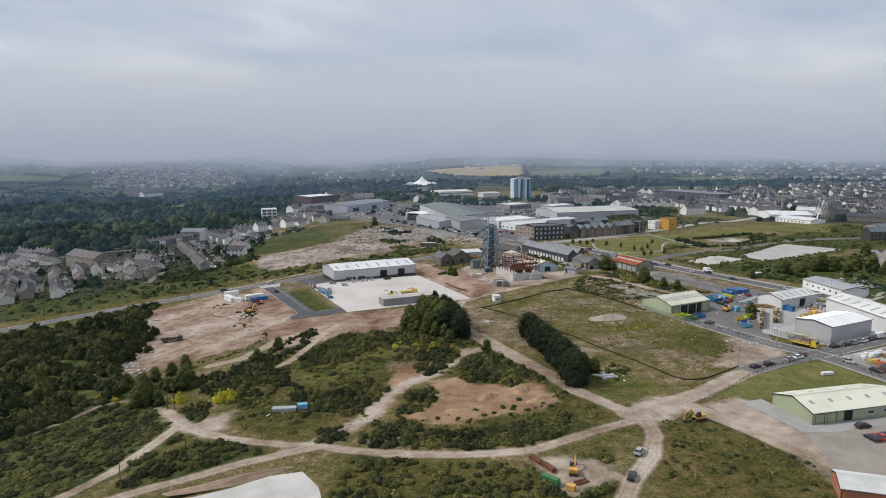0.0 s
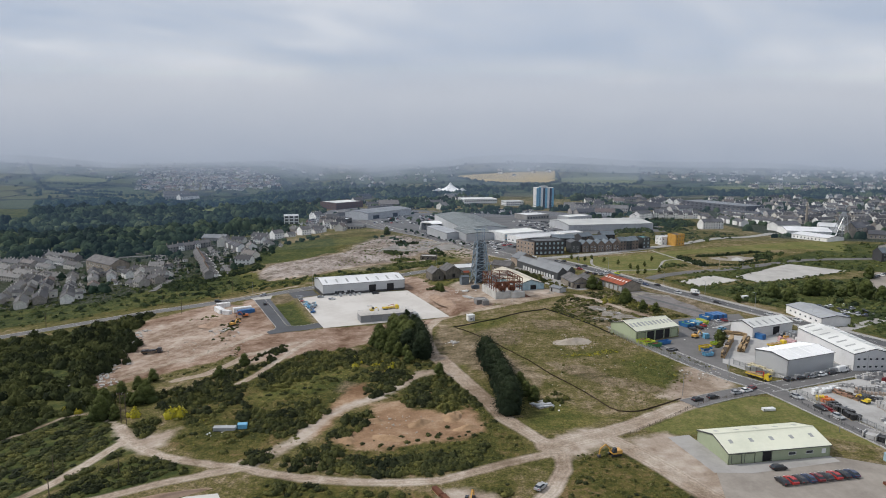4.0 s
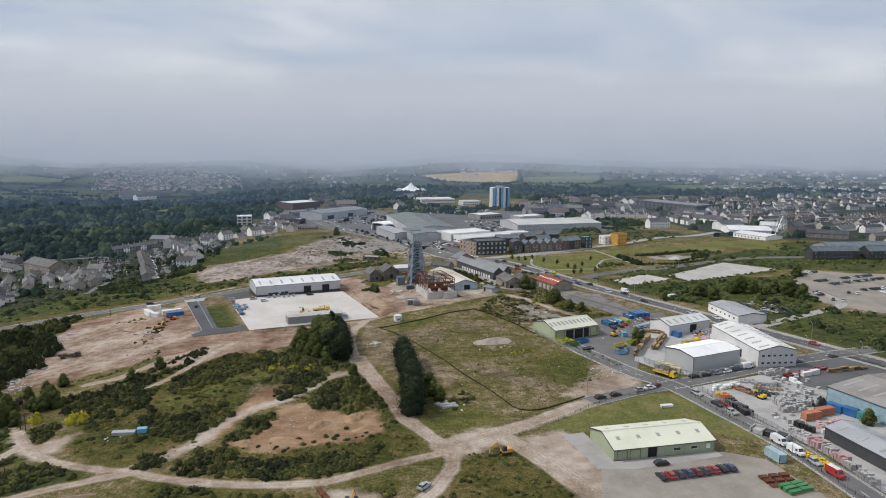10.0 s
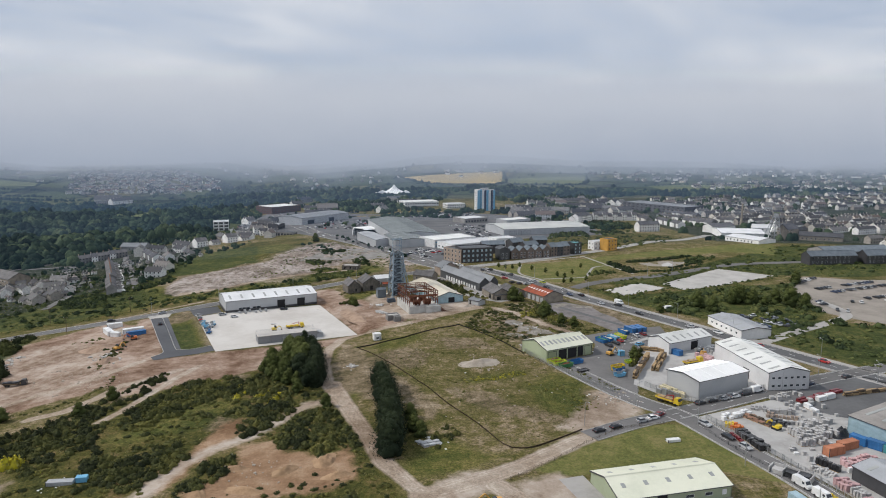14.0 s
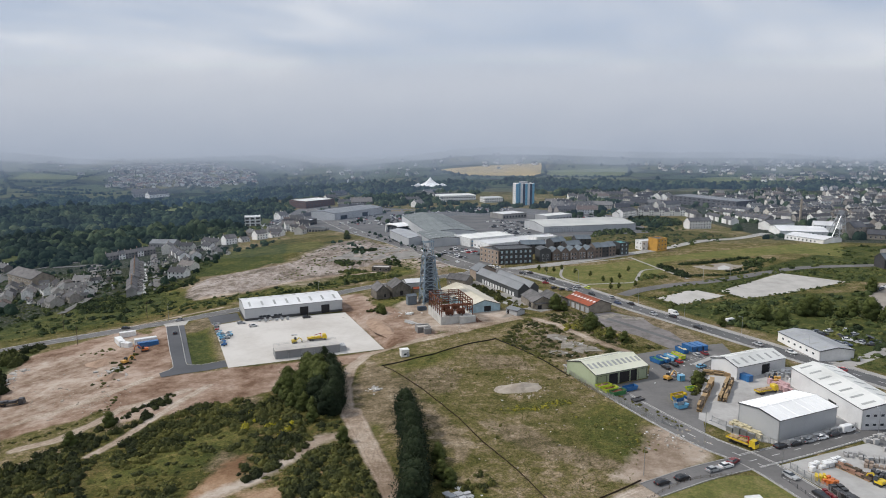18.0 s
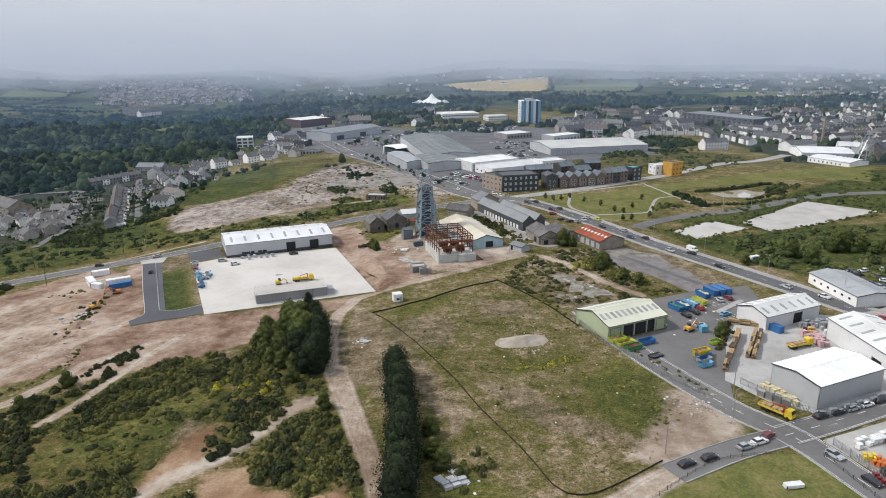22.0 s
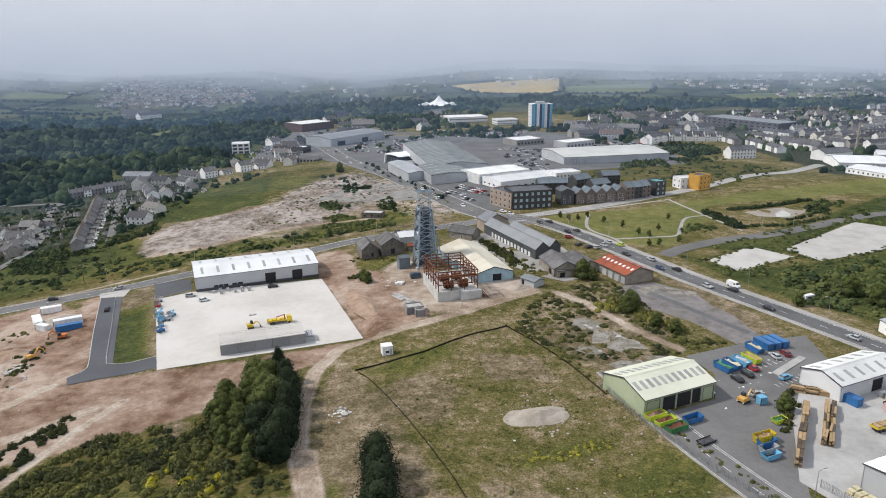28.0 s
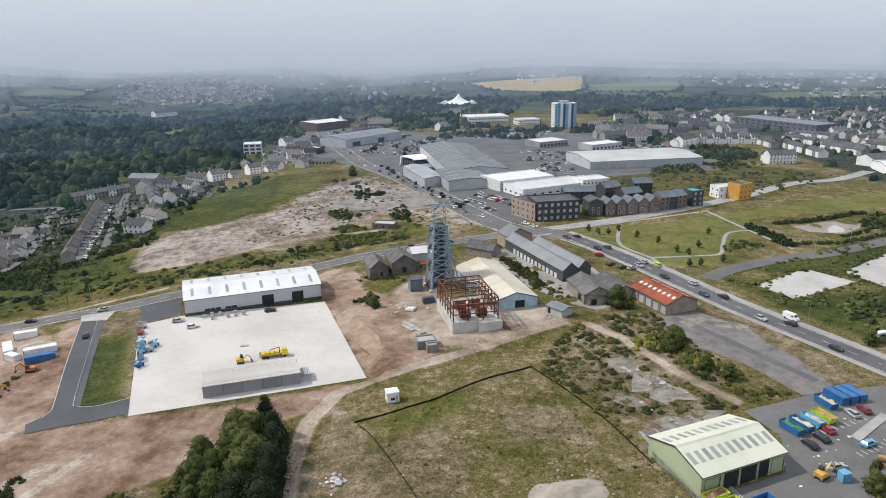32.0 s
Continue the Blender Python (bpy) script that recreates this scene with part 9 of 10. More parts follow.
# scrapped vehicles beyond the main road
for x, y, a in ((193.8, 376.3, 20),):
    t = thing("caravan", "old white touring caravan among the scrap", "caravan", x, y, a, group="old caravans")
    part("body", hull([(-2.3, 0.5), (-2.5, 1.2), (-2.2, 2.3), (1.9, 2.4), (2.4, 1.5), (2.2, 0.5)], 2.1, 0.15), M["white"], t)
    part("window_band", Shape().box(-1.5, -1.07, 1.3, 1.4, -1.02, 1.9), M["glass"], t)
    part("drawbar", Shape().beam((2.2, 0, 0.5), (3.4, 0, 0.45), 0.12), M["charcoal"], t)
    wheels(t, 2.0, (0.1,), 0.32)
for i in range(26):
    x, y = 232 + rng.uniform(-9, 14), 352 + rng.uniform(-12, 12)
    stand(LANES, "far_" + paints[int(rng.integers(8))], x, y, rng.uniform(0, 360), 0.1, "scrapped cars")
# give-way dashes and bays on the recycling yard
marks = Shape()
for i in range(9):
    for x, y, a in ((148 + 1.9 * i, 317.5 + 1.0 * i, 118), (154 + 1.6 * i, 309.0 + 0.9 * i, 118)):
        c, s_ = math.cos(math.radians(a)), math.sin(math.radians(a))
        z = land(x, y) + 0.075
        marks.face(*[(x + u * c - v_ * s_, y + u * s_ + v_ * c, z) for u, v_ in ((-0.9, -0.12), (0.9, -0.12), (0.9, 0.12), (-0.9, 0.12))])
part("bay_marking", marks, M["paint_line"], bpy.data.objects["pavement_recycling"], "white painted bay marks")

# the crowd of smaller stacks between the rows
crowd = [[], [], []]
for poly, count in (([(170, 236), (196, 246), (200, 226), (186, 208), (176, 214)], 40), ([(166, 206), (176, 212), (182, 196), (172, 186)], 18), ([(182, 300), (190, 310), (194, 300), (188, 292)], 26), ([(172, 242), (190, 252), (206, 252), (204, 244), (180, 234)], 16)):
    got = 0
    while got < count:
        x, y = rng.uniform(min(p[0] for p in poly), max(p[0] for p in poly)), rng.uniform(min(p[1] for p in poly), max(p[1] for p in poly))
        if inside(x, y, poly):
            got += 1
            w, d, h = rng.uniform(0.4, 0.7), rng.uniform(0.4, 0.7), rng.uniform(0.5, 1.7)
            z = land(x, y) + 0.05
            crowd[0 if rng.uniform() < 0.7 else int(rng.integers(1, 3))].append((x - w, y - d, z, x + w, y + d, z + h))
s = Shape()
for b in crowd[0] + crowd[1]:
    s.box(*b)
tagged(part("yard_goods", s, M["block_grey"]), "small grey block and paving packs between the stacks", "yard goods", "", "stuff")
s = Shape()
for b in crowd[2]:
    s.box(*b)
tagged(part("yard_goods", s, M["white"]), "small white wrapped packs between the stacks", "yard goods", "", "stuff")

# the ruin on the waste ground
block("concrete_ruin", "small grey flat-roofed concrete ruin on the waste ground", "outbuilding", (4.5, 522.5), (16.5, 521), 8, 3.0, "dark_stone", "concrete", 1, 3, (1.4, 1.4), (0,), glass="dark_opening", frame="concrete")


# ---- broken stone and debris ----
def debris(label, mat, spots_, sizes):
    """Loose angular lumps, too many to count: rows of x, y, spread, number."""
    s = Shape()
    for x, y, spread, count in spots_:
        for _ in range(count):
            a, b = x + rng.normal(0, spread), y + rng.normal(0, spread)
            r = rng.uniform(*sizes) * (1.6 if rng.uniform() < 0.1 else 1)
            k = len(s.v)
            turn = rng.uniform(0, 3.14)
            c, d = math.cos(turn), math.sin(turn)
            z = land_fast(a, b)
            for u, v_, w in ((-1, -1, -0.3), (1, -1, -0.3), (1, 1, -0.3), (-1, 1, -0.3), (-1, -1, 0.7), (1, -1, 0.7), (1, 1, 0.7), (-1, 1, 0.7)):
                u, v_, w = (q * r * rng.uniform(0.45, 1.0) for q in (u, v_, w))
                s.v.append((a + u * c - v_ * d, b + u * d + v_ * c, z + w))
            s.f += [tuple(k + i for i in q) for q in ((4, 5, 6, 7), (0, 1, 5, 4), (1, 2, 6, 5), (2, 3, 7, 6), (3, 0, 4, 7))]
    tagged(part("rubble", s, mat), label, "rubble", "", "stuff")


edge = [(a, b, 2.0, 5) for a, b in curve([(-130, 345), (-126, 315), (-121, 290), (-112, 264), (-106, 257)], 3.0)]
debris("broken concrete and stone along the edge of the wood", M["concrete"], edge + [(-84, 330, 3.0, 30), (-78, 322, 2.5, 24), (32, 297, 1.2, 14), (112, 345, 6.0, 10), (114, 326, 5.0, 8)], (0.2, 0.75))
debris("scattered stones and rubbish on the cleared ground", M["spoil"], [(-60, 520, 22, 260), (-40, 590, 16, 160), (-105, 310, 12, 60), (-85, 300, 10, 50), (-70, 290, 8, 40), (86, 292, 5.0, 90), (-80, 520, 16, 120), (-20, 560, 20, 120), (128, 250, 4.0, 90), (60, 372, 8, 50), (20, 400, 8, 40), (12, 200, 8, 60), (70, 300, 20, 40), (90, 250, 14, 30)], (0.1, 0.4))
debris("pale rubbish scattered on the tracks and yards", M["white"], [(88, 262, 14, 4), (140, 306, 5, 10), (36, 405, 5, 14), (64, 218, 2.5, 16), (-40, 203, 2.5, 24), (128, 252, 4, 14), (32, 297, 1.5, 10), (158, 320, 5, 10)], (0.15, 0.45))

# ---- vegetation ----


def dome(rings=4, sides=8, wob=0.18, low=-0.55):
    """A lumpy dome of quads round the origin, of radius one."""
    a = np.linspace(low, 1.0, rings + 1) * math.pi / 2
    b = np.arange(sides) * 2 * math.pi / sides
    r = 1 + rng.uniform(-wob, wob, (rings + 1, sides))
    v = np.stack([np.cos(a)[:, None] * np.cos(b) * r, np.cos(a)[:, None] * np.sin(b) * r, np.sin(a)[:, None] * r], -1).reshape(-1, 3)
    k = np.arange((rings + 1) * sides).reshape(rings + 1, sides)
    n = np.roll(k, -1, 1)
    return v, np.stack([k[:-1], n[:-1], n[1:], k[1:]], -1).reshape(-1, 4)


def leaves(count, size, low=-0.1, spread=(0.92, 1.12)):
    """Small leaf clumps, as tilted quads, scattered over a unit dome."""
    z = rng.uniform(low, 1, count)
    a = rng.uniform(0, 2 * math.pi, count)
    r = np.sqrt(1 - z * z)
    n = np.stack([r * np.cos(a), r * np.sin(a), z], -1)
    c = n * rng.uniform(*spread, (count, 1))
    n = n + rng.normal(0, 0.45, (count, 3))
    n /= np.linalg.norm(n, axis=1)[:, None]
    s = np.cross(n, rng.normal(0, 1, (count, 3)))
    s /= np.linalg.norm(s, axis=1)[:, None]
    u = np.cross(n, s)
    w = size * rng.uniform(0.6, 1.4, (count, 1))
    v = np.stack([c + (-s - u * 0.7) * w, c + (s - u * 0.6) * w, c + (s * 0.8 + u) * w, c + (-s * 0.9 + u * 0.8) * w], 1).reshape(-1, 3)
    return v, np.arange(4 * count).reshape(-1, 4)


def merge(bits):
    v, f, k = [], [], 0
    for a, b in bits:
        v.append(a)
        f.append(b + k)
        k += len(a)
    return np.concatenate(v), np.concatenate(f)


def bush_form(lumps, leaf_count, leaf):
    bits = []
    for i in range(lumps):
        c = np.array([rng.uniform(-0.5, 0.5), rng.uniform(-0.5, 0.5), rng.uniform(-0.1, 0.25)]) if i else np.zeros(3)
        s = np.array([1, 1, rng.uniform(0.7, 0.95)]) * (rng.uniform(0.45, 0.7) if i else 0.8)
        v, f = dome(2, 6)
        bits.append((v * s * 0.9 + c, f))
        v, f = leaves(leaf_count // lumps, leaf / s[0])
        bits.append((v * s + c, f))
    return merge(bits)


BUSHES = [bush_form(3, 45, 0.114) for _ in range(8)]
CLUMPS = [bush_form(2, 20, 0.165) for _ in range(7)]


def crown_form(lumps, rings=3, sides=7, wob=0.16):
    """A broad crown of several smooth lumps, for trees seen from afar."""
    bits = []
    for i in range(lumps):
        c = np.array([rng.uniform(-0.55, 0.55), rng.uniform(-0.55, 0.55), rng.uniform(-0.1, 0.3)]) if i else np.zeros(3)
        v, f = dome(rings, sides, wob, -0.2)
        bits.append((v * np.array([1, 1, rng.uniform(0.8, 1.0)]) * (rng.uniform(0.42, 0.68) if i else 0.78) + c, f))
    return merge(bits)


LUMPS = [crown_form(3, 3, 5, 0.14) for _ in range(7)]


def scatter(name, label, category, forms, places, mat):
    """One mesh of many plants: rows of x, y, width, height, tone."""
    vs, fs, ts, k = [], [], [], 0
    for x, y, w, h, tone in places:
        v, f = forms[rng.integers(len(forms))]
        a = rng.uniform(0, 2 * math.pi)
        c, s = math.cos(a), math.sin(a)
        p = np.column_stack([(v[:, 0] * c - v[:, 1] * s) * w / 2 + x, (v[:, 0] * s + v[:, 1] * c) * w / 2 + y, v[:, 2] * h + land_fast(x, y)])
        vs.append(p)
        fs.append(f + k)
        ts.append(np.full(len(p), tone))
        k += len(p)
    me = numpy_mesh(name, np.concatenate(vs), np.concatenate(fs), mat, np.concatenate(ts), True)
    return tagged(new(name, me), label, category, "", "stuff")


def spots(poly, count, wide, tall, tone, clear=(), keep=None, thin=0.0):
    """Random places in a plot, clear of the tracks and given plots; patchy where thin is above 0."""
    xs, ys = [p[0] for p in poly], [p[1] for p in poly]
    x, y = rng.uniform(min(xs), max(xs), count * 3), rng.uniform(min(ys), max(ys), count * 3)
    ok = inside(x, y, poly)
    for pts, half in TRACKS:
        ok &= line_distance(x, y, pts) > half + 0.8
    for plot in clear:
        ok &= area(x, y, plot) < -0.8
    x, y = x[ok][:count], y[ok][:count]
    out = []
    for a, b in zip(x, y):
        d = noise.noise((a / 16.0, b / 16.0, 3.0))
        if d < thin - rng.uniform(0, 0.5):
            continue
        w = rng.uniform(*wide)
        out.append((a, b, w, w * rng.uniform(*tall), float(np.clip(rng.uniform(*tone) + 0.45 * noise.noise((a / 9.0, b / 9.0, 6.0)), 0, 0.75))))
    return out


THICKETS = [  # closed bushes on the hill: outline, tone
    ([(-17, 173), (-12, 188), (-4, 188), (3, 179), (1, 170), (-6, 168)], (0.15, 0.5)),
    ([(-5, 194), (-1, 212), (5, 217), (7, 206), (4, 193), (-2, 192)], (0.2, 0.55)),
    ([(14, 225), (18, 246), (28, 250), (36, 238), (45, 221), (40, 210), (34, 215), (32, 205), (25, 216), (19, 214)], (0.25, 0.65)),
    ([(-32, 202), (-27, 219), (-18, 225), (-12, 220), (-14, 207), (-16, 195), (-23, 194)], (0.15, 0.5)),
    ([(-45, 251), (-41, 270), (-31, 287), (-12, 293), (-8, 276), (-20, 263), (-24, 252), (-35, 236)], (0.2, 0.6)),
    ([(0, 232), (2, 255), (13, 265), (18, 253), (11, 236), (5, 228)], (0.08, 0.42)),
    ([(-27, 179), (-26, 188), (-18, 181), (-21, 175)], (0.1, 0.45)),
    ([(-72, 226), (-70, 237), (-63, 261), (-58, 268), (-50, 257), (-43, 236), (-46, 214), (-51, 207), (-62, 217)], (0.08, 0.48)),
    ([(-73, 204), (-74, 214), (-68, 218), (-62, 207), (-66, 199)], (0.12, 0.5)),
    ([(-40, 213), (-39, 222), (-21, 213), (-17, 219), (-15, 226), (-9, 215), (-14, 202), (-33, 204)], (0.15, 0.55)),
    ([(-10, 288), (-3, 293), (5, 286), (12, 268), (4, 262), (-6, 274)], (0.2, 0.6)),
]
near = spots(HILL_WEST, 420, (0.8, 2.6), (0.28, 0.46), (0.35, 0.8), [*SAND_PLOTS, *DRY_PLOTS[6:8]], thin=0.0)
near += spots(HILL_MID, 300, (0.8, 2.8), (0.3, 0.5), (0.35, 0.8), SAND_PLOTS, thin=-0.05)
near += spots(BANK_SOUTH, 420, (1.2, 4.4), (0.35, 0.55), (0.2, 0.65), [PALE_PLOTS[-2]], thin=-0.25)
near += spots([(3, 179), (11, 175), (20, 178), (28, 180), (36, 178), (43, 186), (40, 168), (32, 165), (6, 165), (1, 170)], 260, (1.6, 4.2), (0.35, 0.55), (0.12, 0.5), thin=-0.4)
for plot, shade in THICKETS:
    wide_ = max(p[0] for p in plot) - min(p[0] for p in plot)
    deep_ = max(p[1] for p in plot) - min(p[1] for p in plot)
    near += spots(plot, int(wide_ * deep_ * 0.13), (2.0, 4.6), (0.42, 0.68), shade, thin=-0.7)
near += spots(FIELD_EAST, 260, (0.7, 2.4), (0.35, 0.5), (0.3, 0.7), thin=-0.05)
near += spots(BRACKEN, 560, (2.0, 5.0), (0.24, 0.4), (0.15, 0.55), thin=-0.4)
near += spots(BRACKEN_B, 150, (1.5, 4.0), (0.35, 0.55), (0.1, 0.55), thin=-0.1)
near += spots(DERELICT, 560, (1.0, 3.6), (0.28, 0.5), (0.3, 0.55), [q[1] for q in RUIN_SLABS], thin=-0.15)
near += spots(FIELD, 130, (0.6, 1.6), (0.3, 0.5), (0.45, 0.8), thin=0.12)


def along(pts, wide, tall, tone, gap=1.6, off=0.8):
    """Bushes in an uneven line."""
    out = []
    for a, b in curve(pts, gap):
        w = rng.uniform(*wide)
        out.append((a + rng.normal(0, off), b + rng.normal(0, off), w, w * rng.uniform(*tall), rng.uniform(*tone)))
    return out


near += along([(114, 366), (120, 369), (124, 366)], (2.5, 4.5), (0.5, 0.8), (0.8, 0.9), 0.9, 1.6)
near += spots(HILL_WEST, 330, (1.8, 4.2), (0.34, 0.5), (0.25, 0.66), [*SAND_PLOTS, *DRY_PLOTS[6:8]], thin=0.05)
near += along([(-68, 240), (-59, 248), (-53, 258), (-49, 266), (-45, 276), (-44, 293)], (2.6, 4.2), (0.5, 0.8), (0.06, 0.4), 1.5, 1.2)
near += along([(-58, 262), (-55, 272), (-52, 281), (-48, 290), (-45, 298)], (1.6, 3.2), (0.5, 0.75), (0.05, 0.4), 1.2)
near += along([(-100, 240), (-84, 240), (-72, 240), (-62, 238), (-56, 244)], (2.0, 4.5), (0.5, 0.8), (0.02, 0.45), 1.6, 2.0)
near += along([(-91, 263), (-82, 262), (-73, 268), (-67, 278), (-64, 290), (-66, 299)], (0.9, 2.2), (0.3, 0.5), (0.3, 0.65))
near += along([(-80, 314), (-80, 327), (-82, 339), (-83, 352)], (1.0, 3.0), (0.4, 0.7), (0.3, 0.6), 0.9, 1.8)
near += along([(-110, 362), (-104, 366), (-100, 362)], (1.0, 2.4), (0.3, 0.5), (0.5, 0.7), 0.8, 2.0)
near += along([(78, 272), (90, 274), (101, 279)], (1.0, 2.4), (0.3, 0.5), (0.82, 0.92), 0.7, 1.3)
near += along([(102, 266), (112, 258), (118, 246), (112, 238)], (0.8, 2.0), (0.3, 0.5), (0.68, 0.82), 1.0, 2.2)
near += along([(63, 214), (66, 220), (70, 226), (66, 214)], (1.2, 3.0), (0.5, 0.8), (0.2, 0.6), 1.0, 2.0)
near += along([(112, 300), (118, 286), (126, 270), (133, 258)], (0.8, 1.8), (0.5, 0.8), (0.4, 0.7), 1.6, 0.6)
near += along([(16, 412), (20, 415), (24, 416)], (2.4, 3.6), (0.6, 0.8), (0.1, 0.4), 1.0, 0.8)
near += along([(120, 374), (127, 363), (133, 353), (137, 346)], (2.0, 4.5), (0.6, 0.9), (0.66, 0.82), 0.8, 1.6)
near += along([(146, 284), (150, 293), (155, 303)], (1.6, 3.2), (0.7, 1.0), (0.2, 0.6), 1.0, 0.8)
near += along([(86, 347), (98, 322), (106, 306)], (0.8, 2.0), (0.4, 0.6), (0.4, 0.7), 1.4, 1.2)
near += along([(74, 456), (79, 446), (85, 433), (88, 424)], (3.0, 5.0), (0.7, 1.0), (0.1, 0.55), 0.9, 1.2)
near += along([(86, 426), (91, 418), (95, 410)], (1.4, 3.2), (0.4, 0.7), (0.3, 0.75), 0.6, 2.4)
near += along([(3, 186), (14, 186), (26, 190), (36, 192), (44, 198)], (0.8, 2.6), (0.35, 0.6), (0.1, 0.5), 1.6, 2.5)
near += along([(-90, 232), (-80, 236), (-72, 242), (-66, 240)], (3.5, 6.0), (0.6, 0.9), (0.05, 0.45), 2.4, 2.0)
near += along([(13, 438), (22, 440), (33, 435)], (1.2, 2.8), (0.4, 0.6), (0.3, 0.6), 1.2, 1.5)
for x, y, w in ((-8, 268, 4.0), (-10, 279, 3.4), (1, 267, 3.6), (6, 263, 3.8), (7, 268, 3.0), (-62, 216, 8.0), (-63, 218, 8.0), (-60, 217, 6.0), (-78, 220, 6.0), (-107, 231, 4.0), (-101, 229, 4.0), (3, 270, 2.6), (-5, 273, 2.8)):
    for k in range(3):
        near.append((x + rng.normal(0, 1.0), y + rng.normal(0, 1.0), w * rng.uniform(0.6, 0.9), w * rng.uniform(0.5, 0.65), 0.99))
scatter("scrub", "dense dark green scrub with gorse and bramble", "scrub", BUSHES, near, M["scrub"])
mid = spots(VERGE_NORTH, 1100, (1.0, 3.2), (0.3, 0.5), (0.25, 0.8), thin=-0.2)
mid += spots(VERGE_NORTH, 420, (3.0, 6.5), (0.35, 0.55), (0.1, 0.55), thin=0.1)
mid += spots([(-180, 476), (-162, 505), (-132, 515), (-117, 532), (-117, 511), (-137, 494), (-146, 476), (-141, 459), (-124, 441), (-161, 450)], 330, (1.5, 4.5), (0.4, 0.7), (0.05, 0.5), [[(-178, 540), (-146, 472), (-130, 480), (-160, 550)]], thin=-0.4)
mid += along([(-160, 472), (-148, 474), (-138, 484), (-130, 500), (-124, 512), (-124, 530)], (2.5, 4.5), (0.5, 0.75), (0.0, 0.4), 0.9, 1.6)
mid += spots(SCRUB_EAST, 420, (1.5, 4.5), (0.3, 0.5), (0.42, 0.85), thin=-0.1)
mid += spots(SCRUB_EAST, 130, (4.0, 8.0), (0.4, 0.6), (0.25, 0.6), thin=0.1)
mid += spots(SCRUB_RIGHT, 260, (2.0, 5.5), (0.35, 0.6), (0.25, 0.7), thin=-0.1)
mid += spots(LANE_SCRUB, 220, (1.5, 4.5), (0.3, 0.55), (0.4, 0.8), [PLOTS["pavement_slab"], PLOTS["pavement_slab_far"]], thin=-0.1)
mid += spots(SCRUB_FAR, 640, (1.5, 5.0), (0.3, 0.5), (0.35, 0.75), thin=-0.2)
mid += spots(SCRUB_FAR, 150, (5.0, 9.0), (0.4, 0.6), (0.15, 0.5), thin=0.1)
mid += along([(-21, 618), (-5, 616)], (4, 7), (0.4, 0.6), (0.0, 0.2), 2.0, 2.0) + along([(-27, 555), (-10, 545)], (2.5, 5), (0.4, 0.6), (0.1, 0.5), 1.5, 3.0) + along([(11, 551), (22, 540)], (3, 6), (0.5, 0.8), (0.1, 0.5), 1.5, 3.0)
mid += spots(WASTE_GROUND, 900, (0.8, 2.6), (0.22, 0.4), (0.45, 0.85), thin=0.22)
mid += along([(19, 512), (31, 528), (30, 538)], (1.5, 3.5), (0.3, 0.5), (0.4, 0.8), 1.4, 2.5)
mid += spots([(-18, 524), (-11, 535), (4, 519), (26, 510), (28, 500), (9, 492), (-3, 488), (-13, 496)], 190, (2.0, 4.6), (0.4, 0.65), (0.35, 0.8), thin=-0.6)
mid += spots([(10, 565), (15, 582), (22, 551), (19, 541), (14, 545)], 40, (2.0, 4.0), (0.4, 0.65), (0.1, 0.5), thin=-0.6)
mid += along([(-88, 446), (-64, 452), (-40, 466), (-22, 478), (-8, 486)], (1.5, 3.6), (0.4, 0.6), (0.3, 0.75), 0.9, 3.5)
mid += spots([(-28, 559), (-21, 567), (-11, 553), (-12, 538), (-20, 542)], 60, (2.0, 4.2), (0.35, 0.55), (0.15, 0.5), thin=-0.6)
mid += along([(-22, 614), (-16, 618), (-4, 614)], (4, 6), (0.5, 0.7), (0.0, 0.25), 1.4, 1.5)
for slab in (PLOTS["pavement_slab"], PLOTS["pavement_slab_far"]):
    mid += along(slab + slab[:1], (1.2, 3.4), (0.35, 0.55), (0.25, 0.65), 1.7, 1.5)
mid += along([(202, 513), (205, 496), (206, 480)], (4, 6.5), (0.5, 0.7), (0.0, 0.3), 1.3, 1.8) + along([(216, 521), (237, 527), (272, 545)], (3.4, 4.6), (0.6, 0.8), (0.0, 0.3), 1.5, 0.5)
mid += along([(213, 483), (235, 487), (261, 501)], (2.4, 3.6), (0.5, 0.7), (0.1, 0.4), 1.5, 0.8) + along([(261, 526), (262, 518), (255, 507), (239, 497)], (2.0, 3.4), (0.5, 0.7), (0.0, 0.3), 1.5, 0.6)
mid += along([(178, 475), (186, 481), (195, 483)], (2.0, 4.0), (0.5, 0.7), (0.3, 0.7), 0.7, 3.0) + along([(262, 512), (270, 526), (282, 540)], (3, 6), (0.5, 0.7), (0.2, 0.5), 1.0, 4.0)
mid += along([(194, 684), (230, 706), (270, 728)], (4, 8), (0.5, 0.7), (0.2, 0.5), 1.2, 8.0) + along([(255, 780), (275, 765), (300, 790), (285, 840), (262, 822)], (5, 9), (0.6, 0.8), (0.1, 0.4), 1.6, 4.0)
mid += spots([(120, 600), (190, 600), (230, 590), (300, 650), (305, 680), (270, 700), (200, 660), (140, 650)], 260, (1.5, 4.0), (0.4, 0.6), (0.2, 0.6), thin=0.0)
mid += along([(205, 600), (240, 640), (280, 660), (300, 668)], (2.5, 5), (0.4, 0.6), (0.2, 0.7), 1.6, 14.0)
scatter("scrub", "scrubby bushes beside the roads", "scrub", CLUMPS, mid, M["road_scrub"])
WOODS = [bush_form(5, 90, 0.075) for _ in range(7)]
wood = spots(WOOD_WEST, 900, (5.0, 10.0), (0.45, 0.8), (0.15, 0.8), thin=-0.4)
wood += along([(-155, 342), (-148, 325), (-139, 322), (-130, 325), (-121, 289), (-120, 274), (-119, 260)], (5.0, 8.5), (0.7, 1.0), (0.05, 0.45), 2.2, 3.0)
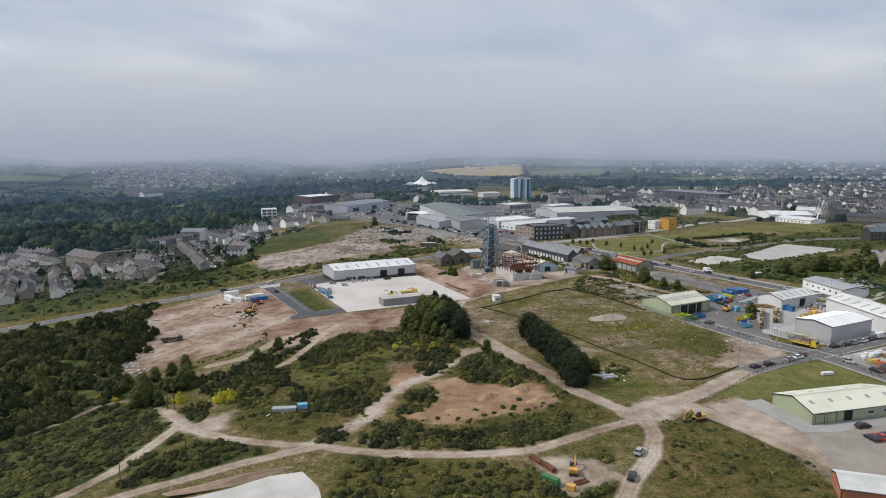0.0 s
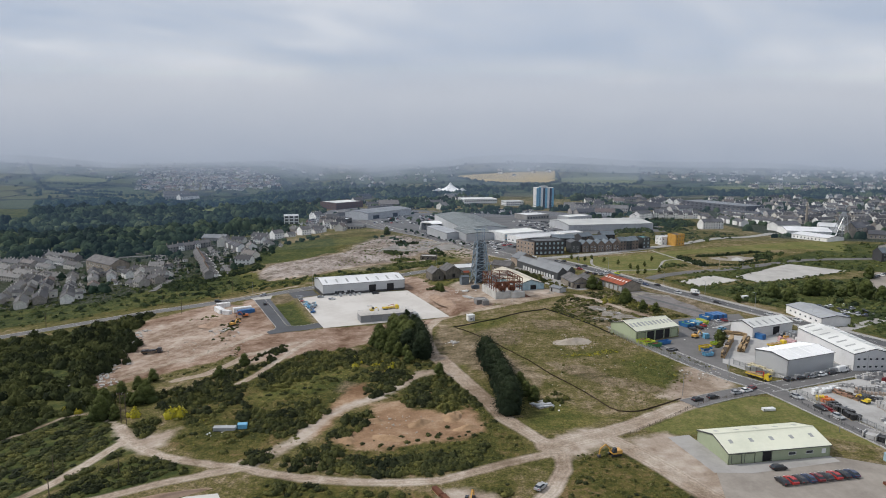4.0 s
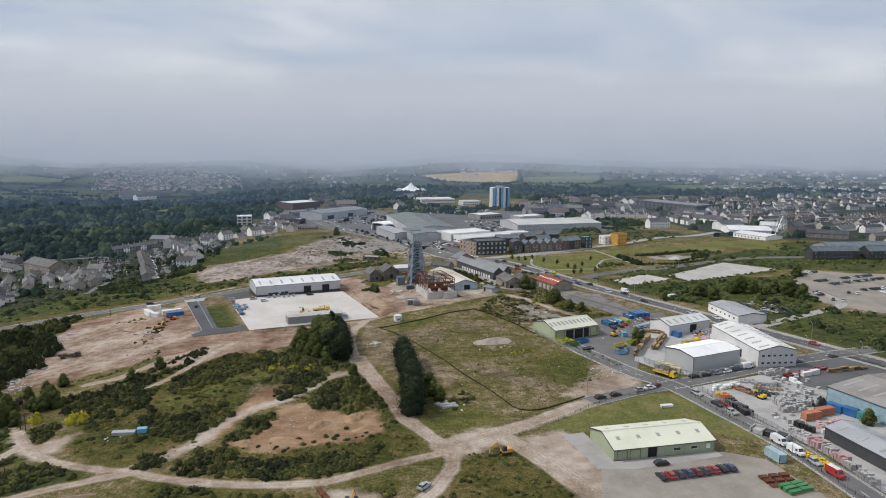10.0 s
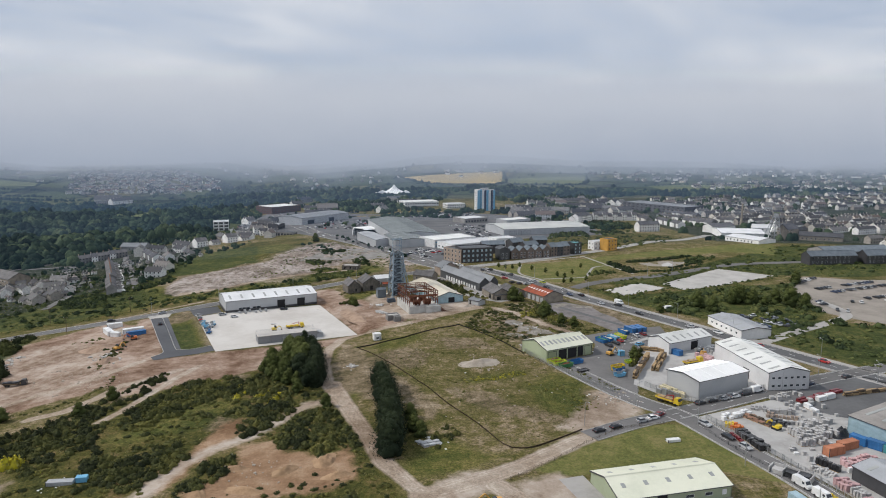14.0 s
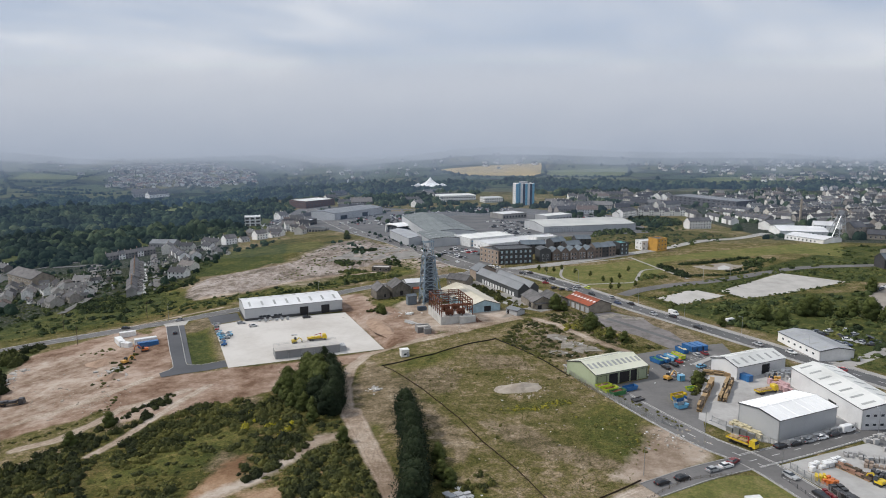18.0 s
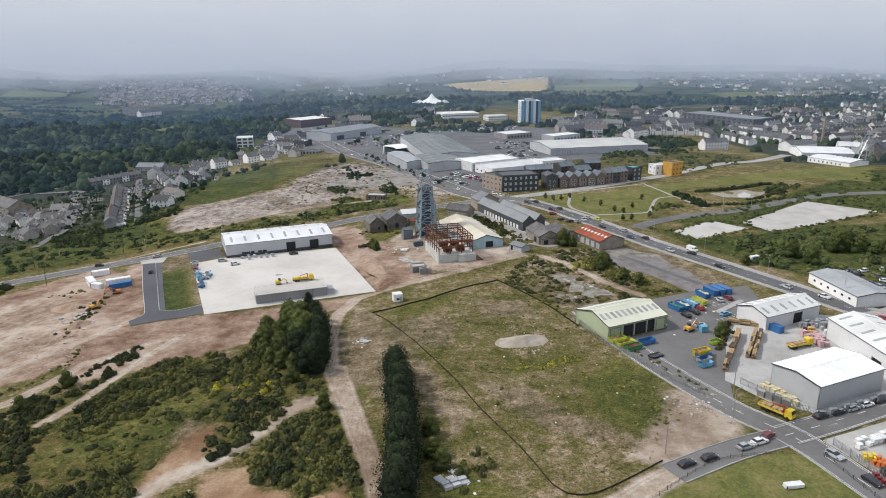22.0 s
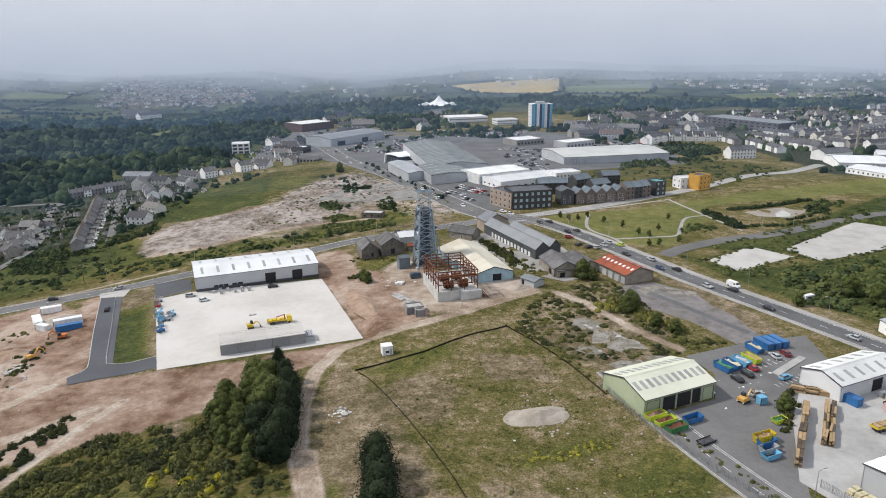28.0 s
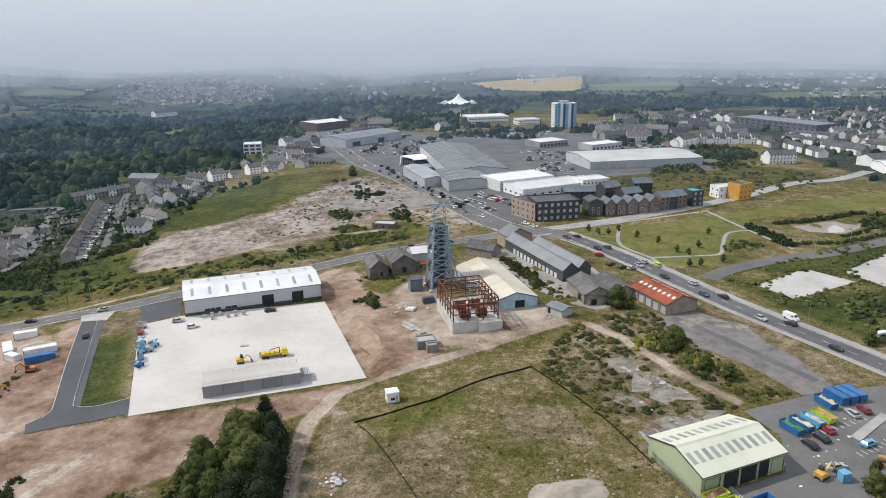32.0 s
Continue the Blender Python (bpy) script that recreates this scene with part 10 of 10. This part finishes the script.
scatter("woodland", "broadleaved wood on the slope", "woodland", WOODS, wood, M["west_wood"])


# ---- single trees ----
def tree_form(name, label, high, wide, dark, lumps=14, leaf_count=900, base=0.12, taper=0.5):
    """A trunk with limbs and an uneven crown of many small leaf clumps."""
    t = tagged(new(name), label, "tree")
    s = Shape().tube((0, 0, -0.6), (0.1, 0.05, high * 0.55), 0.34, 0.2, 8).tube((0.1, 0.05, high * 0.55), (0.0, 0.1, high * 0.92), 0.2, 0.05, 6)
    for i in range(7):
        a = i * 2.4
        z = high * (0.2 + 0.09 * i)
        s.tube((0.05, 0, z), (wide * 0.33 * math.cos(a), wide * 0.33 * math.sin(a), z + high * 0.13), 0.11, 0.04, 5)
    part("trunk", s, M["bark"], t)
    bits = []
    for i in range(lumps):
        u = (i + 0.5) / lumps
        z = high * (base + (0.93 - base) * u)
        r = wide / 2 * (1 - taper * u ** 1.6) * rng.uniform(0.5, 0.72)
        a = i * 2.399 + rng.uniform(-0.4, 0.4)
        d = wide / 2 * (1 - taper * u ** 1.4) * rng.uniform(0.25, 0.6) * (0.35 if u > 0.85 else 1)
        c = np.array([d * math.cos(a), d * math.sin(a), z])
        v, f = dome(4, 8, 0.25)
        sc = np.array([r, r, r * rng.uniform(0.7, 1.0)])
        bits.append((v * sc * (0.62 if dark == "conifer" else 0.74) + c, f))
        v, f = leaves(leaf_count // lumps, 0.105 * 2.0 / (r + 0.8), -0.6, (0.7, 1.3) if dark == "conifer" else (0.74, 1.22))
        bits.append((v * sc + c, f))
    v, f = merge(bits)
    # Tone rises with height: crowns are darker at the foot, paler at the top.
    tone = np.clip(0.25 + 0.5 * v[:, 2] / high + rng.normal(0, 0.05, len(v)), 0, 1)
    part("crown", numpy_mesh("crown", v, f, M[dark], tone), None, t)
    return t


TREES = {
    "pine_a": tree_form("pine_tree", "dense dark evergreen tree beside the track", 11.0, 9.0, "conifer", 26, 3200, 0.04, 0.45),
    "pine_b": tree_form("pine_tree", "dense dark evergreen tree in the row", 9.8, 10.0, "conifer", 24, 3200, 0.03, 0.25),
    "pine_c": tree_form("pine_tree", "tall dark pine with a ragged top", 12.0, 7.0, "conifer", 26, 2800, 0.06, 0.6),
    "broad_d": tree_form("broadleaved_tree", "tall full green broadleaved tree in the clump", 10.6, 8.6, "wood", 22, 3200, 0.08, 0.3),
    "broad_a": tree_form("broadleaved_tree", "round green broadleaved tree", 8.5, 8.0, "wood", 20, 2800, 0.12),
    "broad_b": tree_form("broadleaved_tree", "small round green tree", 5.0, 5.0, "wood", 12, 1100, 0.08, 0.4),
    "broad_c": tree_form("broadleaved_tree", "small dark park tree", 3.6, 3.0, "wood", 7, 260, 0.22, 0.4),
}
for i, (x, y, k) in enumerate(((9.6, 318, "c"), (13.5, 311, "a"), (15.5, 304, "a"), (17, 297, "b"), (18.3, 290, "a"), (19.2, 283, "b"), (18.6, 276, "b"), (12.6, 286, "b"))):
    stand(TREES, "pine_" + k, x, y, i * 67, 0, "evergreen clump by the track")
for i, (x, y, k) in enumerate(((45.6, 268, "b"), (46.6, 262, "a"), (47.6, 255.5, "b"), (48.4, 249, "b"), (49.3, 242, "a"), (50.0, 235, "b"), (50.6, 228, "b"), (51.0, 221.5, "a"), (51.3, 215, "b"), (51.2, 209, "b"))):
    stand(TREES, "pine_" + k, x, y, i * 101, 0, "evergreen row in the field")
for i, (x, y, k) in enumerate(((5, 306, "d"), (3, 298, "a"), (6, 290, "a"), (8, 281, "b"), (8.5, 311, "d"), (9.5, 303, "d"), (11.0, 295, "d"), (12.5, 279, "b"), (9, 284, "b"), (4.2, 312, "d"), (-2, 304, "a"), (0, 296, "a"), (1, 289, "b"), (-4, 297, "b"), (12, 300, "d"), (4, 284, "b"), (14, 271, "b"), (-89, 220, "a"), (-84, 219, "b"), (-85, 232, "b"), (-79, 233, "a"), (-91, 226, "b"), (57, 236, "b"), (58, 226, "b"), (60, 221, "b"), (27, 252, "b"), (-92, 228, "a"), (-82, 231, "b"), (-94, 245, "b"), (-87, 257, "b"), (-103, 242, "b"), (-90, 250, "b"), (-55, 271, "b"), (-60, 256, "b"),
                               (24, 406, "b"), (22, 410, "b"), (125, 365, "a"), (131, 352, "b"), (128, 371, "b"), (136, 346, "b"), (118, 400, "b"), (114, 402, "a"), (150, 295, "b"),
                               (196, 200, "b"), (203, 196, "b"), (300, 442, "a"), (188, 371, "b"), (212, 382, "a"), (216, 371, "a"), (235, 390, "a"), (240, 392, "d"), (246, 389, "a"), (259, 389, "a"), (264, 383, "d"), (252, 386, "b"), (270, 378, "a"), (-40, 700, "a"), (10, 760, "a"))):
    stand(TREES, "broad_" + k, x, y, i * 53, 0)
for i, (x, y) in enumerate(((122, 499), (127, 499), (140, 494), (148, 485), (153, 470), (157, 465), (153, 449), (158, 450), (169, 456), (118, 505), (133, 505), (165, 478), (176, 500))):
    stand(TREES, "broad_c", x, y, i * 71, 0, "park trees")
FAR_FIELDS = [[(23, 1794), (293, 1876), (252, 1560), (92, 1580)], [(281, 1545), (261, 1729), (497, 1789), (433, 1545)], [(570, 1380), (569, 1541), (864, 1596), (795, 1430)], [(-1258, 2104), (-1211, 2300), (-954, 2096), (-720, 1560), (-780, 1480), (-988, 1684)], [(-384, 1087), (-340, 1090), (-401, 1227), (-425, 1175)], [(-334, 1054), (-300, 1080), (-355, 1146)]]


def grove(poly, count, wide, tone, town=False):
    xs, ys = [q[0] for q in poly], [q[1] for q in poly]
    x, y = rng.uniform(min(xs), max(xs), count * 4), rng.uniform(min(ys), max(ys), count * 4)
    ok = inside(x, y, poly) & (line_distance(x, y, FAR_ROAD) > 14)
    out = []
    for a, b in zip(x[ok][:count], y[ok][:count]):
        d = noise.noise((a / 70.0, b / 70.0, 1.0))
        if any(inside(a, b, f) for f in FAR_FIELDS):
            continue
        if town and d < 0.02:
            continue
        w = rng.uniform(*wide)
        out.append((a, b, w, w * rng.uniform(0.4, 0.85), float(np.clip(rng.uniform(*tone) + 0.5 * d + 0.45 * noise.noise((a / 30.0, b / 30.0, 2.0)), 0, 1))))
    return out


dark_wood = (0.08, 0.72)
far = grove([(-817, 1380), (-640, 1050), (-471, 880), (-362, 735), (-315, 680), (-280, 652), (-256, 662), (-276, 705), (-262, 740), (-276, 790), (-240, 815), (-190, 850), (-215, 954), (-300, 1120), (-400, 1180), (-520, 1315), (-671, 1404)], 1900, (8, 24), dark_wood)
far += grove([(-380, 740), (-345, 668), (-300, 668), (-262, 660), (-256, 690), (-300, 720), (-330, 770), (-420, 830)], 150, (5, 11), dark_wood)
far += grove([(-640, 700), (-470, 640), (-370, 690), (-362, 735), (-471, 880), (-640, 1050), (-900, 1100)], 600, (9, 24), dark_wood)
far += grove([(-420, 1180), (-300, 1120), (-215, 980), (-190, 1130), (-172, 1280), (-400, 1450), (-520, 1315)], 420, (8, 17), dark_wood)
far += grove([(-276, 800), (-262, 764), (-160, 776), (-150, 800), (-190, 850), (-240, 830)], 110, (5, 10), dark_wood)
far += grove([(-262, 705), (-225, 712), (-215, 740), (-262, 745)], 16, (4, 7), dark_wood)
far += grove([(-165, 640), (-140, 640), (-112, 690), (-112, 745), (-135, 735), (-155, 690)], 30, (3.5, 7), dark_wood)
far += grove([(-190, 1130), (60, 1060), (100, 1200), (-150, 1300)], 170, (7, 15), dark_wood)
far += grove([(-196, 850), (-186, 940), (-160, 1010), (-190, 1130), (-270, 1010), (-236, 880)], 150, (6, 13), dark_wood)
far += grove([(-150, 1000), (-128, 985), (-110, 1000), (-130, 1060), (-160, 1060)], 18, (4, 7), dark_wood)
far += grove([(-94, 1249), (-70, 1100), (16, 1030), (40, 1130), (17, 1200)], 120, (8, 16), dark_wood)
far += grove([(250, 765), (266, 731), (292, 767), (293, 844), (262, 842)], 60, (5, 9), dark_wood)
far += grove([(-430, 670), (-260, 445), (-150, 500), (-125, 560), (-150, 720), (-222, 700), (-300, 700)], 560, (2.5, 6.0), (0.05, 0.6), True)
far += [(x, y, w, w * 0.75, 0.35) for x, y, w in ((-142, 526, 9), (-144, 616, 11), (-138, 620, 9), (-234, 645, 9), (-249, 654, 9), (-223, 574, 9), (-243, 571, 8), (-152, 612, 8), (-139, 532, 6), (-131, 600, 6), (-222, 477, 11), (-227, 473, 10), (-216, 471, 10), (-240, 500, 7), (-262, 530, 7), (-300, 560, 7), (-236, 556, 8))]
for k in range(9):
    far += along([(-254 + 7.0 * k, 636 - 14.5 * k), (-232 + 6.6 * k, 646 - 14.5 * k)], (1.6, 2.8), (0.5, 0.8), (0.0, 0.4), 1.6, 0.5)
    far += along([(-214 + 7.0 * k, 650 - 15 * k), (-196 + 6.6 * k, 655 - 15 * k)], (1.5, 2.6), (0.5, 0.8), (0.0, 0.4), 1.8, 0.6)
far += grove([(223, 1089), (296, 1119), (302, 1002), (259, 868), (205, 835), (188, 871)], 130, (6, 12), dark_wood)
far += grove([(457, 1205), (631, 1198), (596, 1052), (491, 1015), (424, 1058)], 130, (6, 12), dark_wood)
far += along([(-11, 934), (10, 880), (36, 834), (20, 826), (-12, 824)], (4, 7), (0.6, 0.9), (0.1, 0.5), 5.0, 2.0) + along([(31, 1056), (84, 1033), (116, 965), (96, 926), (44, 984)], (6, 11), (0.6, 0.9), (0.1, 0.5), 7.0, 4.0)
far += along([(-22, 749), (-1, 695), (41, 590), (50, 561)], (2.5, 4.5), (0.6, 0.9), (0.1, 0.5), 9.0, 1.5)
far += along([(-42, 676), (-22, 640), (-16, 630), (-12, 600)], (3, 6), (0.4, 0.6), (0.2, 0.6), 5.0, 5.0)
far += grove([(-20, 960), (60, 960), (140, 985), (200, 980), (260, 960), (330, 1010), (300, 1080), (100, 1010)], 120, (7, 14), dark_wood)
far += grove([(330, 640), (1200, 600), (1500, 1500), (330, 1150)], 1500, (6, 15), dark_wood, True)
far += grove([(-190, 840), (-120, 780), (-60, 790), (60, 1000), (260, 900), (240, 1080), (-180, 1180)], 180, (5, 10), dark_wood, True)
scatter("woodland", "dense dark woods and hedgerow trees of the valley", "woodland", LUMPS, far, M["canopy"])
FAR_LUMPS = [crown_form(2, 2, 6, 0.12) for _ in range(6)]
far = grove([(-401, 1451), (-172, 1270), (-35, 1240), (100, 1200), (145, 1430), (60, 1500), (-30, 1480), (-266, 1733), (-441, 1797)], 900, (9, 18), dark_wood)
far += grove([(145, 1450), (200, 1200), (267, 1090), (330, 1200), (474, 1300), (654, 1238), (1000, 1380), (900, 1420), (560, 1370), (324, 1480), (180, 1540)], 1100, (9, 18), dark_wood)
far += grove([(-817, 1380), (-671, 1404), (-520, 1315), (-430, 1440), (-460, 1500), (-540, 1520), (-680, 1550), (-740, 1480), (-900, 1600)], 300, (6, 11), dark_wood, True)
far += grove([(-1700, 1500), (1700, 1500), (2000, 2300), (-2000, 2300)], 1700, (7, 16), (0.0, 0.5), True)
far += grove([(-700, 1560), (-440, 1560), (-540, 2150), (-900, 2150)], 120, (5, 8), dark_wood)
for pts in ([(23, 1794), (92, 1614), (252, 1594), (293, 1876)], [(281, 1579), (433, 1581), (497, 1789)], [(570, 1414), (795, 1462), (864, 1596), (569, 1541)], [(-1258, 2050), (-988, 1684), (-739, 1491)], [(-1100, 1900), (-860, 1790)], [(-900, 1600), (-850, 1900)], [(-1040, 1740), (-820, 1700)], [(-980, 1640), (-760, 1600)], [(-900, 1560), (-700, 1540)]):
    far += along(pts, (7, 13), (0.5, 0.7), (0.0, 0.4), 9.0, 1.5)
scatter("woodland", "dark woods and hedges below the cloud", "woodland", FAR_LUMPS, far, M["canopy"])
TUFTS = [leaves(9, 0.17, 0.0, (0.3, 0.9)) for _ in range(6)]
grass = spots(FIELD, 2600, (0.5, 1.3), (0.3, 0.6), (0.15, 0.9), thin=-0.2)
grass += spots(DERELICT, 900, (0.5, 1.4), (0.3, 0.6), (0.15, 0.9), thin=-0.3)
grass += spots(FIELD_EAST, 1200, (0.5, 1.4), (0.3, 0.6), (0.1, 0.7), thin=-0.4)
grass += spots(HILL_WEST, 1100, (0.6, 1.5), (0.3, 0.6), (0.1, 0.8), SAND_PLOTS, thin=-0.5)
grass += spots(HILL_MID, 500, (0.6, 1.5), (0.3, 0.6), (0.1, 0.8), SAND_PLOTS, thin=-0.5)
grass += spots(VERGE_NORTH, 1200, (0.8, 2.0), (0.3, 0.6), (0.1, 0.7), thin=-0.5)
scatter("tall_grass", "rough tufts of dry and green grass", "grass", TUFTS, grass, M["tuft"])

# ---- glowing sheets for haze, mist and low cloud over the far hills ----
def mist(name, label, y, low, high, most, seed, tint=(0.50, 0.515, 0.555)):
    m, n, l, b = graph(name)
    n.remove(b)
    pos = n.new("ShaderNodeNewGeometry").outputs["Position"]
    sep = n.new("ShaderNodeSeparateXYZ")
    l.new(pos, sep.inputs[0])
    st = n.new("ShaderNodeMapping")
    st.inputs["Scale"].default_value = (1, 1, 2.5)
    st.inputs["Location"].default_value = (seed * 371, 0, 0)
    l.new(pos, st.inputs["Vector"])
    puff = noise_node(n, l, st.outputs[0], 0.006, 5.0, 0.55)
    h = math_node(n, l, "MULTIPLY_ADD", puff, (high - low) * 1.3, math_node(n, l, "SUBTRACT", sep.outputs["Z"], (high - low) * 0.65))
    k = n.new("ShaderNodeMapRange")
    k.interpolation_type = "SMOOTHSTEP"
    k.inputs["From Min"].default_value, k.inputs["From Max"].default_value, k.inputs["To Max"].default_value = low, high, most
    l.new(h, k.inputs["Value"])
    top = n.new("ShaderNodeMapRange")
    top.interpolation_type = "SMOOTHSTEP"
    top.inputs["From Min"].default_value, top.inputs["From Max"].default_value, top.inputs["To Min"].default_value, top.inputs["To Max"].default_value = 110, 330, 1.0, 0.0
    l.new(sep.outputs["Z"], top.inputs["Value"])
    # A see-through glow, its colour darker low down and paler above.
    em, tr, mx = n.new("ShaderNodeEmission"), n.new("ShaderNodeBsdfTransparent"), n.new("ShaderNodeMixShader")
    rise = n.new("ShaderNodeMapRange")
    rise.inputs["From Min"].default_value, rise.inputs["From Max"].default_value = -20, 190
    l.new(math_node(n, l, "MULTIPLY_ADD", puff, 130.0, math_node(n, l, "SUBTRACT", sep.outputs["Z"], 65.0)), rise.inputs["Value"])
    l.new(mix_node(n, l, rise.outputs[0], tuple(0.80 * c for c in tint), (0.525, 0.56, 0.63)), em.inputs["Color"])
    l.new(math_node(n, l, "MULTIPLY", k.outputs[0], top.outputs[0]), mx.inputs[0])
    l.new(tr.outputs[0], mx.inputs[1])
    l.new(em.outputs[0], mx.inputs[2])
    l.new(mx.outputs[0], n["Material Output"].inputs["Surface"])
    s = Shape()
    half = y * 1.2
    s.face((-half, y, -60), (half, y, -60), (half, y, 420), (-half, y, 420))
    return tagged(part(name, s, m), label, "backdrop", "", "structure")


# Upright glowing sheets stand in for the haze that veils distant land.
HAZE_GLOW = (0.17, 0.30, 0.54)
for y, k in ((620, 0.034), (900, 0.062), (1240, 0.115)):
    mist("backdrop_haze", "glowing sheet of faint blue haze over the valley", y, -400, -200, k, y / 100, HAZE_GLOW)
mist("backdrop_mist", "glowing sheet of thin grey mist over the far woods", 1520, -70, 70, 0.24, 1, (0.36, 0.46, 0.62))
mist("backdrop_mist", "glowing sheet of drifting grey mist before the far hills", 1690, -44, 62, 0.36, 4, (0.40, 0.475, 0.60))
mist("backdrop_mist_far", "glowing sheet of grey mist over the far fields", 1860, -34, 54, 0.56, 2, (0.44, 0.49, 0.58))
mist("backdrop_mist_far", "glowing sheet of thickening grey mist on the hillsides", 2010, -24, 48, 0.74, 7)
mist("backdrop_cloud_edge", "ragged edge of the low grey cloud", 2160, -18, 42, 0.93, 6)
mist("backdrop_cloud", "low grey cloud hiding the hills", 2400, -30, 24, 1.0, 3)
